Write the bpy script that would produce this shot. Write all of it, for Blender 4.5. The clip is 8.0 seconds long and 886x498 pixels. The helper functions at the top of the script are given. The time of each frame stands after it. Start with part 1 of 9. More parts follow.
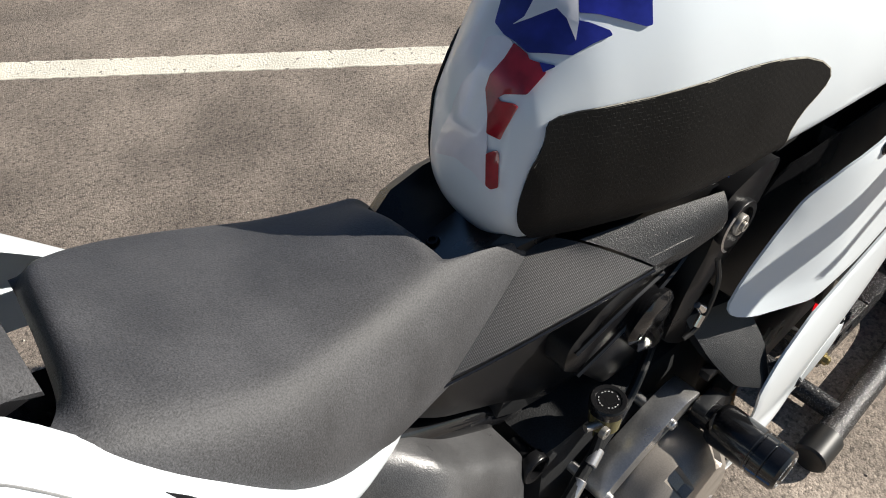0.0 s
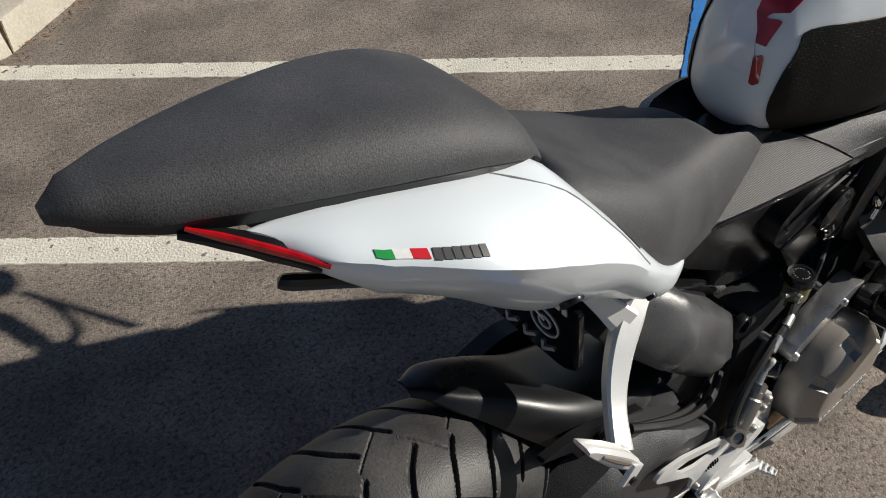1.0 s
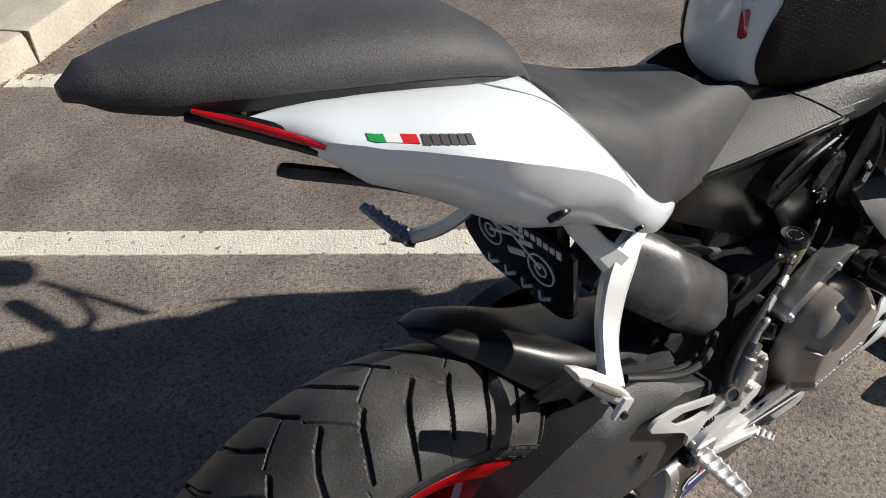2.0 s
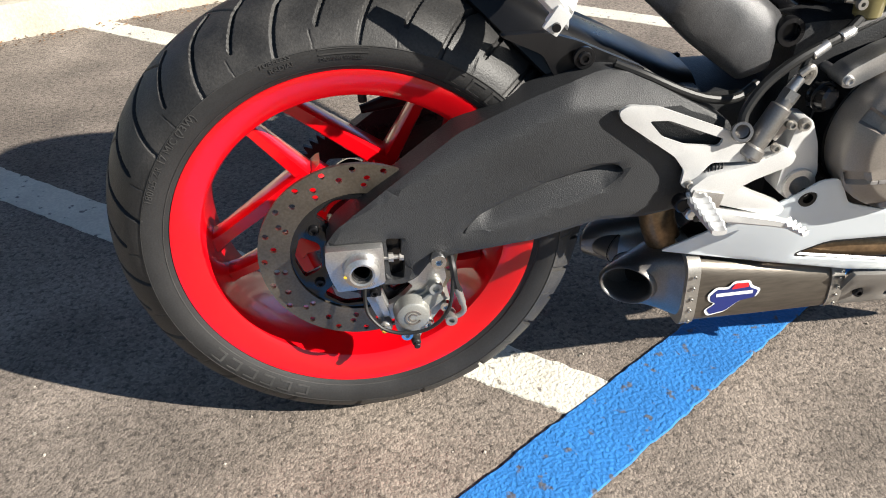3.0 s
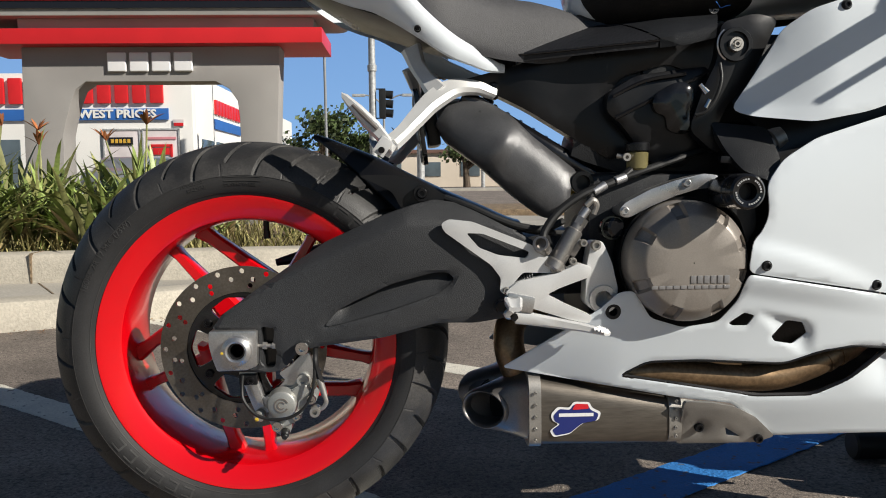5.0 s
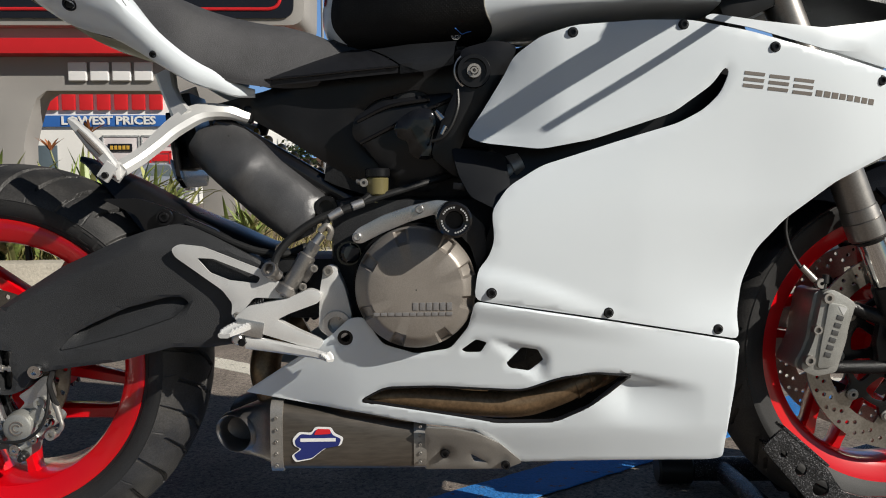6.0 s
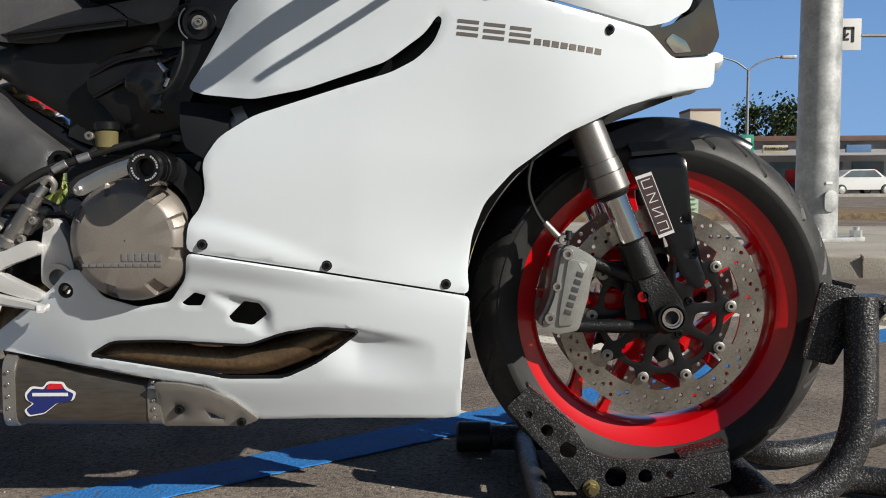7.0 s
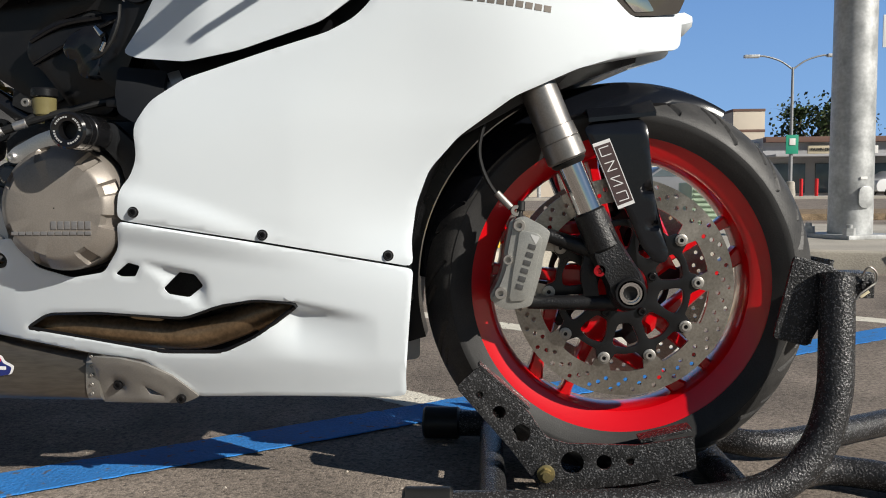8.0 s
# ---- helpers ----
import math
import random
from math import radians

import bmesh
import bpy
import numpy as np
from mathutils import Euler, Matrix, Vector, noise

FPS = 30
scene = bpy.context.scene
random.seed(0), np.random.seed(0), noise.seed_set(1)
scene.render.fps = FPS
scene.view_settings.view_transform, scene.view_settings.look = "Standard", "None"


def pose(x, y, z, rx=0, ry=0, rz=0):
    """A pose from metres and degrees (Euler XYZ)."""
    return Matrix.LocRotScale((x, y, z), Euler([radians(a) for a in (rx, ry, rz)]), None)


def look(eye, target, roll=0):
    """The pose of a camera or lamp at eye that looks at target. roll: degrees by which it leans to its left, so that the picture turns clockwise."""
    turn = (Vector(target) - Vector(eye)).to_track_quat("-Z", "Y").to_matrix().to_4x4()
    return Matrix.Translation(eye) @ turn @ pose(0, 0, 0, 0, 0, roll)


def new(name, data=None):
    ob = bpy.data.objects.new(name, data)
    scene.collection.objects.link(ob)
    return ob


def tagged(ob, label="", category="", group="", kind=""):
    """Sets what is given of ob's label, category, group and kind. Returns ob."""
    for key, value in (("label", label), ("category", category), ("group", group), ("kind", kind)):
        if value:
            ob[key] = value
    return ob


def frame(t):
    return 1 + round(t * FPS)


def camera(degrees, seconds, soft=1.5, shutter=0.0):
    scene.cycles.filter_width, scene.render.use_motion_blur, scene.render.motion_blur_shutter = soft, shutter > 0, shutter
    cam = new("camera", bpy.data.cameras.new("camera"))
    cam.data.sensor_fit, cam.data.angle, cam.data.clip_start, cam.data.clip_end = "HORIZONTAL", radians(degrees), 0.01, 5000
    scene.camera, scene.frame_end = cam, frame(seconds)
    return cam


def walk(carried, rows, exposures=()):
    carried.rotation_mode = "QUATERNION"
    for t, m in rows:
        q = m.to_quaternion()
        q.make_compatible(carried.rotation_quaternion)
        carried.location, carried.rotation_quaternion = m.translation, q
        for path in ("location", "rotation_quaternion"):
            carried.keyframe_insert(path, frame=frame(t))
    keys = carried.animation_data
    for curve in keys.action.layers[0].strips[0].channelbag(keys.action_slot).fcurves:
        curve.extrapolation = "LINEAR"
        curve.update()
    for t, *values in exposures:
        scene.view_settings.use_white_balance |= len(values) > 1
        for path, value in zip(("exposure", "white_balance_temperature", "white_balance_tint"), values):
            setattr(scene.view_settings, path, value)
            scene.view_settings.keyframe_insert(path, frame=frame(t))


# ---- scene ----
cam = camera(58.28, 8.0, soft=1.0)
PATH = [
    (0, (0.1866, -0.3417, 1.2265), (0.6485, 0.2044, 0.5276), -1.35),
    (0.5, (-0.0395, -0.3916, 1.2600), (0.4238, 0.1696, 0.5742), -1.06),
    (1, (-0.1892, -0.3943, 1.2687), (0.2712, 0.1987, 0.6081), -1.37),
    (1.2, (-0.2238, -0.3896, 1.2688), (0.2431, 0.2094, 0.6183), -1.08),
    (2.3, (-0.2283, -0.5762, 1.1305), (0.2205, 0.0793, 0.5231), -2.08),
    (2.5, (-0.1615, -0.6803, 1.0254), (0.1701, 0.0491, 0.4271), -1.40),
    (2.7, (-0.1034, -0.8005, 0.9564), (0.1010, -0.0162, 0.3707), -1.71),
    (3, (-0.0065, -0.9131, 0.8417), (0.1044, -0.0852, 0.2919), -1.39),
    (3.5, (0.133, -1.118, 0.688), (0.150, 0.763, 0.009), -1.0),
    (4, (0.086, -1.231, 0.522), (0.165, 0.741, 0.199), -0.7),
    (4.2, (0.076, -1.242, 0.495), (0.177, 0.740, 0.245), -0.7),
    (5.3, (0.374, -1.273, 0.568), (0.448, 0.719, 0.403), -0.6),
    (5.5, (0.465, -1.271, 0.570), (0.533, 0.721, 0.412), -0.5),
    (6, (0.6383, -1.2836, 0.5727), (0.6718, -0.2871, 0.4962), -0.36),
    (6.5, (0.8537, -1.3025, 0.5714), (0.8762, -0.3058, 0.4942), -0.38),
    (7, (1.0688, -1.2843, 0.5000), (1.0726, -0.2871, 0.4256), -0.37),
    (7.5, (1.1486, -1.2387, 0.4218), (1.1268, -0.2416, 0.3492), -0.28),
    (8, (1.2019, -1.2292, 0.4505), (1.1558, -0.2328, 0.3795), -0.38),
]
walk(cam, [(t, look(eye, target, roll)) for t, eye, target, roll in PATH],
     exposures=[(0.0, 0.75), (0.5, 0.35), (1.2, 0.1), (2.3, 0.55), (3.0, 1.0), (3.5, 1.05), (4.2, 0.65), (5.3, 0.08), (6.0, -0.04), (7.0, 0.03), (8.0, 0.16)])

# ---------------------------------------------------------------- sun and sky
world = bpy.data.worlds.new("sky")
scene.world = world
world.use_nodes = True
wn = world.node_tree.nodes
sky = wn.new("ShaderNodeTexSky")
sky.sky_type = "NISHITA"
sky.sun_disc = False
SUN_TO = Vector((1.40, -0.92, 0.98)).normalized()
sky.sun_elevation = math.asin(SUN_TO.z)
sky.sun_rotation = math.atan2(SUN_TO.x, SUN_TO.y)
sky.air_density, sky.dust_density, sky.ozone_density = 1.0, 0.0, 2.5
vivid = wn.new("ShaderNodeHueSaturation")
vivid.inputs["Saturation"].default_value = 1.0
world.node_tree.links.new(sky.outputs[0], vivid.inputs["Color"])
world.node_tree.links.new(vivid.outputs[0], wn["Background"].inputs[0])
wn["Background"].inputs[1].default_value = 0.036
sun = new("sun", bpy.data.lights.new("sun", "SUN"))
sun.data.energy, sun.data.angle, sun.data.color = 5.0, radians(0.53), (1.0, 0.945, 0.85)
sun.matrix_world = look(SUN_TO * 30, (0, 0, 0))

# ---------------------------------------------------------------- materials
def material(name, base, rough=0.5, metal=0.0, grain=0.0, grain_scale=300.0, spread=0.0, spread_scale=6.0, bump=0.0, bump_scale=400.0,
             coat=0.0, rough_var=0.0, tint=None, transmission=0.0, ior=1.45, vary=0.0, stretch=(1, 1, 1), emit=0.0):
    """A surface with variation at a fine and a coarse scale, fine relief and uneven gloss."""
    m = bpy.data.materials.new(name)
    m.use_nodes = True
    nodes, links = m.node_tree.nodes, m.node_tree.links
    b = nodes["Principled BSDF"]
    b.inputs["Roughness"].default_value = rough
    b.inputs["Metallic"].default_value = metal
    b.inputs["Coat Weight"].default_value = coat
    b.inputs["Coat Roughness"].default_value = 0.08
    b.inputs["IOR"].default_value = ior
    b.inputs["Transmission Weight"].default_value = transmission
    base = (*base, 1.0)
    b.inputs["Base Color"].default_value = base
    if emit:
        b.inputs["Emission Color"].default_value = base
        b.inputs["Emission Strength"].default_value = emit
    tc = nodes.new("ShaderNodeTexCoord")
    mp = nodes.new("ShaderNodeMapping")
    mp.inputs["Scale"].default_value = stretch
    links.new(tc.outputs["Object"], mp.inputs["Vector"])
    def noise_node(scale, detail=4.0):
        n = nodes.new("ShaderNodeTexNoise")
        n.inputs["Scale"].default_value = scale
        n.inputs["Detail"].default_value = detail
        links.new(mp.outputs[0], n.inputs["Vector"])
        return n
    colour = None
    def blend(fac, lo, hi, amount, prev):
        r = nodes.new("ShaderNodeMapRange")
        r.inputs["From Min"].default_value, r.inputs["From Max"].default_value = 0.3, 0.7
        r.inputs["To Min"].default_value, r.inputs["To Max"].default_value = lo, hi
        links.new(fac, r.inputs["Value"])
        x = nodes.new("ShaderNodeMix")
        x.data_type, x.blend_type = "RGBA", "MULTIPLY"
        x.inputs[0].default_value = amount
        if prev is None:
            x.inputs[6].default_value = base
        else:
            links.new(prev, x.inputs[6])
        links.new(r.outputs[0], x.inputs[7])
        return x.outputs[2]
    if spread:
        n = noise_node(spread_scale, 6.0)
        if tint is not None:
            x = nodes.new("ShaderNodeMix")
            x.data_type = "RGBA"
            r = nodes.new("ShaderNodeMapRange")
            r.inputs["From Min"].default_value, r.inputs["From Max"].default_value = 0.42, 0.68
            r.inputs["To Max"].default_value = spread
            links.new(n.outputs["Fac"], r.inputs["Value"])
            links.new(r.outputs[0], x.inputs[0])
            x.inputs[6].default_value, x.inputs[7].default_value = base, (*tint, 1.0)
            colour = x.outputs[2]
        else:
            colour = blend(n.outputs["Fac"], 1.0 - spread, 1.0 + spread, 1.0, colour)
        if rough_var:
            r = nodes.new("ShaderNodeMapRange")
            r.inputs["From Min"].default_value, r.inputs["From Max"].default_value = 0.3, 0.7
            r.inputs["To Min"].default_value, r.inputs["To Max"].default_value = max(0.02, rough - rough_var), min(1.0, rough + rough_var)
            links.new(n.outputs["Fac"], r.inputs["Value"])
            links.new(r.outputs[0], b.inputs["Roughness"])
    if grain:
        colour = blend(noise_node(grain_scale, 3.0).outputs["Fac"], 1.0 - grain, 1.0 + grain, 1.0, colour)
    if vary:
        oi = nodes.new("ShaderNodeObjectInfo")
        g = nodes.new("ShaderNodeNewGeometry")
        a = nodes.new("ShaderNodeMath")
        a.operation = "ADD"
        links.new(oi.outputs["Random"], a.inputs[0])
        links.new(g.outputs["Random Per Island"], a.inputs[1])
        f = nodes.new("ShaderNodeMath")
        f.operation = "FRACT"
        links.new(a.outputs[0], f.inputs[0])
        colour = blend(f.outputs[0], 1.0 - vary, 1.0 + vary, 1.0, colour)
    if colour is not None:
        links.new(colour, b.inputs["Base Color"])
    if bump:
        bn = nodes.new("ShaderNodeBump")
        bn.inputs["Strength"].default_value = min(1.0, bump)
        bn.inputs["Distance"].default_value = 0.6 / bump_scale
        links.new(noise_node(bump_scale, 3.0).outputs["Fac"], bn.inputs["Height"])
        links.new(bn.outputs[0], b.inputs["Normal"])
    return m


def asphalt_material():
    m = bpy.data.materials.new("asphalt")
    m.use_nodes = True
    nodes, links = m.node_tree.nodes, m.node_tree.links
    b = nodes["Principled BSDF"]
    b.inputs["Roughness"].default_value = 0.9
    tc = nodes.new("ShaderNodeTexCoord")
    def tex(kind, scale, detail=3.0):
        n = nodes.new(kind)
        n.inputs["Scale"].default_value = scale
        if kind == "ShaderNodeTexNoise":
            n.inputs["Detail"].default_value = detail
        links.new(tc.outputs["Object"], n.inputs["Vector"])
        return n
    stones = tex("ShaderNodeTexVoronoi", 210.0)
    fine = tex("ShaderNodeTexNoise", 420.0)
    patch = tex("ShaderNodeTexNoise", 1.3, 8.0)
    stain = tex("ShaderNodeTexNoise", 5.0, 6.0)
    ramp = nodes.new("ShaderNodeValToRGB")
    ramp.color_ramp.elements[0].position, ramp.color_ramp.elements[0].color = 0.28, (0.135, 0.112, 0.094, 1)
    ramp.color_ramp.elements[1].position, ramp.color_ramp.elements[1].color = 0.75, (0.290, 0.243, 0.202, 1)
    links.new(patch.outputs["Fac"], ramp.inputs[0])
    def times(prev, fac, lo, hi, a, z):
        r = nodes.new("ShaderNodeMapRange")
        r.inputs["From Min"].default_value, r.inputs["From Max"].default_value = a, z
        r.inputs["To Min"].default_value, r.inputs["To Max"].default_value = lo, hi
        links.new(fac, r.inputs["Value"])
        x = nodes.new("ShaderNodeMix")
        x.data_type, x.blend_type = "RGBA", "MULTIPLY"
        x.inputs[0].default_value = 1.0
        links.new(prev, x.inputs[6])
        links.new(r.outputs[0], x.inputs[7])
        return x.outputs[2]
    c = times(ramp.outputs[0], stain.outputs["Fac"], 0.78, 1.30, 0.3, 0.7)
    sep = nodes.new("ShaderNodeSeparateColor")
    links.new(stones.outputs["Color"], sep.inputs[0])
    c = times(c, sep.outputs[0], 0.70, 1.32, 0.0, 1.0)
    c = times(c, fine.outputs["Fac"], 0.82, 1.18, 0.3, 0.7)
    pits = tex("ShaderNodeTexNoise", 95.0, 2.0)
    c = times(c, pits.outputs["Fac"], 0.55, 1.04, 0.35, 0.45)
    links.new(c, b.inputs["Base Color"])
    add = nodes.new("ShaderNodeMath")
    add.operation = "MULTIPLY_ADD"
    add.inputs[1].default_value = -0.8
    links.new(stones.outputs["Distance"], add.inputs[0])
    links.new(fine.outputs["Fac"], add.inputs[2])
    bn = nodes.new("ShaderNodeBump")
    bn.inputs["Strength"].default_value, bn.inputs["Distance"].default_value = 1.0, 0.0015
    links.new(add.outputs[0], bn.inputs["Height"])
    links.new(bn.outputs[0], b.inputs["Normal"])
    return m


def line_material(name, base, worn, cover=0.58):
    """Road paint worn through to the asphalt in specks."""
    m = material(name, base, 0.75, spread=0.10, spread_scale=9.0, grain=0.10, grain_scale=160.0, bump=0.9, bump_scale=170.0)
    nodes, links = m.node_tree.nodes, m.node_tree.links
    b = nodes["Principled BSDF"]
    old = b.inputs["Base Color"].links[0].from_socket
    tc = nodes.new("ShaderNodeTexCoord")
    n = nodes.new("ShaderNodeTexNoise")
    n.inputs["Scale"].default_value, n.inputs["Detail"].default_value = 45.0, 8.0
    links.new(tc.outputs["Object"], n.inputs["Vector"])
    r = nodes.new("ShaderNodeMapRange")
    r.inputs["From Min"].default_value, r.inputs["From Max"].default_value = cover, cover + 0.06
    links.new(n.outputs["Fac"], r.inputs["Value"])
    x = nodes.new("ShaderNodeMix")
    x.data_type = "RGBA"
    links.new(r.outputs[0], x.inputs[0])
    links.new(old, x.inputs[6])
    x.inputs[7].default_value = (*worn, 1)
    links.new(x.outputs[2], b.inputs["Base Color"])
    return m


M_ASPHALT = asphalt_material()
M_LINE = line_material("white_line_paint", (0.74, 0.70, 0.60), (0.20, 0.175, 0.15), 0.625)
M_BLUE = line_material("blue_line_paint", (0.028, 0.20, 0.56), (0.10, 0.12, 0.16), 0.615)
M_CONCRETE = material("concrete", (0.46, 0.42, 0.35), 0.85, spread=0.22, spread_scale=3.0, grain=0.12, grain_scale=90.0, bump=0.5, bump_scale=120.0)
M_SIDEWALK = material("sidewalk_concrete", (0.42, 0.39, 0.34), 0.88, spread=0.18, spread_scale=2.0, grain=0.12, grain_scale=110.0, bump=0.4, bump_scale=150.0)
M_SOIL = material("planter_soil", (0.22, 0.16, 0.10), 0.95, spread=0.4, spread_scale=9.0, grain=0.4, grain_scale=60.0, bump=1.0, bump_scale=40.0)
M_WHITE = material("pearl_white_paint", (0.718, 0.772, 0.812), 0.34, spread=0.03, spread_scale=3.0, coat=0.55, bump=0.03, bump_scale=900.0, rough_var=0.04)
M_SEAT = material("grained_black_vinyl", (0.055, 0.055, 0.059), 0.62, spread=0.25, spread_scale=14.0, grain=0.45, grain_scale=900.0, bump=0.5, bump_scale=800.0, rough_var=0.06)
M_BLACK = material("satin_black_plastic", (0.008, 0.008, 0.009), 0.32, spread=0.2, spread_scale=12.0, grain=0.15, grain_scale=700.0, bump=0.15, bump_scale=900.0, rough_var=0.08)
M_TEXBLACK = material("grained_black_plastic", (0.015, 0.016, 0.018), 0.40, spread=0.2, spread_scale=14.0, grain=0.4, grain_scale=1100.0, bump=0.8, bump_scale=1000.0)
M_GLOSSBLACK = material("gloss_black", (0.008, 0.008, 0.009), 0.18, spread=0.3, spread_scale=20.0, coat=0.4, rough_var=0.08)
M_SWING = material("powder_coated_swingarm_black", (0.032, 0.033, 0.035), 0.46, spread=0.15, spread_scale=9.0, grain=0.5, grain_scale=900.0, bump=0.75, bump_scale=750.0)
M_TYRE = material("tyre_rubber", (0.026, 0.0255, 0.0255), 0.52, spread=0.85, spread_scale=14.0, tint=(0.066, 0.063, 0.060), grain=0.25, grain_scale=350.0, bump=0.3, bump_scale=500.0, rough_var=0.08)
M_TYREWALL = material("tyre_sidewall_rubber", (0.024, 0.0235, 0.0235), 0.58, spread=0.25, spread_scale=16.0, grain=0.2, grain_scale=500.0, bump=0.2, bump_scale=600.0)
M_RED = material("gloss_red_paint", (0.66, 0.001, 0.006), 0.28, spread=0.06, spread_scale=6.0, coat=0.75, bump=0.02, bump_scale=500.0)
M_ALU = material("machined_aluminium", (0.62, 0.61, 0.60), 0.34, 0.9, spread=0.12, spread_scale=18.0, grain=0.1, grain_scale=500.0, bump=0.08, bump_scale=600.0, rough_var=0.08)
M_CAST = material("cast_silver_aluminium", (0.70, 0.70, 0.69), 0.40, 0.35, spread=0.08, spread_scale=15.0, grain=0.05, grain_scale=700.0, bump=0.06, bump_scale=700.0)
M_CLUTCH = material("bronze_grey_cover_paint", (0.30, 0.27, 0.24), 0.42, 0.45, spread=0.08, spread_scale=15.0, grain=0.12, grain_scale=800.0, bump=0.15, bump_scale=900.0)
M_ENGINE = material("dark_engine_casting", (0.030, 0.031, 0.033), 0.5, 0.3, spread=0.3, spread_scale=20.0, grain=0.3, grain_scale=600.0, bump=0.4, bump_scale=500.0)
M_TITAN = material("brushed_titanium_can", (0.150, 0.132, 0.112), 0.42, 0.75, spread=0.18, spread_scale=7.0, grain=0.15, grain_scale=220.0, bump=0.15, bump_scale=500.0, stretch=(0.15, 1, 1))
M_STEEL = material("bead_blasted_steel", (0.42, 0.40, 0.37), 0.45, 0.8, spread=0.15, spread_scale=12.0, grain=0.1, grain_scale=500.0, bump=0.1, bump_scale=600.0)
M_PIPE = material("heat_tinted_header_pipe", (0.30, 0.20, 0.115), 0.40, 0.8, spread=0.7, spread_scale=16.0, tint=(0.13, 0.085, 0.05), grain=0.2, grain_scale=200.0, rough_var=0.1)
M_REARDISC = material("worn_rear_disc_steel", (0.20, 0.172, 0.14), 0.42, 0.9, spread=0.2, spread_scale=14.0, grain=0.15, grain_scale=300.0, rough_var=0.1)
M_DISC = material("brushed_disc_steel", (0.36, 0.33, 0.29), 0.36, 0.92, spread=0.2, spread_scale=14.0, grain=0.15, grain_scale=300.0, rough_var=0.1)
M_CHROME = material("polished_chrome", (0.74, 0.74, 0.74), 0.10, 1.0, spread=0.05, spread_scale=20.0)
M_FORKGREY = material("grey_anodised_fork", (0.30, 0.285, 0.27), 0.36, 0.85, spread=0.08, spread_scale=20.0, grain=0.08, grain_scale=400.0, rough_var=0.06)
M_CALIPER = material("silver_caliper", (0.40, 0.40, 0.375), 0.42, 0.6, spread=0.12, spread_scale=25.0, grain=0.1, grain_scale=600.0, bump=0.15, bump_scale=700.0)
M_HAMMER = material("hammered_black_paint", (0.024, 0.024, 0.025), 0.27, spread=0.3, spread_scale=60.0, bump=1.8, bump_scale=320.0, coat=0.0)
M_RUBBER = material("black_hose_rubber", (0.014, 0.014, 0.014), 0.45, spread=0.2, spread_scale=40.0, grain=0.2, grain_scale=500.0)
M_DARKBOLT = material("black_bolt", (0.02, 0.02, 0.022), 0.3, 0.6, grain=0.2, grain_scale=800.0)
M_GALV = material("galvanised_steel", (0.46, 0.47, 0.47), 0.5, 0.35, spread=0.25, spread_scale=9.0, grain=0.12, grain_scale=45.0, rough_var=0.12)
M_GREYPAD = material("graphite_decal", (0.22, 0.195, 0.175), 0.4, 0.5, grain=0.05, grain_scale=500.0)

# sun glints on the hammered paint, painted as pale spots into its base colour
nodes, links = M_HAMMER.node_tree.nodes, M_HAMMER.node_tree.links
glints = nodes.new("ShaderNodeTexVoronoi")
glints.inputs["Scale"].default_value = 560.0
links.new(nodes["Texture Coordinate"].outputs["Object"], glints.inputs["Vector"])
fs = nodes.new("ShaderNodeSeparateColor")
links.new(glints.outputs["Color"], fs.inputs[0])
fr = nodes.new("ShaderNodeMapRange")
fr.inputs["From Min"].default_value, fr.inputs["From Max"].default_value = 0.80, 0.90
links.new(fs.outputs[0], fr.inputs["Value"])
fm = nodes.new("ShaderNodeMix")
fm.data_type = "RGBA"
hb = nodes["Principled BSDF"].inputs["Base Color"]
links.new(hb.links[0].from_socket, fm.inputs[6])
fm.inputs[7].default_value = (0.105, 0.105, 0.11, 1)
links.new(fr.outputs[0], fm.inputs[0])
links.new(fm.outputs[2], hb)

# ---------------------------------------------------------------- builders
from mathutils.geometry import delaunay_2d_cdt


def finish(name, bm, mat, angle=34):
    me = bpy.data.meshes.new(name)
    bmesh.ops.recalc_face_normals(bm, faces=bm.faces)
    bm.to_mesh(me)
    bm.free()
    me.materials.append(mat)
    me.polygons.foreach_set("use_smooth", [True] * len(me.polygons))
    me.set_sharp_from_angle(angle=radians(angle))
    return me


def part(name, bm, mat, parent, label="", angle=34):
    ob = new(name, finish(name, bm, mat, angle))
    if parent is not None:
        ob.parent = parent
        ob.matrix_parent_inverse = parent.matrix_basis.inverted()
    return tagged(ob, label)


def share(name, me, parent, m):
    """Another object on the same mesh."""
    ob = new(name, me)
    ob.matrix_world = m
    if parent is not None:
        ob.parent = parent
        ob.matrix_parent_inverse = parent.matrix_basis.inverted()
    return ob


def thing(name, label, category, at=(0, 0, 0), group="", kind=""):
    ob = new(name)
    ob.location = at
    ob.empty_display_size = 0.1
    return tagged(ob, label, category, group, kind)


def single(name, bm, mat, label, category, group="", kind="", angle=34):
    return tagged(new(name, finish(name, bm, mat, angle)), label, category, group, kind)


def add(bm, verts, faces):
    vs = [bm.verts.new(v) for v in verts]
    for f in faces:
        try:
            bm.faces.new([vs[i] for i in f])
        except ValueError:
            pass
    return vs


def join(*bms):
    out = bmesh.new()
    for b in bms:
        me = bpy.data.meshes.new("tmp")
        b.to_mesh(me)
        b.free()
        out.from_mesh(me)
        bpy.data.meshes.remove(me)
    return out


def moved(bm, m):
    bmesh.ops.transform(bm, matrix=m, verts=bm.verts)
    return bm


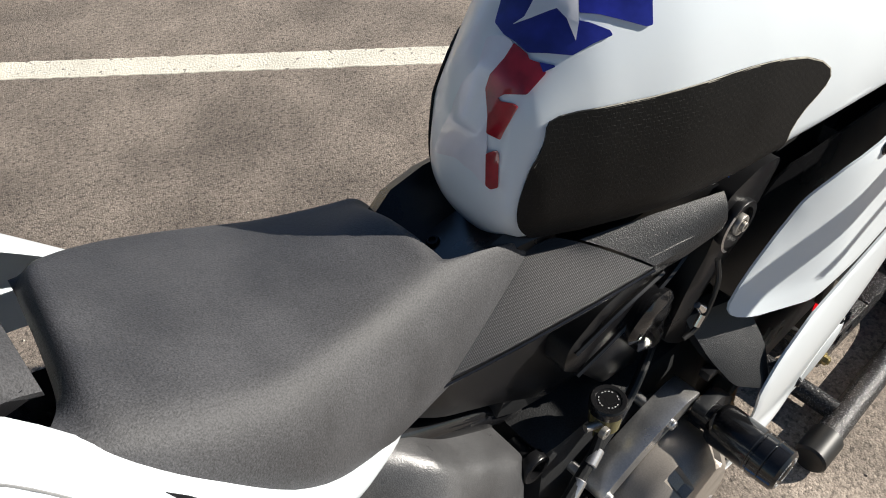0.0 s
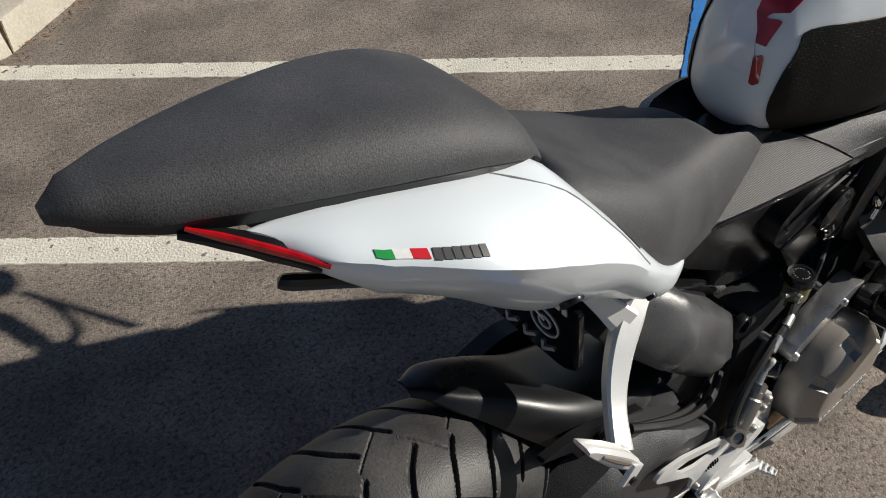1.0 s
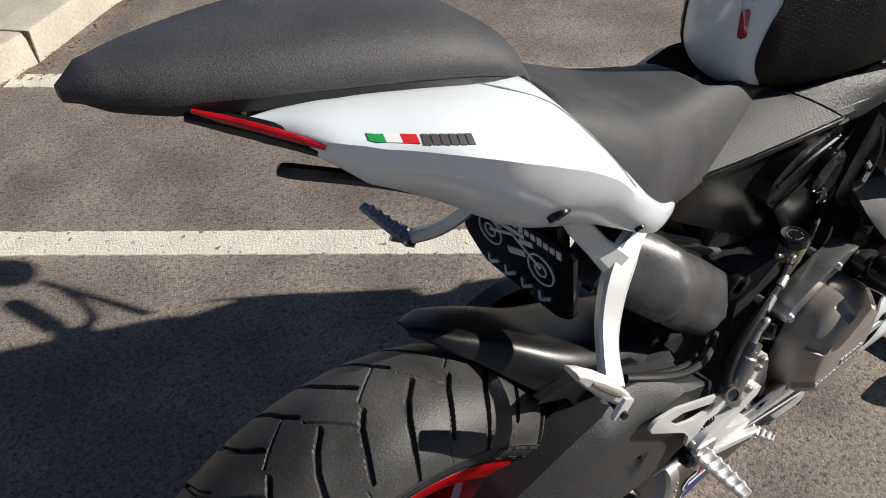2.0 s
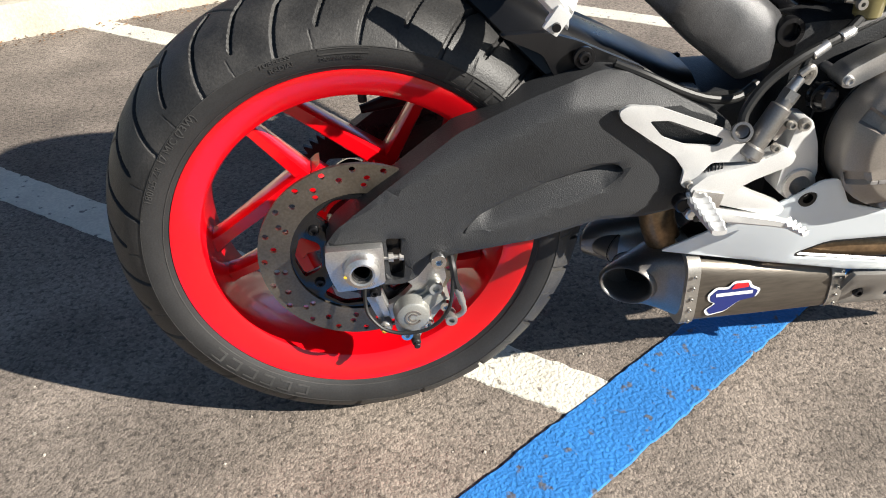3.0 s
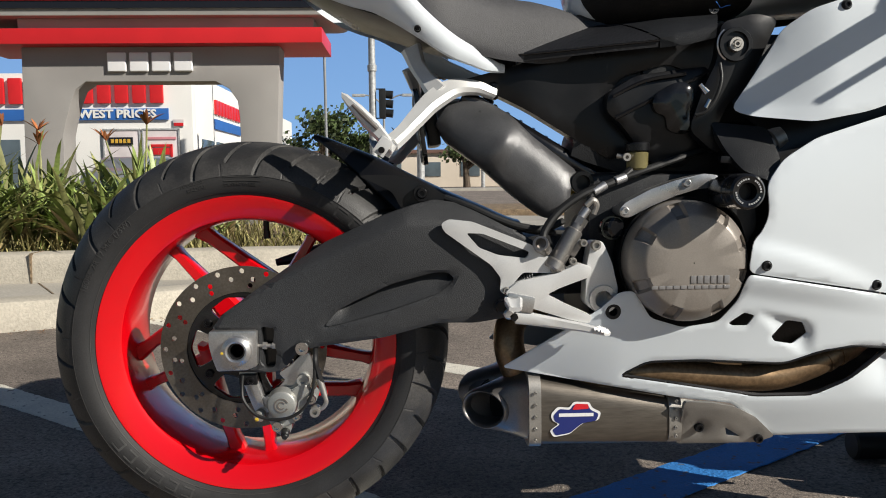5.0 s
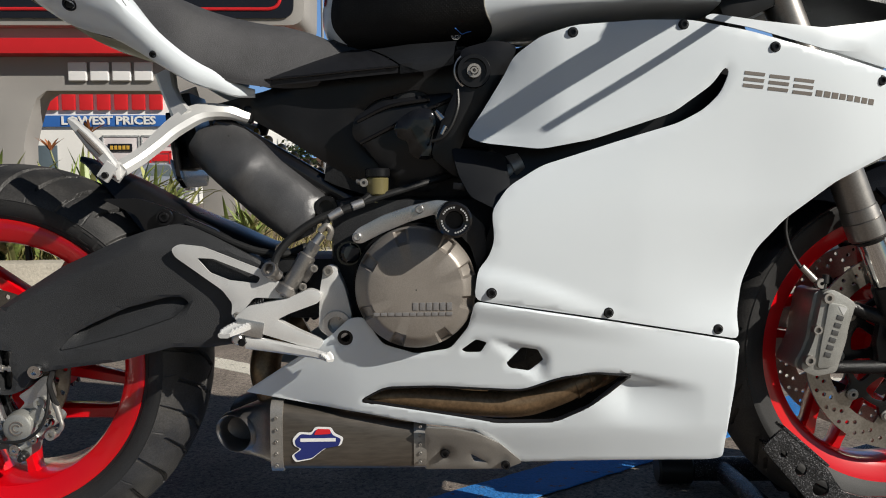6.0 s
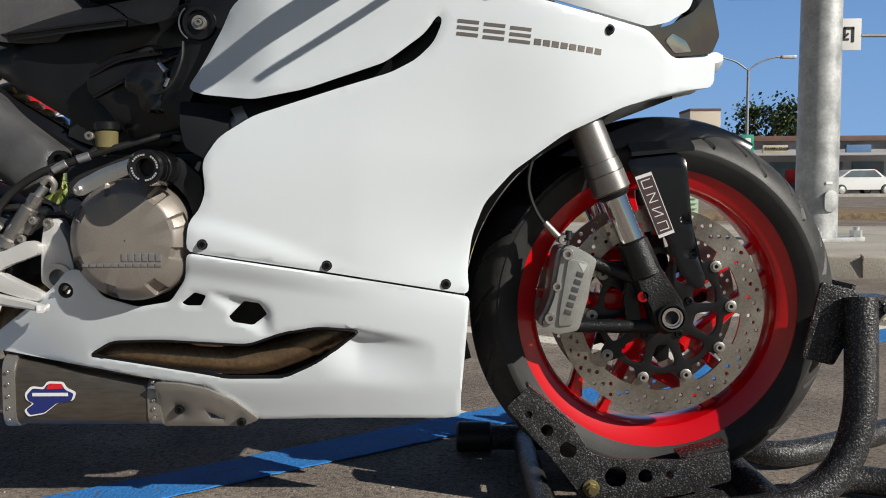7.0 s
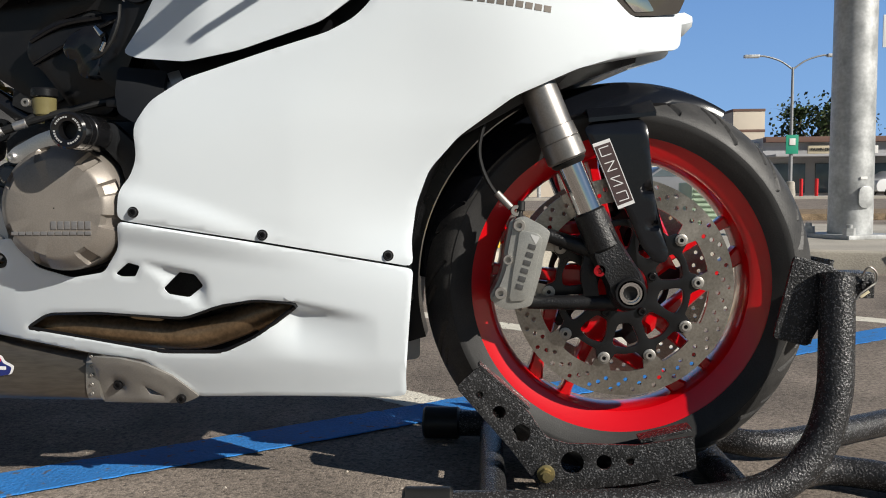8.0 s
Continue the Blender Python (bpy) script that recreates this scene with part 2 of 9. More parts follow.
def smooth_line(pts, n=6, closed=False):
    """Catmull-Rom points through pts."""
    pts = [Vector(p) for p in pts]
    k = len(pts)
    out = []
    for i in range(k if closed else k - 1):
        a = pts[(i - 1) % k] if closed or i > 0 else pts[0] * 2 - pts[1]
        b, c = pts[i], pts[(i + 1) % k]
        d = pts[(i + 2) % k] if closed or i + 2 < k else pts[-1] * 2 - pts[-2]
        for j in range(n):
            t = j / n
            out.append(0.5 * (2 * b + (c - a) * t + (2 * a - 5 * b + 4 * c - d) * t * t + (3 * b - a - 3 * c + d) * t ** 3))
    if not closed:
        out.append(pts[-1])
    return out


def rounded(pts, r, n=4):
    """A polygon with its corners rounded by about r."""
    pts = [Vector(p) for p in pts]
    out = []
    for i, p in enumerate(pts):
        a, c = pts[i - 1], pts[(i + 1) % len(pts)]
        ra = min(r, 0.45 * (a - p).length)
        rc = min(r, 0.45 * (c - p).length)
        s, e = p + (a - p).normalized() * ra, p + (c - p).normalized() * rc
        for j in range(n + 1):
            t = j / n
            out.append((1 - t) ** 2 * s + 2 * t * (1 - t) * p + t * t * e)
    return out


def circle(x, z, r, n=20, r2=None):
    return [Vector((x + r * math.cos(2 * math.pi * i / n), z + (r2 or r) * math.sin(2 * math.pi * i / n))) for i in range(n)]


def fill(outline, holes=(), step=0.02):
    """Triangles of a polygon with holes, with an even net of points inside."""
    loops = [list(outline)] + [list(h) for h in holes]
    pts, edges = [], []
    for lp in loops:
        s = len(pts)
        pts += [Vector((p[0], p[1])) for p in lp]
        edges += [(s + i, s + (i + 1) % len(lp)) for i in range(len(lp))]
    xs, zs = [p.x for p in pts], [p.y for p in pts]
    P = np.array([(p.x, p.y) for p in pts])
    E = np.array(edges)
    def inside(q):
        a, b = P[E[:, 0]], P[E[:, 1]]
        up = (a[:, 1] > q[1]) != (b[:, 1] > q[1])
        with np.errstate(divide="ignore", invalid="ignore"):
            x = a[:, 0] + (q[1] - a[:, 1]) * (b[:, 0] - a[:, 0]) / (b[:, 1] - a[:, 1])
        return np.count_nonzero(up & (q[0] < x)) % 2 == 1
    def gap(q):
        a, b = P[E[:, 0]], P[E[:, 1]]
        ab = b - a
        t = np.clip(((q - a) * ab).sum(1) / np.maximum((ab * ab).sum(1), 1e-12), 0, 1)
        return np.min(np.hypot(*(a + t[:, None] * ab - q).T))
    row = 0
    z = min(zs) + step / 2
    while step and z < max(zs):
        x = min(xs) + (step / 2 if row % 2 else 0)
        while x < max(xs):
            q = np.array((x, z))
            if inside(q) and gap(q) > step * 0.4:
                pts.append(Vector((x, z)))
            x += step
        z += step * 0.87
        row += 1
    v, e, f, _, _, _ = delaunay_2d_cdt(pts, edges, [], 0, 1e-6)
    V = np.array([(p.x, p.y) for p in v])
    keep = [t for t in f if inside(V[list(t)].mean(0))]
    return v, keep


def shell(outline, surf, thick=0.004, holes=(), step=0.02, lip=0.0015):
    """A sheet over the outline in x and z, laid on y = surf(x, z) and thickened towards +y, with a rolled edge."""
    v, f = fill(outline, holes, step)
    n = len(v)
    count = {}
    for t in f:
        for i in range(len(t)):
            k = (t[i], t[(i + 1) % len(t)])
            count[k] = 1
    rim = [k for k in count if (k[1], k[0]) not in count]
    on_rim = {i for k in rim for i in k}
    bm = bmesh.new()
    front = [bm.verts.new((p.x, surf(p.x, p.y) + (lip if i in on_rim else 0), p.y)) for i, p in enumerate(v)]
    back = [bm.verts.new((p.x, surf(p.x, p.y) + thick, p.y)) for p in v]
    for t in f:
        bm.faces.new([front[i] for i in t])
        bm.faces.new([back[i] for i in reversed(t)])
    for a, b in rim:
        bm.faces.new((front[b], front[a], back[a], back[b]))
    loose = [q for q in bm.verts if not q.link_faces]
    bmesh.ops.delete(bm, geom=loose, context="VERTS")
    return bm


def plate(outline, y0, y1, holes=(), bevel=0.0):
    """A flat plate between y0 and y1 (y0 < y1), with its outer edge chamfered."""
    v, f = fill(outline, holes, 0)
    bm = bmesh.new()
    a = [bm.verts.new((p.x, y0, p.y)) for p in v]
    b = [bm.verts.new((p.x, y1, p.y)) for p in v]
    count = {}
    for t in f:
        bm.faces.new([a[i] for i in t])
        bm.faces.new([b[i] for i in reversed(t)])
        for i in range(len(t)):
            count[(t[i], t[(i + 1) % len(t)])] = 1
    for i, j in [k for k in count if (k[1], k[0]) not in count]:
        bm.faces.new((a[j], a[i], b[i], b[j]))
    bmesh.ops.delete(bm, geom=[q for q in bm.verts if not q.link_faces], context="VERTS")
    if bevel:
        bmesh.ops.recalc_face_normals(bm, faces=bm.faces)
        sharp = [e for e in bm.edges if len(e.link_faces) == 2 and e.calc_face_angle(0) > 1.2]
        bmesh.ops.bevel(bm, geom=sharp, offset=bevel, segments=2, profile=0.6, affect="EDGES", clamp_overlap=True)
    return bm


def lathe(profile, n=64, arc=(0.0, 1.0), centre=(0, 0, 0), closed=False):
    """Turns (radius, y) points about the y axis."""
    bm = bmesh.new()
    full = arc == (0.0, 1.0)
    rings = []
    for i in range(n if full else n + 1):
        a = 2 * math.pi * (arc[0] + (arc[1] - arc[0]) * i / n)
        rings.append([bm.verts.new((centre[0] + r * math.cos(a), centre[1] + y, centre[2] + r * math.sin(a))) for r, y in profile])
    k = len(profile)
    for i in range(n):
        p, q = rings[i], rings[(i + 1) % len(rings)]
        for j in range(k if closed else k - 1):
            bm.faces.new((p[j], p[(j + 1) % k], q[(j + 1) % k], q[j]))
    return bm


def tube(pts, r, n=10, smooth=5, closed=False, cap=True):
    """A round bar along pts; r is a number or one for each point."""
    if smooth:
        rs = r if isinstance(r, (list, tuple)) else [r] * len(pts)
        line = smooth_line([(*p, q) if False else tuple(p) for p in pts], smooth, closed)
        m = len(pts)
        rad = []
        for i in range(len(line)):
            u = i / smooth
            k = int(u)
            rad.append(rs[k % m] + (rs[(k + 1) % m] - rs[k % m]) * (u - k) if k < m - 1 or closed else rs[-1])
    else:
        line = [Vector(p) for p in pts]
        rad = list(r) if isinstance(r, (list, tuple)) else [r] * len(line)
    bm = bmesh.new()
    rings = []
    up = None
    for i, p in enumerate(line):
        d = (line[(i + 1) % len(line)] - line[i - 1]) if closed or 0 < i < len(line) - 1 else (line[1] - line[0] if i == 0 else line[-1] - line[-2])
        d = d.normalized()
        if up is None:
            up = d.orthogonal().normalized()
        up = (up - d * up.dot(d)).normalized()
        side = d.cross(up)
        rings.append([bm.verts.new(p + (up * math.cos(2 * math.pi * j / n) + side * math.sin(2 * math.pi * j / n)) * rad[i]) for j in range(n)])
    for i in range(len(rings) if closed else len(rings) - 1):
        a, b = rings[i], rings[(i + 1) % len(rings)]
        for j in range(n):
            bm.faces.new((a[j], a[(j + 1) % n], b[(j + 1) % n], b[j]))
    if cap and not closed:
        bm.faces.new(list(reversed(rings[0])))
        bm.faces.new(rings[-1])
    return bm


def rod(p, q, r, r2=None, n=20, chamfer=0.0):
    """A straight round bar with chamfered ends."""
    p, q = Vector(p), Vector(q)
    r2 = r if r2 is None else r2
    L = (q - p).length
    c = min(chamfer, 0.45 * L, 0.6 * min(r, r2))
    d = (q - p) / L
    if c:
        return tube([p, p + d * c, q - d * c, q], [r - c, r, r2, r2 - c], n, 0)
    return tube([p, q], [r, r2], n, 0)


def ring(p, d, ro, ri, h, n=28):
    """A bored sleeve of height h from p along d."""
    bm = lathe([(ri, 0), (ro - 0.12 * (ro - ri), 0), (ro, 0.1 * h), (ro, 0.9 * h), (ro - 0.12 * (ro - ri), h), (ri, h)], n, closed=True)
    return moved(bm, Matrix.Translation(p) @ Vector(d).to_track_quat("Y", "Z").to_matrix().to_4x4())


def box(size, at=(0, 0, 0), bevel=0.0, m=None, segs=2):
    bm = bmesh.new()
    bmesh.ops.create_cube(bm, size=1.0)
    bmesh.ops.transform(bm, matrix=Matrix.Diagonal((*size, 1)), verts=bm.verts)
    if bevel:
        bmesh.ops.bevel(bm, geom=bm.edges[:], offset=bevel, segments=segs, profile=0.7, affect="EDGES", clamp_overlap=True)
    bmesh.ops.transform(bm, matrix=(m if m is not None else Matrix()) if at is None else Matrix.Translation(at) @ (m if m is not None else Matrix()), verts=bm.verts)
    return bm


def loft(rings, closed_ring=True, caps=True):
    """A skin over rings of the same number of points."""
    bm = bmesh.new()
    R = [[bm.verts.new(p) for p in r] for r in rings]
    k = len(R[0])
    for a, b in zip(R, R[1:]):
        for j in range(k if closed_ring else k - 1):
            bm.faces.new((a[j], a[(j + 1) % k], b[(j + 1) % k], b[j]))
    if caps and closed_ring:
        bm.faces.new(list(reversed(R[0])))
        bm.faces.new(R[-1])
    return bm


def bolt(p, d, r=0.006, h=0.004):
    """A round-headed screw with a hexagon socket; d points out of the surface."""
    pr = [(0.0, 0.35 * h)] + [(0.5 * r, 0.35 * h), (0.52 * r, h), (0.8 * r, h), (r, 0.55 * h), (r, -0.3 * h)]
    bm = bmesh.new()
    n = 18
    rows = []
    for rad, y in pr[1:]:
        hexa = rad < 0.6 * r
        rows.append([bm.verts.new(((rad * (1.0 if not hexa else 1.0 + 0.12 * math.cos(6 * 2 * math.pi * i / n))) * math.cos(2 * math.pi * i / n), y, rad * math.sin(2 * math.pi * i / n))) for i in range(n)])
    for a, b in zip(rows, rows[1:]):
        for i in range(n):
            bm.faces.new((a[i], a[(i + 1) % n], b[(i + 1) % n], b[i]))
    bm.faces.new(rows[0])
    return moved(bm, Matrix.Translation(p) @ Vector(d).to_track_quat("Y", "Z").to_matrix().to_4x4())


def mirror_y(bm):
    bmesh.ops.transform(bm, matrix=Matrix.Diagonal((1, -1, 1, 1)), verts=bm.verts)
    bmesh.ops.reverse_faces(bm, faces=bm.faces)
    return bm


def table(xs, zs, rows):
    """A smooth height field through a small table: rows[z][x]."""
    xs, zs, G = np.array(xs), np.array(zs), np.array(rows, float)
    def pick(v, a):
        i = int(np.clip(np.searchsorted(a, v) - 1, 0, len(a) - 2))
        t = float(np.clip((v - a[i]) / (a[i + 1] - a[i]), 0, 1))
        return i, t
    def cr(p0, p1, p2, p3, t):
        return p1 + 0.5 * t * (p2 - p0 + t * (2 * p0 - 5 * p1 + 4 * p2 - p3 + t * (3 * (p1 - p2) + p3 - p0)))
    def f(x, z):
        i, tx = pick(x, xs)
        j, tz = pick(z, zs)
        vals = []
        for q in range(j - 1, j + 3):
            r = G[min(max(q, 0), len(zs) - 1)]
            vals.append(cr(r[max(i - 1, 0)], r[i], r[i + 1], r[min(i + 2, len(xs) - 1)], tx))
        return float(cr(*vals, tz))
    return f


def sstep(a, b, v):
    t = min(1.0, max(0.0, (v - a) / (b - a)))
    return t * t * (3 - 2 * t)


def skin(outline, place, out, lift=0.0008, thick=0.0006, holes=(), step=0.008):
    """A thin film over an outline in two numbers, laid on the surface place(a, b); out is roughly its outward side."""
    v, f = fill(outline, holes, step)
    bm = bmesh.new()
    out = Vector(out)
    lo, hi = [], []
    for p in v:
        q = Vector(place(p.x, p.y))
        du = Vector(place(p.x + 0.002, p.y)) - Vector(place(p.x - 0.002, p.y))
        dv = Vector(place(p.x, p.y + 0.002)) - Vector(place(p.x, p.y - 0.002))
        n = du.cross(dv)
        n = n.normalized() if n.length > 1e-12 else out.normalized()
        if n.dot(out) < 0:
            n = -n
        lo.append(bm.verts.new(q + n * (lift - thick)))
        hi.append(bm.verts.new(q + n * lift))
    count = {}
    for t in f:
        bm.faces.new([hi[i] for i in t])
        for i in range(len(t)):
            count[(t[i], t[(i + 1) % len(t)])] = 1
    for a, b in [k for k in count if (k[1], k[0]) not in count]:
        bm.faces.new((hi[b], hi[a], lo[a], lo[b]))
    bmesh.ops.delete(bm, geom=[q for q in bm.verts if not q.link_faces], context="VERTS")
    return bm


def curve_of(xs, ys):
    """A smooth curve through a few heights."""
    t = table(xs, (0.0, 1.0), (ys, ys))
    return lambda x: t(min(max(x, xs[0]), xs[-1]), 0.0)


def quad_net(rows):
    """Faces over a net of points."""
    bm = bmesh.new()
    V = [[bm.verts.new(p) for p in r] for r in rows]
    for a, b in zip(V, V[1:]):
        for j in range(len(a) - 1):
            bm.faces.new((a[j], a[j + 1], b[j + 1], b[j]))
    return bm


def lettering(body, size, extrude=0.0005, bold=0.0):
    """Words in the built-in font as a mesh in x and y, starting at the origin."""
    cu = bpy.data.curves.new("lettering", "FONT")
    cu.body, cu.size, cu.align_y, cu.extrude, cu.offset, cu.resolution_u = body, size, "CENTER", extrude, bold, 2
    ob = new("lettering_source", cu)
    me = bpy.data.meshes.new_from_object(ob.evaluated_get(bpy.context.evaluated_depsgraph_get()))
    bpy.data.objects.remove(ob)
    bm = bmesh.new()
    bm.from_mesh(me)
    return bm

# ---------------------------------------------------------------- ground, painted lines, kerbs
rng = random.Random(7)
bm = bmesh.new()
add(bm, [(-300, -300, 0), (300, -300, 0), (300, 300, 0), (-300, 300, 0)], [(0, 1, 2, 3)])
single("ground", bm, M_ASPHALT, "weathered grey-brown asphalt of a car park", "ground", kind="structure")


def strip(p, q, width, z, mat, name, label, group):
    """A painted line with slightly ragged edges."""
    p, q = Vector(p), Vector(q)
    d = (q - p).normalized()
    n = Vector((-d.y, d.x))
    k = max(2, int((q - p).length / 0.012))
    bm = bmesh.new()
    rows = []
    for i in range(k + 1):
        c = p + (q - p) * i / k
        a = width / 2 + 0.004 * noise.noise((c.x * 40, c.y * 40, 1.7)) + rng.uniform(-0.0012, 0.0012)
        b = width / 2 + 0.004 * noise.noise((c.x * 40, c.y * 40, 7.1)) + rng.uniform(-0.0012, 0.0012)
        rows.append([bm.verts.new((*(c - n * b), z)), bm.verts.new((*(c - n * (b - 0.002)), z + 0.0015)), bm.verts.new((*(c + n * (a - 0.002)), z + 0.0015)), bm.verts.new((*(c + n * a), z))])
    for r, s in zip(rows, rows[1:]):
        for j in range(3):
            bm.faces.new((r[j], s[j], s[j + 1], r[j + 1]))
    return single(name, bm, mat, label, "line", group, "structure")


HATCH = radians(-38.7)
HD = Vector((-math.cos(HATCH), -math.sin(HATCH)))
BLUE = radians(33.96)
BD = Vector((math.cos(BLUE), math.sin(BLUE)))
for k, length in ((-1, 4.6), (0, 2.75), (1, 2.5), (2, 2.32), (3, 2.05)):
    o = 0.172 + 1.145 * k
    x = (o + 0.371) / (math.tan(BLUE) - math.tan(HATCH))
    s = Vector((x, o + math.tan(HATCH) * x)) + HD * 0.04
    strip(s, s + HD * length, 0.098, 0.0006, M_LINE, "white_line", "worn white hatch line painted on the asphalt", "hatch lines")
b0 = Vector((0, -0.371))
strip(b0 - BD * 3.5, b0 + BD * 4.3, 0.118, 0.003, M_BLUE, "blue_line", "bright blue bay line painted on the asphalt", "")


def band(points, inner, z0, z1, mat, name, label, category, round_edge=0.02, soft=True):
    """A kerb that follows points on its foot and goes back by inner metres."""
    pts = [Vector(p) for p in points]
    bm = bmesh.new()
    rows = []
    for i, p in enumerate(pts):
        a = (pts[min(i + 1, len(pts) - 1)] - pts[max(i - 1, 0)]).normalized()
        n = Vector((-a.y, a.x))
        rows.append([bm.verts.new((*(p + n * o), z)) for o, z in ((0, z0), (0.012, z1 - round_edge), (0.012 + round_edge * 0.4, z1 - round_edge * 0.25), (0.012 + round_edge, z1), (inner, z1), (inner, z0))])
    for r, s in zip(rows, rows[1:]):
        for j in range(5):
            bm.faces.new((r[j], s[j], s[j + 1], r[j + 1]))
    for r in (rows[0], rows[-1]):
        bm.faces.new(r)
    return single(name, bm, mat, label, category, kind="structure")


KERB = [(-9.0, -1.75), (-3.0, 0.98), (-1.41, 1.69), (-0.95, 1.90), (-0.60, 2.07), (-0.2, 2.24), (0.2, 2.48), (0.6, 2.84), (1.3, 3.24), (1.8, 3.38), (2.3, 3.38), (2.8, 3.30), (3.4, 3.07), (5.0, 2.35), (9.0, 0.55)]
WALL2 = [(-9.0, 1.55), (-3.2, 2.22), (-1.7, 2.33), (-0.9, 2.39), (-0.2, 2.45), (0.10, 2.72), (0.30, 3.2), (0.38, 3.8)]


def along(points, step):
    out = []
    for a, b in zip(points, points[1:]):
        a, b = Vector(a), Vector(b)
        k = max(1, int((b - a).length / step))
        out += [a + (b - a) * i / k for i in range(k)]
    return out + [Vector(points[-1])]


band(along(KERB, 0.2), 0.16, 0.0, 0.115, M_CONCRETE, "kerb", "pale concrete kerb along the car park", "kerb")

# ---------------------------------------------------------------- the motorcycle: wheels
bike = thing("motorcycle", "white sports motorcycle with red wheels held in a chock", "motorcycle")
RW, FW = Vector((0, 0, 0.3075)), Vector((1.41, 0, 0.311))


def tyre_profile(R, half, rb, drop):
    """Radius and offset from the bead over the shoulder to the crown."""
    a0 = R - drop
    wall = [(rb - 0.004, 0.80), (rb + 0.003, 0.86), (rb + 0.011, 0.925), (rb + 0.018, 0.965), (a0 + 0.004, 0.985), (a0 + 0.0105, 0.982)]
    crown = []
    n = 58
    for i in range(n + 1):
        ang = 0.262 + (math.pi / 2 - 0.262) * i / n
        crown.append((a0 + drop * math.sin(ang) ** 1.11, max(0.0, math.cos(ang)) ** 1.11))
    return [(r, v * half) for r, v in wall], [(r, v * half) for r, v in crown]


def tyre_bm(R, half, centre, repeats, phase, rb, drop, cuts, m):
    """The tread of a tyre with its carved grooves; cuts: lines of (degrees, share of the half width) and their half width and depth."""
    wall, crown = tyre_profile(R, half, rb, drop)
    right = [wall[-1]] + crown
    full = [(r, -y) for r, y in right] + [(r, y) for r, y in reversed(right[:-1])]
    a = np.arange(m) * 2 * math.pi / m
    r = np.array([p[0] for p in full])[None, :]
    y = np.array([p[1] for p in full])[None, :]
    P = 2 * math.pi / repeats
    cutting = np.zeros((m, len(full)))
    for far in (False, True):
        v = y if far else -y
        turn = a[:, None] - radians(phase) - (0.5 * P if far else 0.0)
        for line, w, deep in cuts:
            for k, (p, q) in enumerate(zip(line, line[1:])):
                s0, s1 = radians(p[0]) * R, radians(q[0]) * R
                v0, v1 = p[1] * half, q[1] * half
                ds, dv = s1 - s0, v1 - v0
                for lap in (-1, 0, 1):
                    s = ((turn + P / 2) % P - P / 2 + lap * P) * R
                    t = np.clip(((s - s0) * ds + (v - v0) * dv) / (ds * ds + dv * dv), 0, 1)
                    d = np.hypot(s - s0 - ds * t, v - v0 - dv * t)
                    u = np.clip((d - 0.86 * w) / (0.24 * w), 0, 1)
                    cutting = np.maximum(cutting, deep * (1 - u * u * (3 - 2 * u)))
    q = r - cutting
    xs, zs = centre.x + q * np.cos(a)[:, None], centre.z + q * np.sin(a)[:, None]
    k = len(full)
    verts = np.stack([xs, np.broadcast_to(centre.y + y, xs.shape), zs], -1).reshape(-1, 3)
    i, j = np.meshgrid(np.arange(m), np.arange(k - 1), indexing="ij")
    n = (i + 1) % m
    faces = np.stack([i * k + j, i * k + j + 1, n * k + j + 1, n * k + j], -1).reshape(-1, 4)
    me = bpy.data.meshes.new("tread_source")
    me.from_pydata(verts.tolist(), [], faces.tolist())
    bm = bmesh.new()
    bm.from_mesh(me)
    bpy.data.meshes.remove(me)
    return bm


def rim_bm(half, centre, rf):
    """Barrel of the rim with its two flanges."""
    out = [(0.2290, half), (0.2305, half - 0.003), (0.2290, half - 0.008), (0.2215, half - 0.012), (0.2165, half - 0.020), (0.2145, half - 0.032), (0.2115, half - 0.042), (0.2105, 0.004)]
    k = rf / 0.2305
    out = [(r * k, y) for r, y in out]
    outer = [(r, -y) for r, y in out] + [(r, y) for r, y in reversed(out)]
    inn = [(0.2225, half - 0.001), (0.2140, half - 0.005), (0.2010, half - 0.009), (0.1945, half - 0.013), (0.1915, half - 0.021), (0.1900, 0.004)]
    inn = [(r * k, y) for r, y in inn]
    inner = [(r, y) for r, y in inn] + [(r, -y) for r, y in reversed(inn)]
    return lathe(outer + inner, 128, centre=centre, closed=True)


def spoke_bm(a, b, w0, w1, d0, d1, y0=0.0, y1=0.0):
    """A tapered spoke between two points of the wheel's plane."""
    a, b = Vector((a[0], 0, a[1])), Vector((b[0], 0, b[1]))
    d = (b - a).normalized()
    n = Vector((-d.z, 0, d.x))
    rings = []
    for t in (0.0, 0.12, 0.35, 0.6, 0.85, 1.0):
        p = a + (b - a) * t
        w = (w0 + (w1 - w0) * t) * (1 + 0.5 * max(0, (t - 0.82) / 0.18) ** 2)
        h = d0 + (d1 - d0) * t
        y = y0 + (y1 - y0) * t
        c = 0.3
        rings.append([p + n * (w * sx) + Vector((0, y + h * sy, 0)) for sx, sy in ((-1, -1 + c), (-1 + c, -1), (1 - c, -1), (1, -1 + c), (1, 1 - c), (1 - c, 1), (-1 + c, 1), (-1, 1 - c))])
    return loft(rings)


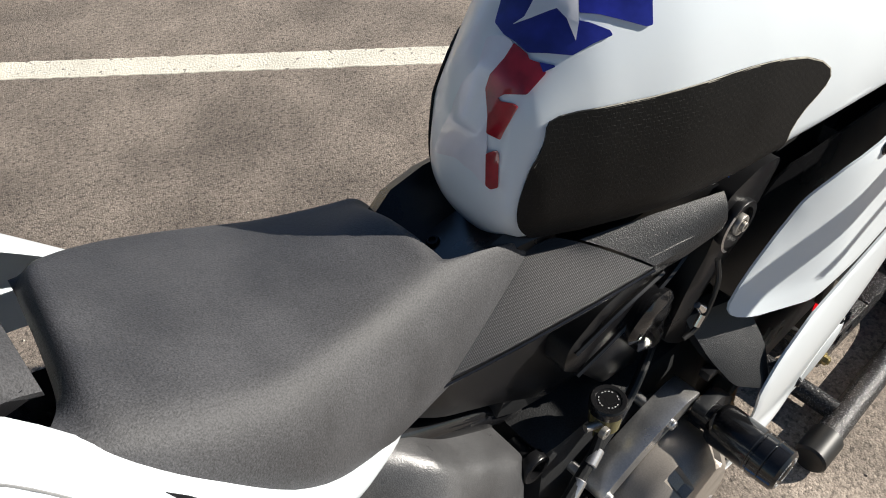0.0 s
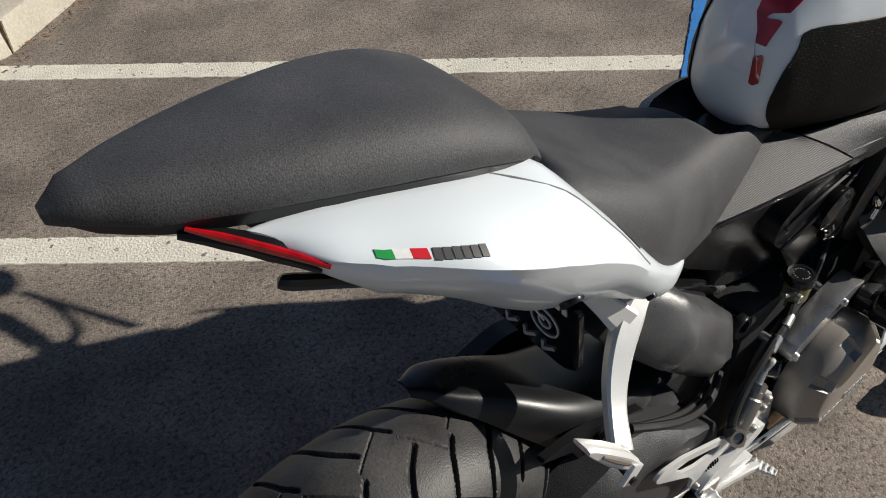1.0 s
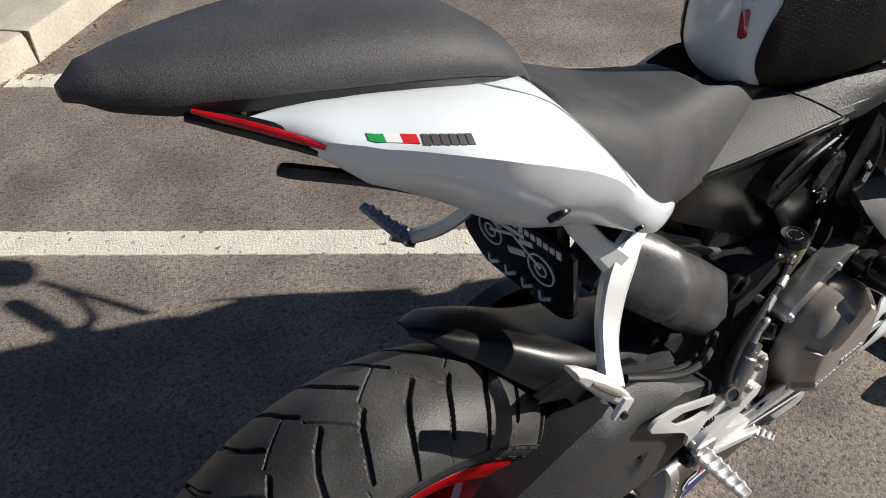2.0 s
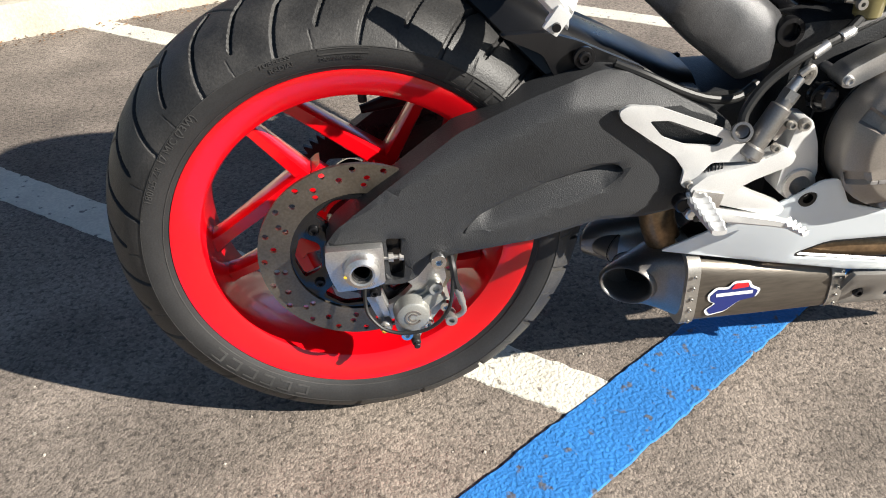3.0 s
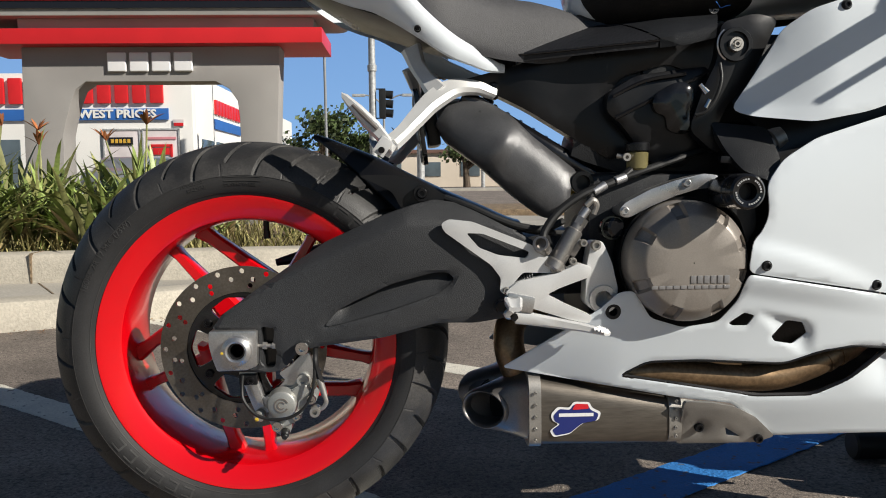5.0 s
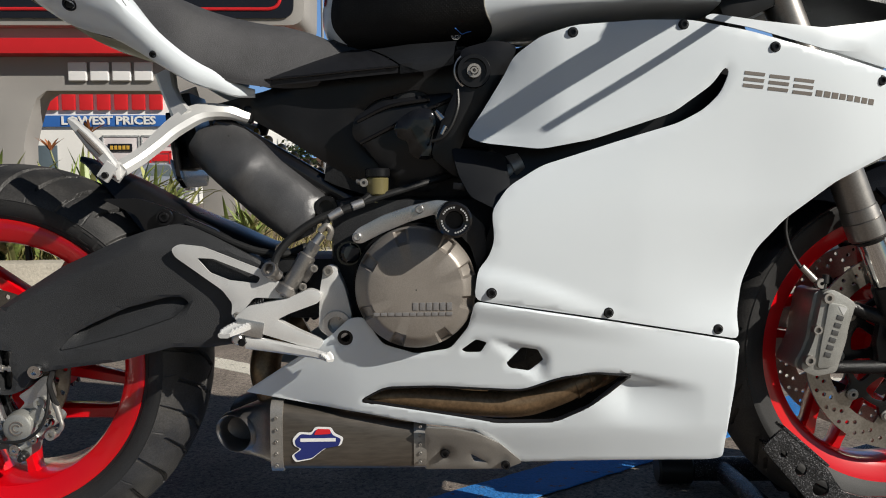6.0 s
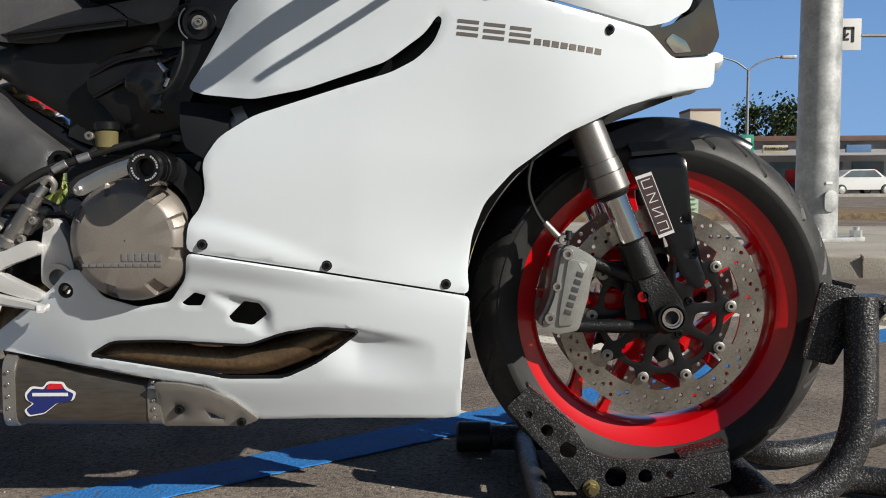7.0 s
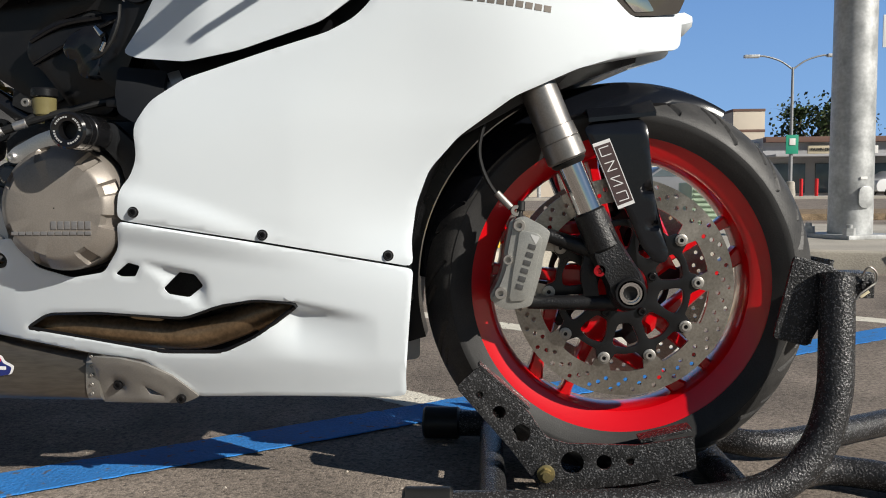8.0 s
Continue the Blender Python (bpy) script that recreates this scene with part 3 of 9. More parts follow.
def wheel(name, label, centre, R, half_tyre, half_rim, phase, repeats, turn, rf, drop, cuts):
    w = part(name, rim_bm(half_rim, centre, rf), M_RED, bike, label)
    part("tyre", tyre_bm(R, half_tyre, centre, repeats, turn, rf - 0.004, drop, cuts, 1700), M_TYRE, w, "black road tyre with diagonal tread grooves", 42)
    wall = tyre_profile(R, half_tyre, rf - 0.004, drop)[0]
    for s in (-1, 1):
        part("tyre_wall", lathe([(r, s * y) for r, y in wall], 160, centre=centre), M_TYREWALL, w, "black tyre sidewall", 50)
    hub = lathe([(0.0, -0.05), (0.030, -0.05), (0.034, -0.044), (0.040, -0.03), (0.052, -0.02), (0.058, 0), (0.052, 0.02), (0.040, 0.03), (0.034, 0.044), (0.030, 0.05), (0.0, 0.05)], 40, centre=centre)
    part("hub", hub, M_RED, w)
    for k in range(5):
        mid = radians(phase + 72 * k)
        node = (centre.x + 0.088 * math.cos(mid), centre.z + 0.088 * math.sin(mid))
        stem = (centre.x + 0.035 * math.cos(mid), centre.z + 0.035 * math.sin(mid))
        bms = [spoke_bm(stem, node, 0.024, 0.017, 0.028, 0.022)]
        for turned, w0, w1 in ((0.5, 0.0105, 0.0070), (56.5, 0.0125, 0.0090)):
            a = mid + radians(turned)
            end = (centre.x + (rf - 0.0365) * math.cos(a), centre.z + (rf - 0.0365) * math.sin(a))
            bms.append(spoke_bm(node, end, w0, w1, 0.021, 0.015))
        part("spoke", join(*[moved(b, Matrix.Translation((0, centre.y, 0))) for b in bms]), M_RED, w)
    return w


def disc_bm(centre, y, ro, ri, thick, rows, wave=0.0, phase=0.0):
    """A drilled brake disc; rows: (radius, count, turn, hole radius)."""
    outline = [Vector((centre.x + (ro + wave * math.cos(10 * a)) * math.cos(a), centre.z + (ro + wave * math.cos(10 * a)) * math.sin(a))) for a in [2 * math.pi * i / 120 for i in range(120)]]
    holes = [circle(centre.x, centre.z, ri, 72)]
    for r, n, turn, hr in rows:
        for i in range(n):
            a = 2 * math.pi * (i + turn) / n + phase
            holes.append(circle(centre.x + r * math.cos(a), centre.z + r * math.sin(a), hr, 10))
    return plate(outline, y - thick / 2, y + thick / 2, holes)


REAR_CUTS = (([(0.0, 0.985), (-1.6, 0.76), (-3.6, 0.48), (-5.6, 0.30), (-8.4, 0.12)], 0.0031, 0.0062),
             ([(9.0, 0.81), (7.2, 0.60), (5.4, 0.36), (3.4, 0.20)], 0.0028, 0.0058),
             ([(5.4, 0.34), (9.5, 0.12), (13.2, -0.08)], 0.0011, 0.0022),
             ([(10.6, 0.985), (10.9, 0.86)], 0.0010, 0.0015))
FRONT_CUTS = (([(0.0, 0.86), (3.2, 0.74), (6.4, 0.58), (9.4, 0.38), (11.4, 0.16)], 0.0027, 0.0065),
              ([(8.6, 0.72), (11.2, 0.58), (13.6, 0.42)], 0.0023, 0.0060))
rear = wheel("rear_wheel", "glossy red five-armed rear wheel", RW, 0.3075, 0.089, 0.078, 131, 18, 105.8, 0.2255, 0.064, REAR_CUTS)
front = wheel("front_wheel", "glossy red five-armed front wheel", FW, 0.2935, 0.061, 0.047, 101, 18, 12.0, 0.2285, 0.052, FRONT_CUTS)

# moulded words and bars on the rear tyre's right wall
M_MOULD = material("moulded_rubber_print", (0.040, 0.039, 0.038), 0.6, spread=0.3, spread_scale=40.0, grain=0.1)
wall_y = curve_of((0.2245, 0.2325, 0.2395, 0.2475, 0.2540, 0.2600), (-0.0766, -0.0824, -0.0859, -0.0877, -0.0874, -0.0850))


def on_wall(bm, start, r, kx=1.0):
    """Bends a flat word round the tyre's wall, reading clockwise from an angle in degrees."""
    for v in bm.verts:
        a, q = radians(start) - v.co.x * kx / r, r + v.co.y
        v.co = (RW.x + q * math.cos(a), wall_y(q) - 0.0004 - max(0.0, v.co.z) * 0.8, RW.z + q * math.sin(a))
    return bm


def wall_words(body, start, r, size, kx=1.0):
    part("wall_lettering", on_wall(lettering(body, size, 0.0006), start, r, kx), M_MOULD, rear, "moulded tyre lettering")


def wall_bar(start, stop, r0, r1):
    n = max(2, int(abs(start - stop) / 2) + 1)
    rows = [[(RW.x + q * math.cos(a), wall_y(q) - h, RW.z + q * math.sin(a)) for q, h in ((r0, 0.0), (r0, 0.0009), (r1, 0.0009), (r1, 0.0))] for a in [radians(start + (stop - start) * i / n) for i in range(n + 1)]]
    part("wall_bar", quad_net(rows), M_MOULD, rear)


wall_words("180/55 ZR 17 M/C (73W)", 160.0, 0.2490, 0.0120, 1.0)
wall_words("TUBELESS", 110.5, 0.2525, 0.0085)
wall_words("RADIAL", 108.5, 0.2435, 0.0085)
wall_words("DRIVING WHEEL", 95.5, 0.2415, 0.0062)
wall_bar(95.5, 83.0, 0.2525, 0.2535)
wall_bar(95.5, 83.0, 0.2465, 0.2480)
for k in range(3):
    wall_bar(62.0 - 6.5 * k, 57.5 - 6.5 * k, 0.234, 0.2365)
    wall_bar(62.0 - 6.5 * k, 57.5 - 6.5 * k, 0.2495, 0.252)
    wall_bar(62.0 - 6.5 * k, 61.2 - 6.5 * k, 0.2365, 0.2495)
for k in range(6):
    wall_bar(249.0 - 6.0 * k, 245.0 - 6.0 * k, 0.2350, 0.2370)
    wall_bar(249.0 - 6.0 * k, 245.0 - 6.0 * k, 0.2475, 0.2495)
    wall_bar(249.0 - 6.0 * k, 248.2 - 6.0 * k, 0.2370, 0.2475)
for a in (82, 97, 112, 165, 208, 285, 307, 330):
    wall_bar(a, a + 0.35, 0.230, 0.2545)
wall_bar(0.0, 360.0, 0.2302, 0.2310)
wall_bar(0.0, 360.0, 0.2542, 0.2550)

# ---------------------------------------------------------------- the motorcycle: fairing and tank
width_at = table((0.40, 0.55, 0.75, 0.95, 1.10, 1.25, 1.40, 1.52), (0.14, 0.22, 0.32, 0.42, 0.55, 0.70, 0.80, 0.90), (
    (0.060, 0.080, 0.100, 0.118, 0.122, 0.110, 0.060, 0.000),
    (0.090, 0.118, 0.134, 0.143, 0.142, 0.125, 0.060, 0.000),
    (0.130, 0.150, 0.160, 0.160, 0.152, 0.130, 0.070, 0.020),
    (0.150, 0.175, 0.185, 0.172, 0.143, 0.110, 0.070, 0.020),
    (0.150, 0.175, 0.188, 0.185, 0.165, 0.140, 0.090, 0.030),
    (0.130, 0.150, 0.165, 0.180, 0.180, 0.165, 0.105, 0.030),
    (0.110, 0.130, 0.155, 0.172, 0.178, 0.165, 0.115, 0.050),
    (0.100, 0.120, 0.130, 0.140, 0.150, 0.140, 0.110, 0.060)))


def side(x, z):
    """The fairing's right face with the ledge over the lower joint and the hollows that lead to the vents."""
    y = -width_at(x, z)
    rise = 0.418 - 0.165 * (x - 0.72) + 0.042 * (1 - sstep(0.74, 1.02, x))
    y -= 0.0065 * sstep(-0.010, 0.018, rise - z) * (1 - sstep(0.80, 1.02, x)) * sstep(0.390, 0.425, z + 0.17 * (x - 0.72) + 0.012)
    along = (x - 0.727) / 0.085
    if 0.0 < along < 1.25:
        top = 0.366 - 0.27 * (x - 0.727)
        drop = (top - z) / (0.004 + 0.040 * along)
        y += 0.009 * sstep(0.0, 0.9, along) * sstep(-0.1, 0.35, drop) * (1 - sstep(0.35, 1.35, drop)) * (1 - sstep(0.95, 1.25, along))
    run = (1.062 - x) / 0.115
    if 0.0 < run < 1.6:
        top = 0.302 - 0.16 * (x - 0.94)
        drop = (top - z) / 0.075
        y += 0.017 * min(1.0, run) ** 1.2 * sstep(-0.05, 0.22, drop) * (1 - sstep(0.25, 1.15, drop)) * (1 - sstep(0.9, 1.6, run))
    return y + 0.034 * (1 - sstep(0.70, 0.85, x)) * sstep(0.59, 0.66, z)


SIDE = [(0.718, 0.417), (0.908, 0.386), (1.111, 0.349), (1.108, 0.384), (1.115, 0.434), (1.133, 0.481), (1.174, 0.526), (1.249, 0.579), (1.341, 0.62), (1.495, 0.657), (1.497, 0.703), (1.415, 0.691), (1.371, 0.728), (1.212, 0.759), (1.1, 0.788), (1.02, 0.803), (0.957, 0.804), (0.862, 0.798), (0.815, 0.784), (0.778, 0.758), (0.766, 0.733), (0.734, 0.681), (0.71, 0.646), (0.734, 0.636), (0.813, 0.626), (0.885, 0.639), (0.996, 0.675), (1.051, 0.714), (1.068, 0.739), (1.075, 0.731), (1.063, 0.702), (1.039, 0.679), (1.004, 0.661), (0.932, 0.64), (0.813, 0.603), (0.766, 0.574), (0.743, 0.541), (0.747, 0.499), (0.738, 0.475), (0.723, 0.459)]
BELLY = [(0.381, 0.272), (0.516, 0.364), (0.542, 0.39), (0.563, 0.392), (0.589, 0.351), (0.637, 0.336), (0.686, 0.344), (0.711, 0.377), (0.719, 0.415), (0.908, 0.383), (1.111, 0.346), (1.105, 0.277), (1.098, 0.195), (1.098, 0.165), (1.075, 0.162), (0.935, 0.162), (0.793, 0.157), (0.722, 0.215), (0.648, 0.224), (0.51, 0.249)]
SLOT = [(0.552, 0.261), (0.591, 0.284), (0.666, 0.286), (0.791, 0.279), (0.842, 0.297), (0.892, 0.305), (0.954, 0.3), (0.892, 0.252), (0.841, 0.228), (0.757, 0.227)]
VENT = [(0.701, 0.342), (0.722, 0.358), (0.738, 0.353), (0.729, 0.338), (0.708, 0.338)]
HEXA = [(0.766, 0.321), (0.789, 0.344), (0.811, 0.341), (0.821, 0.324), (0.8, 0.308), (0.772, 0.313)]

for flip in (False, True):
    bm = shell(rounded(SIDE, 0.012, 3), side, 0.004, step=0.009)
    part("side_fairing", mirror_y(bm) if flip else bm, M_WHITE, bike, "pearl white side fairing with an air duct")
    bm = shell(rounded(BELLY, 0.008, 3), side, 0.004, [rounded(SLOT, 0.012, 3), rounded(VENT, 0.003, 2), rounded(HEXA, 0.003, 2), circle(0.536, 0.361, 0.011)], step=0.0055)
    part("belly_fairing", mirror_y(bm) if flip else bm, M_WHITE, bike, "pearl white belly fairing with vents")

# ---------------------------------------------------------------- the motorcycle: tank, seats, tail
TX = (0.495, 0.503, 0.523, 0.567, 0.628, 0.70, 0.80, 0.95, 1.08)
tank_w = curve_of(TX, (0.012, 0.032, 0.052, 0.074, 0.100, 0.118, 0.135, 0.145, 0.130))
tank_t = curve_of(TX, (0.850, 0.890, 0.935, 0.985, 1.018, 1.038, 1.043, 1.000, 0.920))
tank_b = curve_of(TX, (0.825, 0.800, 0.785, 0.775, 0.772, 0.778, 0.805, 0.820, 0.830))
TC = 0.007


def tank_half(x, z, side=-1):
    """Distance of the tank's flank from the plane y = 0."""
    zc = 0.84
    h = tank_t(x) - zc if z > zc else zc - tank_b(x)
    q = min(1.0, abs(z - zc) / h)
    return (tank_w(x) + (2 * TC if side > 0 else 0.0)) * max(0.0, 1 - q ** 2.3) ** (1 / 2.3)


def in_tank(p):
    return TX[0] <= p.x <= TX[-1] and tank_b(p.x) < p.z < tank_t(p.x) and -tank_half(p.x, p.z) < p.y < tank_half(p.x, p.z, 1)


DRAPE = Vector((0.5503, 0.6003, -0.5803))
DRAPE_R, DRAPE_U = Vector((0.7372, -0.6757, 0.0)), Vector((0.3921, 0.4278, 0.8144))


def drape(a, b):
    """The tank's surface under a point of the plane that faces its rear right shoulder."""
    p = Vector((0.5, -0.03, 0.93)) + DRAPE_R * a + DRAPE_U * b - DRAPE * 0.2
    s = 0.0
    while s < 0.5 and not in_tank(p + DRAPE * s):
        s += 0.006
    lo, hi = s - 0.006, s
    for _ in range(9):
        m = (lo + hi) / 2
        lo, hi = (lo, m) if in_tank(p + DRAPE * m) else (m, hi)
    return p + DRAPE * hi


rings = []
for i in range(48):
    x = TX[0] + (TX[-1] - TX[0]) * (i / 47) ** 1.25
    zc, n = 0.84, 2.3
    ring_pts = []
    for j in range(48):
        a = 2 * math.pi * j / 48
        c, s = math.cos(a), math.sin(a)
        y = math.copysign(abs(c) ** (2 / n), c) * (tank_w(x) + (2 * TC if c > 0 else 0.0))
        h = tank_t(x) - zc if s > 0 else zc - tank_b(x)
        ring_pts.append((x, y, zc + math.copysign(abs(s) ** (2 / n), s) * h))
    rings.append(ring_pts)
tank = part("fuel_tank", loft(rings), M_WHITE, bike, "pearl white fuel tank")

M_CARBON = material("carbon_look_grip_pad", (0.006, 0.006, 0.006), 0.48, spread=0.2, spread_scale=30.0, ior=1.3)
nodes, links = M_CARBON.node_tree.nodes, M_CARBON.node_tree.links
chk = nodes.new("ShaderNodeTexChecker")
chk.inputs["Scale"].default_value = 330.0
links.new(nodes["Texture Coordinate"].outputs["Object"], chk.inputs["Vector"])
cb = nodes.new("ShaderNodeBump")
cb.inputs["Strength"].default_value, cb.inputs["Distance"].default_value = 0.45, 0.0006
links.new(chk.outputs["Fac"], cb.inputs["Height"])
links.new(cb.outputs[0], nodes["Principled BSDF"].inputs["Normal"])
PAD = [(0.513, 0.832), (0.518, 0.868), (0.528, 0.893), (0.540, 0.911), (0.600, 0.915), (0.680, 0.917), (0.735, 0.908), (0.765, 0.890), (0.765, 0.875), (0.748, 0.860),
       (0.738, 0.842), (0.742, 0.822), (0.752, 0.803), (0.730, 0.789), (0.680, 0.787), (0.600, 0.784), (0.548, 0.788), (0.522, 0.808)]
pad_line = smooth_line([Vector(p) for p in PAD], 4, True)
for s in (-1, 1):
    f = (lambda x, z: (x, -tank_half(x, z), z)) if s < 0 else (lambda x, z: (x, tank_half(x, z, 1), z))
    pad = part("grip_pad", skin(pad_line, f, (0, s, 0), 0.0024, 0.0024, step=0.010), M_CARBON, tank, "black carbon-look grip pad")
    edge = [Vector(f(p.x, p.y)) + Vector((0, s * 0.0018, 0)) for p in pad_line]
    if s < 0:
        part("pad_seam", tube(edge[::2], 0.0009, 5, 0, closed=True), material("sealant", (0.35, 0.33, 0.28), 0.6, grain=0.3, grain_scale=200.0), tank)
# round badge and a loose blue thread on the pad
bx, bz = 0.699, 0.797
M_BADGE = material("badge_print", (0.42, 0.42, 0.42), 0.4, grain=0.1)
for r in (0.0068, 0.0050):
    part("badge", tube([Vector((bx + r * math.cos(a), -tank_half(bx, bz) - 0.003, bz + r * math.sin(a))) for a in [2 * math.pi * i / 20 for i in range(20)]], 0.0005, 5, 0, closed=True), M_BADGE, tank)
part("badge", join(*[box((0.0012, 0.0008, 0.008), (bx, -tank_half(bx, bz) - 0.003, bz), 0, pose(0, 0, 0, 0, a, 0)) for a in (20, 110)]), M_BADGE, tank)
part("thread", tube([(bx + dx, -tank_half(bx + dx, bz + dz) - 0.0042, bz + dz) for dx, dz in ((-0.002, 0.008), (0.004, 0.004), (0.009, 0.001), (0.016, 0.003), (0.022, 0.004))], 0.0006, 5), material("blue_thread", (0.05, 0.22, 0.75), 0.6, grain=0.1), tank)

# spine decal on the back of the tank: clear film, red and blue panes
M_FILM = material("clear_decal_film", (0.80, 0.79, 0.84), 0.12, spread=0.06, spread_scale=40.0, coat=0.8)
M_DECRED = material("dark_red_decal", (0.36, 0.012, 0.022), 0.10, spread=0.35, spread_scale=60.0, coat=0.8)
M_DECBLUE = material("dark_blue_decal", (0.015, 0.02, 0.20), 0.10, spread=0.3, spread_scale=60.0, coat=0.8)
FILM = [(0.0059, 0.0456), (-0.0057, 0.0455), (-0.012, 0.0251), (-0.0185, 0.0201), (-0.0229, 0.015), (-0.0427, -0.0296), (-0.044, -0.0355), (-0.0273, -0.0384),
        (-0.0047, -0.0594), (-0.0056, -0.0357), (-0.0048, -0.0081), (-0.0063, 0.0101), (-0.0034, 0.0195), (0.0061, 0.0299), (0.0123, 0.0397)]
RED = [(0.0123, 0.0397), (0.0061, 0.0299), (-0.0034, 0.0195), (-0.0063, 0.0101), (-0.0048, -0.0081), (-0.0056, -0.0205), (0.0039, -0.0250), (0.0059, -0.02), (0.0153, -0.0027),
       (0.0119, -0.0002), (0.0033, 0.0015), (0.0015, 0.0036), (0.0063, 0.0061), (0.0204, 0.0053), (0.0256, 0.011), (0.033, 0.0194), (0.0300, 0.0258), (0.0219, 0.0286), (0.0208, 0.0320)]
RED_LOW = [(-0.0056, -0.0345), (-0.0056, -0.0578), (-0.0018, -0.0607), (0.0031, -0.0589), (0.0030, -0.0345), (0.0008, -0.0322)]
BLUE = [(0.0049, 0.072), (0.0, 0.0545), (0.0059, 0.0456), (0.0128, 0.0405), (0.0212, 0.0327), (0.0325, 0.0323), (0.0498, 0.0308), (0.0626, 0.0382), (0.0757, 0.0437), (0.0735, 0.0469), (0.0599, 0.0515), (0.0465, 0.0541), (0.0317, 0.070)]
BLUE_HIGH = [(0.0528, 0.0740), (0.0531, 0.0575), (0.0661, 0.0567), (0.0821, 0.0533), (0.0984, 0.0497), (0.1025, 0.0509), (0.1010, 0.070)]
TIP = [(0.0310, 0.0200), (0.0389, 0.0235), (0.0382, 0.0246), (0.0284, 0.0266)]
STAR = [(0.039, 0.0612), (0.0455, 0.0541), (0.0515, 0.0401), (0.0531, 0.0512), (0.0524, 0.0690), (0.0360, 0.0690)]
STAR_ARM = [(0.0121, 0.052), (0.0194, 0.0565), (0.0256, 0.0680), (0.0400, 0.0680), (0.0410, 0.0616), (0.0236, 0.0555)]
M_STAR = material("white_star_print", (0.72, 0.72, 0.76), 0.12, spread=0.05, spread_scale=60.0, coat=0.8)
for mat, line, lift, r in ((M_FILM, FILM, 0.0012, 0.003), (M_DECRED, RED, 0.0016, 0.0012), (M_DECRED, RED_LOW, 0.0016, 0.0012), (M_DECBLUE, BLUE, 0.0018, 0.0012),
                           (M_DECBLUE, BLUE_HIGH, 0.0018, 0.0012), (M_DECBLUE, TIP, 0.0018, 0.0006), (M_STAR, STAR, 0.0024, 0.0004), (M_STAR, STAR_ARM, 0.0024, 0.0004)):
    part("decal", skin(rounded(line, r, 3), drape, (-1, -1, 0.6), lift, lift, step=0.005), mat, tank,
         "clear glossy spine film" if mat is M_FILM else "dark translucent spine decal" if mat is not M_STAR else "white star print")


def cushion(xs, w, edge, crest, n=40, m=28, bulge=2.2, skirt=0.012, shift=0.0):
    """A padded seat: half width, edge height and crest height along x."""
    fw, fe, fc = curve_of(xs, w), curve_of(xs, edge), curve_of(xs, crest)
    rows = []
    for i in range(n + 1):
        t = i / n
        row = []
        for j in range(m + 1):
            u = 2 * j / m - 1
            u = math.copysign(abs(u) ** 0.8, u)
            x = xs[0] + t * (xs[-1] - xs[0])
            e, c = fe(x), fc(x)
            z = e + (c - e) * (1 - abs(u) ** bulge) ** 0.75
            k = min(t, 1 - t)
            z -= 0.010 * (1 - sstep(0, 0.05, k))
            row.append((x, shift + u * fw(x), z))
        low = lambda p: (p[0], shift + (p[1] - shift) * 0.96, p[2] - skirt)
        rows.append([low(row[0])] + row + [low(row[-1])])
    bm = quad_net(rows)
    edges = [e for e in bm.edges if e.is_boundary]
    bmesh.ops.holes_fill(bm, edges=edges)
    return bm


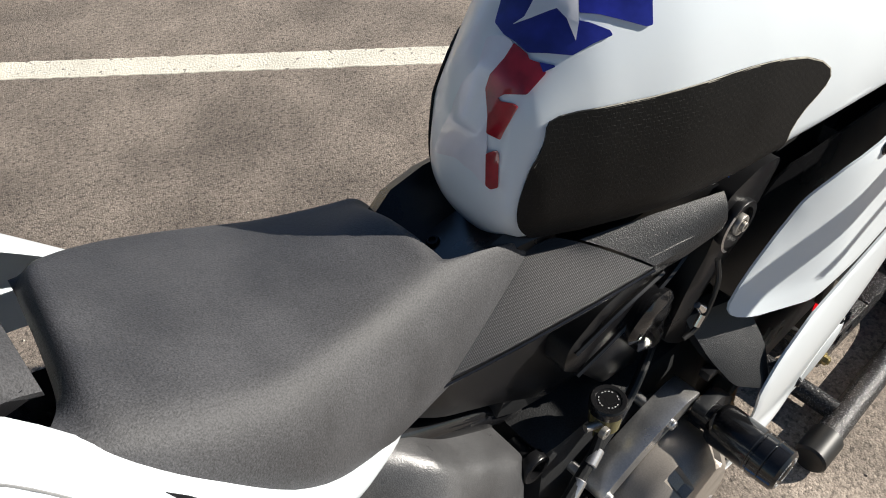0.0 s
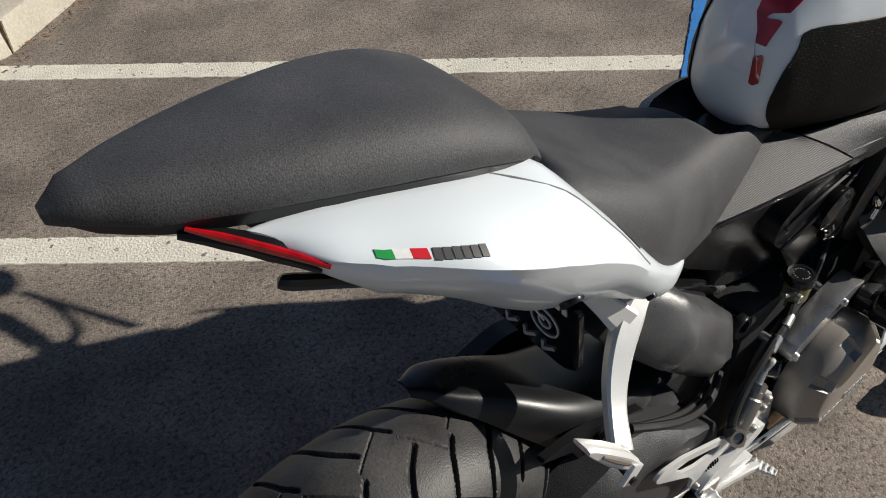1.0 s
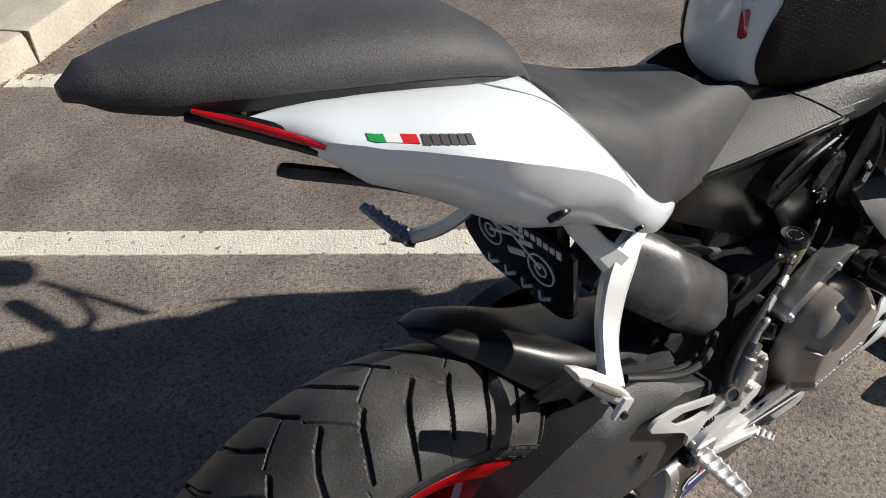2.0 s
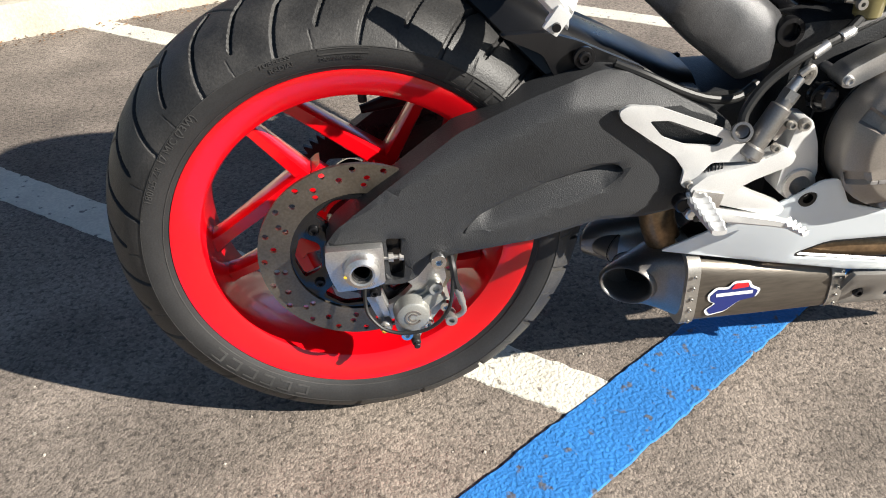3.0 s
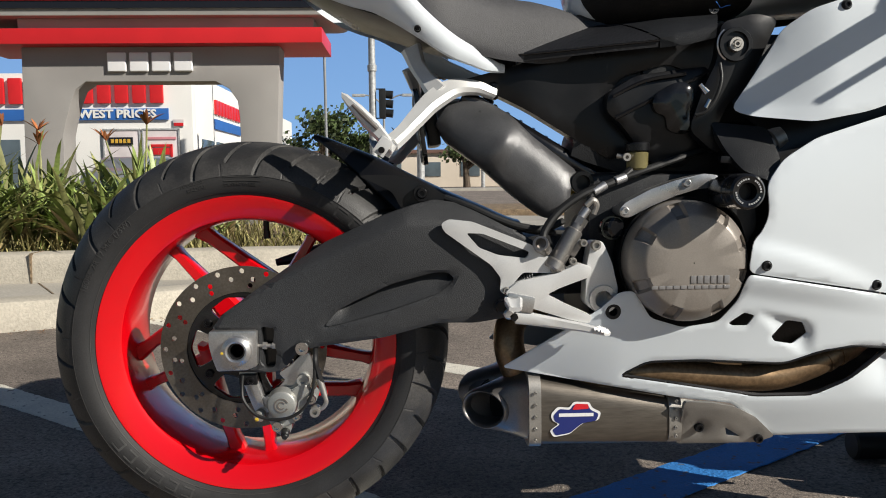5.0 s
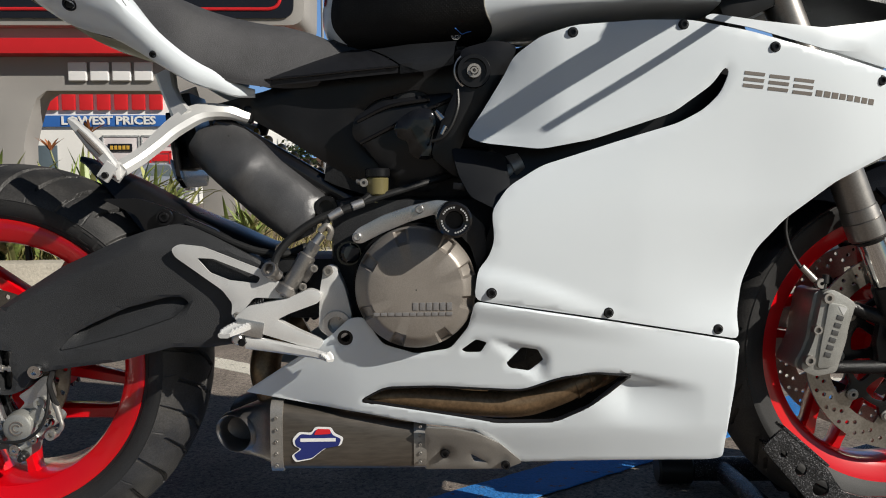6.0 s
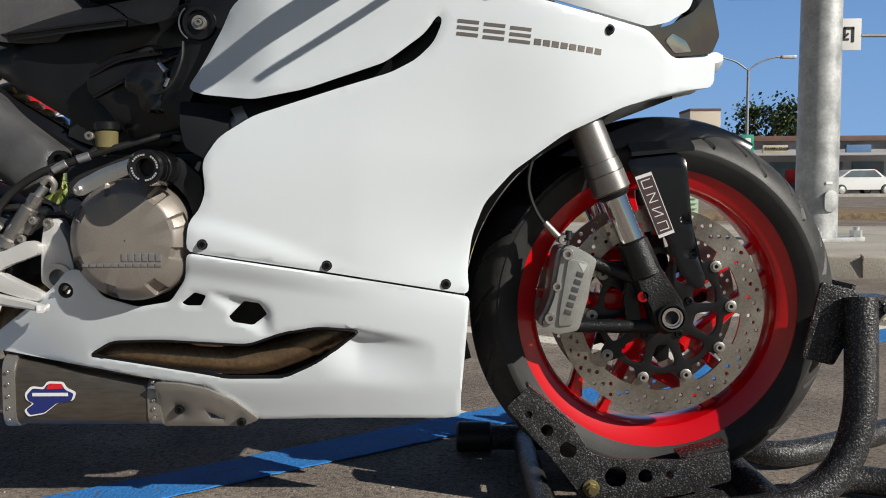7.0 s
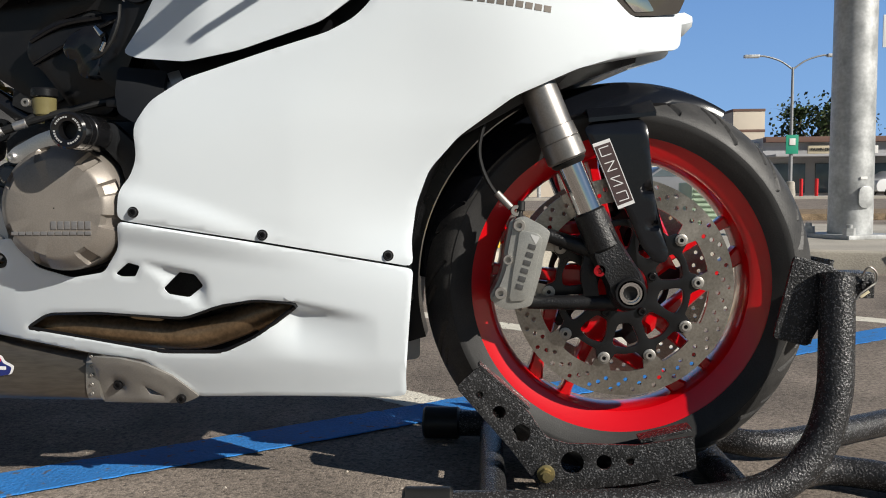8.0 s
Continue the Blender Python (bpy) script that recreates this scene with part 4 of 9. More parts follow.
def rider_seat():
    """A dished saddle with rolled flanks and a two-lobed front that clears the tank's foot."""
    xs = (0.172, 0.200, 0.225, 0.255, 0.290, 0.330, 0.370, 0.410, 0.450, 0.490, 0.530, 0.562)
    c = lambda *v: curve_of(xs, v)
    yr = c(-0.068, -0.086, -0.095, -0.100, -0.101, -0.091, -0.081, -0.072, -0.064, -0.056, -0.048, -0.038)
    zr = c(0.905, 0.868, 0.838, 0.802, 0.766, 0.742, 0.731, 0.726, 0.724, 0.729, 0.741, 0.752)
    top = c(0.918, 0.902, 0.889, 0.874, 0.857, 0.842, 0.832, 0.826, 0.823, 0.819, 0.808, 0.790)
    yl = c(0.092, 0.105, 0.122, 0.134, 0.140, 0.138, 0.132, 0.126, 0.122, 0.118, 0.110, 0.100)
    zl = c(0.905, 0.886, 0.872, 0.856, 0.838, 0.822, 0.808, 0.798, 0.789, 0.782, 0.775, 0.770)
    def nose(u):
        return -0.100 * sstep(-0.50, -0.16, u) + 0.020 * sstep(0.05, 0.5, u)
    rows = []
    n, m = 52, 44
    for i in range(n + 1):
        t = i / n
        row = []
        for j in range(m + 1):
            u = 2 * j / m - 1
            back = xs[0] + 0.030 * sstep(-0.8, 0.5, u)
            x = back + t * (xs[-1] + nose(u) - back)
            a, b, h, l, k = yr(x), zr(x), top(x), yl(x), zl(x)
            mid = (a + l) / 2
            line = [(a + 0.003, b), (a, b + 0.14 * (h - b)), (a + 0.003, b + 0.42 * (h - b)), (a + 0.011, b + 0.72 * (h - b)), (a + 0.026, b + 0.93 * (h - b)), (a + 0.050, h), (mid + 0.006, h - 0.003), (l - 0.040, k + 0.008), (l - 0.020, k), (l - 0.004, k - 0.018), (l, k - 0.042), (l - 0.003, k - 0.056)]
            q = (u + 1) / 2 * (len(line) - 1)
            p0 = min(int(q), len(line) - 2)
            f = q - p0
            pts = [Vector(line[min(max(e, 0), len(line) - 1)]) for e in range(p0 - 1, p0 + 3)]
            p = 0.5 * (2 * pts[1] + (pts[2] - pts[0]) * f + (2 * pts[0] - 5 * pts[1] + 4 * pts[2] - pts[3]) * f * f + (3 * pts[1] - pts[0] - 3 * pts[2] + pts[3]) * f ** 3)
            roll = 0.020 * max(0.0, 1 - t / 0.07) ** 2 + 0.024 * max(0.0, 1 - (1 - t) / 0.09) ** 2
            row.append((x, p.x, p.y - roll * sstep(0.0, 0.03, p.y - b)))
        rows.append(row)
    bm = quad_net(rows)
    ends = [[bm.verts.new((p[0] + d, p[1], p[2] - 0.030)) for p in r] for r, d in ((rows[0], 0.003), (rows[-1], -0.004))]
    bm.verts.ensure_lookup_table()
    first, last = bm.verts[:m + 1], bm.verts[n * (m + 1):(n + 1) * (m + 1)]
    for edge, low in ((first, ends[0]), (last, ends[1])):
        for j in range(m):
            bm.faces.new((edge[j], edge[j + 1], low[j + 1], low[j]))
    return bm


seat = part("rider_seat", rider_seat(), M_SEAT, bike, "grey-black grained vinyl rider seat", 60)
PX = (-0.152, -0.140, -0.10, -0.05, 0.00, 0.06, 0.11, 0.155, 0.186)
PW = (0.006, 0.019, 0.041, 0.059, 0.072, 0.083, 0.087, 0.084, 0.066)
PC = 0.027
PB = (0.997, 0.988, 0.979, 0.973, 0.967, 0.958, 0.947, 0.932, 0.917)
part("pillion_seat", cushion(PX, PW, tuple(z + 0.004 for z in PB), tuple(z + d for z, d in zip(PB, (0.006, 0.014, 0.025, 0.031, 0.035, 0.038, 0.038, 0.032, 0.020))), bulge=5.0, skirt=0.006, m=40, shift=PC), M_SEAT, bike, "grey-black grained vinyl pillion pad", 60)
pw, pb = curve_of(PX, PW), curve_of(PX, PB)
part("seat_base", loft([[(x, PC - pw(x) + 0.001, pb(x) + 0.001), (x, PC - pw(x) + 0.003, pb(x) - 0.009), (x, PC + pw(x) - 0.003, pb(x) - 0.009), (x, PC + pw(x) - 0.001, pb(x) + 0.001)] for x in [-0.146 + 0.325 * i / 20 for i in range(21)]]), M_BLACK, bike)
# black cover between seat and tank, wider on the far side
foot = []
for x, y0, y1, z in ((0.425, -0.030, 0.070, 0.760), (0.45, -0.038, 0.088, 0.782), (0.485, -0.042, 0.098, 0.796), (0.52, -0.044, 0.097, 0.804), (0.56, -0.046, 0.102, 0.798)):
    foot.append([(x, y0, z - 0.05), (x, y0 + 0.004, z - 0.012), (x, y0 + 0.014, z), (x, y0 * 0.45 + y1 * 0.55, z - 0.022), (x, y1 - 0.02, z), (x, y1 - 0.005, z - 0.010), (x, y1, z - 0.03), (x, y1, z - 0.06)])
part("tank_foot", loft(foot), M_BLACK, bike)
bolt_at = Vector((0.482, 0.020, 0.778))
part("foot_bolt", bolt(bolt_at, (-0.2, 0, 1), 0.006), M_DARKBOLT, bike)

TAIL = ((-0.060, 0.031, 0.963, 0.034, 0.960, 0.034, 0.957), (-0.03, 0.034, 0.963, 0.079, 0.957, 0.075, 0.942), (0.00, 0.044, 0.962, 0.100, 0.950, 0.080, 0.912), (0.06, 0.052, 0.953, 0.134, 0.936, 0.080, 0.870),
        (0.12, 0.054, 0.940, 0.138, 0.908, 0.090, 0.826), (0.16, 0.054, 0.930, 0.137, 0.886, 0.095, 0.807), (0.20, 0.076, 0.887, 0.133, 0.858, 0.100, 0.795), (0.235, 0.096, 0.843, 0.127, 0.824, 0.105, 0.776),
        (0.27, 0.107, 0.800, 0.117, 0.793, 0.106, 0.754), (0.31, 0.099, 0.766, 0.105, 0.759, 0.098, 0.731), (0.345, 0.086, 0.746, 0.089, 0.741, 0.083, 0.720), (0.37, 0.070, 0.732, 0.073, 0.729, 0.070, 0.713), (0.395, 0.052, 0.724, 0.054, 0.722, 0.052, 0.714))
tx = [t[0] for t in TAIL]
tail_c = [curve_of(tx, [t[k] for t in TAIL]) for k in range(1, 7)]


def tail_side(x, v):
    """A point of the tail's right flank: v from 0 at the seat over 0.6 at the crease to 1 below."""
    ty, tz, cy, cz, by, bz = [f(x) for f in tail_c]
    d = math.hypot(cy - ty, cz - tz)
    e = math.hypot(by - cy, bz - cz)
    if v < 0.6:
        k = v / 0.6
        y, z = ty + (cy - ty) * k, tz + (cz - tz) * k
        bow = 0.13 * d * math.sin(math.pi * k)
        return (x, -y - bow * 0.7, z + bow * 0.7)
    k = (v - 0.6) / 0.4
    bow = 0.09 * e * math.sin(math.pi * k)
    return (x, -(cy + (by - cy) * k + bow), cz + (bz - cz) * k - bow * 0.2)


for flip in (False, True):
    rows = []
    for i in range(45):
        x = tx[0] + (tx[-1] - tx[0]) * i / 44
        outer = [tail_side(x, j / 18) for j in range(19)]
        inner = [(x, p[1] * 0.95 + 0.002, p[2] - 0.002) for p in reversed(outer)]
        rows.append(outer + inner + outer[:1])
    bm = quad_net(rows)
    bmesh.ops.remove_doubles(bm, verts=bm.verts, dist=1e-5)
    bmesh.ops.holes_fill(bm, edges=[e for e in bm.edges if e.is_boundary])
    tail = part("tail_panel", moved(mirror_y(bm), Matrix.Translation((0, 0.045, 0))) if flip else bm, M_WHITE, bike, "pearl white tail panel", 40)
    if not flip:
        tail_right = tail

# tricolour flag and lettering bars on the tail flank
def tail_patch(x0, x1, v0, v1, mat, name, label, slant=0.0):
    pts = [Vector((x0, v0)), Vector((x1, v0)), Vector((x1 + slant, v1)), Vector((x0 + slant, v1))]
    out = []
    for a, b in zip(pts, pts[1:] + pts[:1]):
        out += [a + (b - a) * i / 4 for i in range(4)]
    part(name, skin(out, tail_side, (0, -1, 0.3), 0.0007, 0.0006, step=0.02), mat, tail_right, label)


M_FG = material("flag_green", (0.02, 0.30, 0.07), 0.35, grain=0.05)
M_FW = material("flag_white", (0.80, 0.80, 0.78), 0.35, grain=0.05)
M_FR = material("flag_red", (0.62, 0.02, 0.03), 0.35, grain=0.05)
M_LETTER = material("lettering_grey", (0.10, 0.095, 0.09), 0.4, 0.3, grain=0.1)
for k, mat in enumerate((M_FG, M_FW, M_FR)):
    tail_patch(-0.004 + 0.0094 * k, 0.0053 + 0.0094 * k, 0.47, 0.55, mat, "flag_decal", "tricolour flag stripe", -0.001)
for k in range(6):
    tail_patch(0.0270 + 0.0054 * k, 0.0312 + 0.0054 * k, 0.465 - 0.004 * k, 0.555 - 0.006 * k, M_LETTER, "brand_bar", "grey lettering bar", -0.002)
# joint of the front edge piece and a small flat black patch
M_JOINT = material("panel_joint", (0.25, 0.25, 0.25), 0.5, grain=0.1)
part("panel_joint", tube([Vector(tail_side(x, v)) + Vector((0, -0.0002, 0.0002)) for x, v in ((0.112, 0.01), (0.135, 0.12), (0.16, 0.22), (0.185, 0.30), (0.205, 0.36), (0.222, 0.44), (0.232, 0.50))], 0.0007, 5), M_JOINT, tail_right)
part("latch_recess", skin([(0.208, 0.20), (0.216, 0.20), (0.232, 0.26), (0.226, 0.33), (0.215, 0.27)], tail_side, (0, -1, 0.3), 0.0006, 0.0005, step=0.01), M_BLACK, tail_right)

# red rear lamp under the pillion pad
M_LAMP = material("red_lamp_lens", (0.40, 0.004, 0.008), 0.08, spread=0.3, spread_scale=90.0, coat=0.6)
for s in (-1, 1):
    o = 0.045 if s > 0 else 0.0
    part("rear_lamp", tube([(-0.088, o + s * 0.018, 0.973), (-0.072, o + s * 0.032, 0.967), (-0.050, o + s * 0.056, 0.960), (-0.029, o + s * 0.080, 0.952)], [0.0015, 0.0030, 0.0032, 0.002], 10), M_LAMP, bike, "red rear lamp strip")
    part("lamp_surround", tube([(-0.092, o + s * 0.014, 0.968), (-0.070, o + s * 0.028, 0.962), (-0.050, o + s * 0.048, 0.956), (-0.030, o + s * 0.072, 0.946)], [0.003, 0.007, 0.008, 0.004], 8), M_BLACK, bike)
    part("reflector_bar", tube([(-0.046, s * 0.046, 0.926), (-0.042, s * 0.048, 0.924), (0.030, s * 0.052, 0.886), (0.095, s * 0.056, 0.842)], [0.003, 0.0060, 0.0060, 0.003], 8), M_BLACK, bike)
part("tail_underside", loft([[(x, -w, z), (x, -w * 0.6, z - d), (x, w * 0.6, z - d), (x, w, z), (x, w * 0.8, z + 0.02), (x, -w * 0.8, z + 0.02)] for x, w, z, d in
     ((-0.05, 0.012, 0.955, 0.004), (-0.03, 0.030, 0.935, 0.008), (0.06, 0.070, 0.868, 0.008), (0.16, 0.086, 0.805, 0.008), (0.27, 0.095, 0.770, 0.008), (0.36, 0.082, 0.745, 0.008))]), M_BLACK, bike)
# key lock and plug on the flank
for x, v, r in ((0.15, 0.86, 0.010), (0.263, 0.90, 0.005)):
    p = Vector(tail_side(x, v))
    part("lock_plug", join(ring(p + Vector((0, 0.003, 0.001)), (0, -0.75, -0.6), r, r * 0.72, 0.006), rod(p + Vector((0, 0.004, 0)), p + Vector((0, -0.0005, -0.0004)), r * 0.7, None, 20, 0.001)), M_DARKBOLT, bike)

# ---------------------------------------------------------------- the motorcycle: swingarm, rear brake, exhaust
def seg_dist(x, z, a, b):
    ax, az, bx, bz = *a, *b
    t = max(0.0, min(1.0, ((x - ax) * (bx - ax) + (z - az) * (bz - az)) / ((bx - ax) ** 2 + (bz - az) ** 2)))
    return math.hypot(x - ax - t * (bx - ax), z - az - t * (bz - az)), t


def swing_y(x, z):
    """The outer face of the swingarm: a flat side under a bevelled upper edge."""
    y = -0.133 - 0.006 * sstep(0.05, 0.25, x) + 0.10 * max(0.0, x - 0.33) ** 1.5
    over = z - 0.371 - 0.452 * (x + 0.027) + 0.5 * max(0.0, x - 0.24)
    return y + 0.75 * max(0.0, over) + 0.05 * max(0.0, over + 0.03)


scoop_top = curve_of((0.122, 0.142, 0.166, 0.221, 0.281, 0.301, 0.311), (0.343, 0.366, 0.379, 0.404, 0.419, 0.419, 0.410))
scoop_low = curve_of((0.122, 0.142, 0.221, 0.289, 0.304, 0.311), (0.343, 0.346, 0.367, 0.390, 0.401, 0.410))


def scoop_y(x, z):
    f = (z - scoop_low(x)) / max(0.004, scoop_top(x) - scoop_low(x))
    return swing_y(x, z) + 0.0004 + 0.019 * max(0.0, min(1.0, f)) ** 0.8 * sstep(0.122, 0.16, x)


SCOOP = rounded([(0.122, 0.343), (0.142, 0.366), (0.166, 0.379), (0.221, 0.404), (0.281, 0.419), (0.301, 0.419), (0.311, 0.410), (0.304, 0.401), (0.289, 0.390), (0.221, 0.367), (0.142, 0.346)], 0.006, 3)
SWING = [(-0.040, 0.341), (-0.024, 0.362), (0.030, 0.401), (0.122, 0.462), (0.209, 0.501), (0.253, 0.516), (0.285, 0.523), (0.318, 0.518), (0.360, 0.497), (0.430, 0.460), (0.450, 0.42), (0.445, 0.37),
         (0.390, 0.352), (0.340, 0.345), (0.285, 0.346), (0.208, 0.326), (0.115, 0.314), (0.084, 0.308), (0.066, 0.284), (0.049, 0.277), (-0.034, 0.279), (-0.036, 0.287), (0.028, 0.289), (0.028, 0.339)]
SWHOLE = rounded([(0.031, 0.344), (0.050, 0.342), (0.048, 0.318), (0.053, 0.309), (0.050, 0.285), (0.035, 0.283), (0.033, 0.312)], 0.004, 3)
swing = part("swingarm", shell(rounded(SWING, 0.007, 3), swing_y, 0.046, [SWHOLE, SCOOP], step=0.009, lip=0.003), M_SWING, bike, "black powder-coated double swingarm", 24)
part("scoop", shell(SCOOP, scoop_y, 0.006, step=0.006, lip=0.0), M_SWING, swing, "", 40)
part("swingarm_arm", mirror_y(shell(rounded(SWING, 0.007, 3), lambda x, z: -0.125, 0.03, step=0.03, lip=0.004)), M_SWING, swing)
part("swingarm_bridge", box((0.07, 0.19, 0.10), (0.385, 0, 0.43), 0.02), M_SWING, swing)
part("pocket_floor", box((0.03, 0.02, 0.07), (0.042, -0.105, 0.313), 0.002), M_GLOSSBLACK, swing)

# axle blocks
ax = part("axle_block", plate(rounded([(-0.040, 0.341), (0.027, 0.340), (0.027, 0.290), (0.012, 0.284), (-0.030, 0.283), (-0.037, 0.303), (-0.041, 0.322)], 0.003, 2), -0.143, -0.118, [circle(0.0, 0.3135, 0.0125, 24)], 0.0012), M_ALU, swing, "machined aluminium axle block")
part("axle_nut", lathe([(0.0125, -0.156), (0.0150, -0.157), (0.0205, -0.154), (0.0215, -0.148), (0.0215, -0.143), (0.0125, -0.143)], 32, centre=(0.0, 0, 0.3135), closed=True), M_ALU, ax)
part("axle", lathe([(0.0123, -0.15), (0.0123, 0.15), (0.0095, 0.15), (0.0095, -0.15)], 28, centre=(0.0, 0, 0.3135), closed=True), M_GLOSSBLACK, ax)
part("adjuster_bolt", join(rod((0.027, -0.128, 0.3165), (0.050, -0.128, 0.3155), 0.0030), rod((0.033, -0.128, 0.3162), (0.039, -0.128, 0.316), 0.0058, n=6), rod((0.046, -0.128, 0.3158), (0.051, -0.128, 0.3155), 0.0048, n=6)), M_STEEL, swing)
part("paint_mark", box((0.007, 0.0012, 0.003), (-0.018, -0.1548, 0.3115), 0.0003), material("yellow_marker", (0.75, 0.50, 0.05), 0.5, grain=0.1), ax)
sb = Vector((0.091, -0.141, 0.314))
part("arm_bolt", join(ring(sb + Vector((0, 0.006, 0)), (0, -1, 0), 0.0098, 0.0045, 0.012, 24), rod(sb + Vector((0, 0.006, 0)), sb + Vector((0, -0.001, 0)), 0.0046, None, 6)), M_CHROME, swing)

# rear disc and carrier
rows = [(0.1145, 20, 0.0, 0.0040), (0.103, 20, 0.5, 0.0040), (0.0935, 10, 0.3, 0.0038)]
disc = part("brake_disc", disc_bm(RW, -0.098, 0.1215, 0.0835, 0.005, rows), M_REARDISC, rear, "drilled steel brake disc")
wins = []
for k in range(5):
    a = radians(36 + 72 * k)
    wins.append(rounded([(RW.x + r * math.cos(a + s), RW.z + r * math.sin(a + s)) for r, s in ((0.050, -0.36), (0.075, -0.40), (0.079, 0.0), (0.075, 0.40), (0.050, 0.36))], 0.006, 3))
part("disc_carrier", plate(circle(RW.x, RW.z, 0.086, 72), -0.098, -0.088, wins + [circle(RW.x, RW.z, 0.030, 40)], 0.001), M_GLOSSBLACK, rear)
for k in range(5):
    a = radians(72 * k)
    part("disc_bolt", bolt((RW.x + 0.064 * math.cos(a), -0.098, RW.z + 0.064 * math.sin(a)), (0, -1, 0), 0.0065, 0.005), M_DARKBOLT, rear)
part("hub_sleeve", lathe([(0.0135, -0.118), (0.030, -0.118), (0.034, -0.09), (0.040, -0.05), (0.040, 0.07), (0.03, 0.1), (0.0135, 0.1)], 36, centre=RW, closed=True), M_GLOSSBLACK, rear)
part("valve", join(rod((0.020, 0, 0.4915), (0.021, 0, 0.466), 0.0045), rod((0.021, 0, 0.474), (0.0215, 0, 0.462), 0.0055)), M_RUBBER, rear)

# rear brake caliper
CAL = [(0.042, 0.191), (0.036, 0.205), (0.037, 0.222), (0.045, 0.240), (0.060, 0.250), (0.075, 0.254), (0.080, 0.268), (0.089, 0.2735), (0.098, 0.268), (0.099, 0.255), (0.094, 0.246), (0.103, 0.244), (0.109, 0.236), (0.104, 0.226), (0.094, 0.226), (0.086, 0.214), (0.080, 0.202), (0.071, 0.203), (0.070, 0.190), (0.065, 0.180), (0.056, 0.179), (0.047, 0.185)]
cal = part("rear_caliper", plate(rounded([Vector(p) for p in CAL], 0.005, 3), -0.121, -0.086, (), 0.005), M_CALIPER, swing, "silver two-piston rear brake caliper")
part("piston_dome", lathe([(0.0, -0.1385), (0.0175, -0.1385), (0.0205, -0.1365), (0.0225, -0.131), (0.0240, -0.120)], 36, centre=(0.0585, 0, 0.2295)), M_CALIPER, cal)
part("body_rib", moved(box((0.040, 0.012, 0.020), (0, 0, 0), 0.005, None, 3), Matrix.Translation((0.080, -0.1235, 0.243)) @ pose(0, 0, 0, 0, -38, 0)), M_CALIPER, cal)
part("body_rib", moved(box((0.044, 0.010, 0.013), (0, 0, 0), 0.004, None, 3), Matrix.Translation((0.064, -0.1215, 0.203)) @ pose(0, 0, 0, 0, -27, 0)), M_CALIPER, cal)
for r0, r1, arc in ((0.0086, 0.0106, (0.06, 0.92)), (0.0042, 0.0060, (0.08, 0.86))):
    part("cap_mark", lathe([(r0, -0.1396), (r1, -0.1396), (r1, -0.1380), (r0, -0.1380)], 26, centre=(0.0585, 0, 0.2300), arc=arc, closed=True), M_GREYPAD, cal)
for p, r in (((0.0885, 0.2640), 0.0088), ((0.100, 0.235), 0.0068), ((0.078, 0.210), 0.0058), ((0.050, 0.196), 0.0078)):
    part("caliper_bolt", join(ring((p[0], -0.120, p[1]), (0, -1, 0), r, r * 0.52, 0.011, 22), rod((p[0], -0.118, p[1]), (p[0], -0.128, p[1]), r * 0.55, None, 6)), M_CHROME if r < 0.008 else M_CALIPER, cal)
part("bleed_nipple", join(rod((0.0605, -0.120, 0.186), (0.0615, -0.134, 0.184), 0.0068, 0.0058, 16, 0.0015), rod((0.0615, -0.132, 0.184), (0.0617, -0.140, 0.1835), 0.0042, None, 12, 0.001)), M_RUBBER, cal)
part("pin_boss", join(rod((0.024, -0.105, 0.2115), (0.024, -0.130, 0.2115), 0.0085, None, 20, 0.002), rod((0.024, -0.128, 0.2115), (0.024, -0.133, 0.2115), 0.0055, None, 6)), M_STEEL, cal)
part("paint_dot", rod((0.0215, -0.1305, 0.2085), (0.0215, -0.1335, 0.2085), 0.003, None, 10), bpy.data.materials["yellow_marker"], cal)
part("caliper_bracket", plate(rounded([Vector(p) for p in ((-0.006, 0.276), (0.018, 0.276), (0.030, 0.236), (0.045, 0.244), (0.062, 0.262), (0.052, 0.272), (0.070, 0.284), (0.088, 0.300), (0.098, 0.302), (0.104, 0.270), (0.085, 0.232), (0.036, 0.214), (0.018, 0.212), (0.012, 0.226))], 0.004, 3), -0.116, -0.106, (), 0.001), M_ALU, swing)
part("bracket_rail", moved(box((0.0085, 0.008, 0.044), (0, 0, 0), 0.001), Matrix.Translation((0.021, -0.118, 0.244)) @ pose(0, 0, 0, 0, -16, 0)), M_ALU, swing)
part("bracket_bolt", join(box((0.026, 0.012, 0.016), (0.009, -0.118, 0.265), 0.003), bolt((0.013, -0.124, 0.2645), (0, -1, 0), 0.0055, 0.005)), M_DARKBOLT, swing)
part("sensor_cable", tube([(0.002, -0.124, 0.272), (0.001, -0.128, 0.255), (0.004, -0.134, 0.238), (0.018, -0.140, 0.221), (0.034, -0.143, 0.2135), (0.052, -0.145, 0.2115), (0.074, -0.146, 0.2155), (0.092, -0.146, 0.228), (0.103, -0.145, 0.247), (0.107, -0.142, 0.270), (0.108, -0.139, 0.300)], 0.0024, 8), M_RUBBER, swing)
part("brake_hose", tube([(0.117, -0.136, 0.262), (0.112, -0.138, 0.276), (0.109, -0.138, 0.300), (0.112, -0.10, 0.325), (0.16, -0.09, 0.345)], 0.0042, 8), M_RUBBER, swing)
part("hose_banjo", tube([(0.113, -0.136, 0.268), (0.1165, -0.136, 0.258), (0.1205, -0.136, 0.243)], [0.0052, 0.0048, 0.0046], 12), M_STEEL, swing)
part("hose_elbow", tube([(0.1205, -0.136, 0.243), (0.1225, -0.136, 0.233), (0.118, -0.135, 0.225), (0.108, -0.133, 0.2195)], 0.0034, 10), M_STEEL, swing)
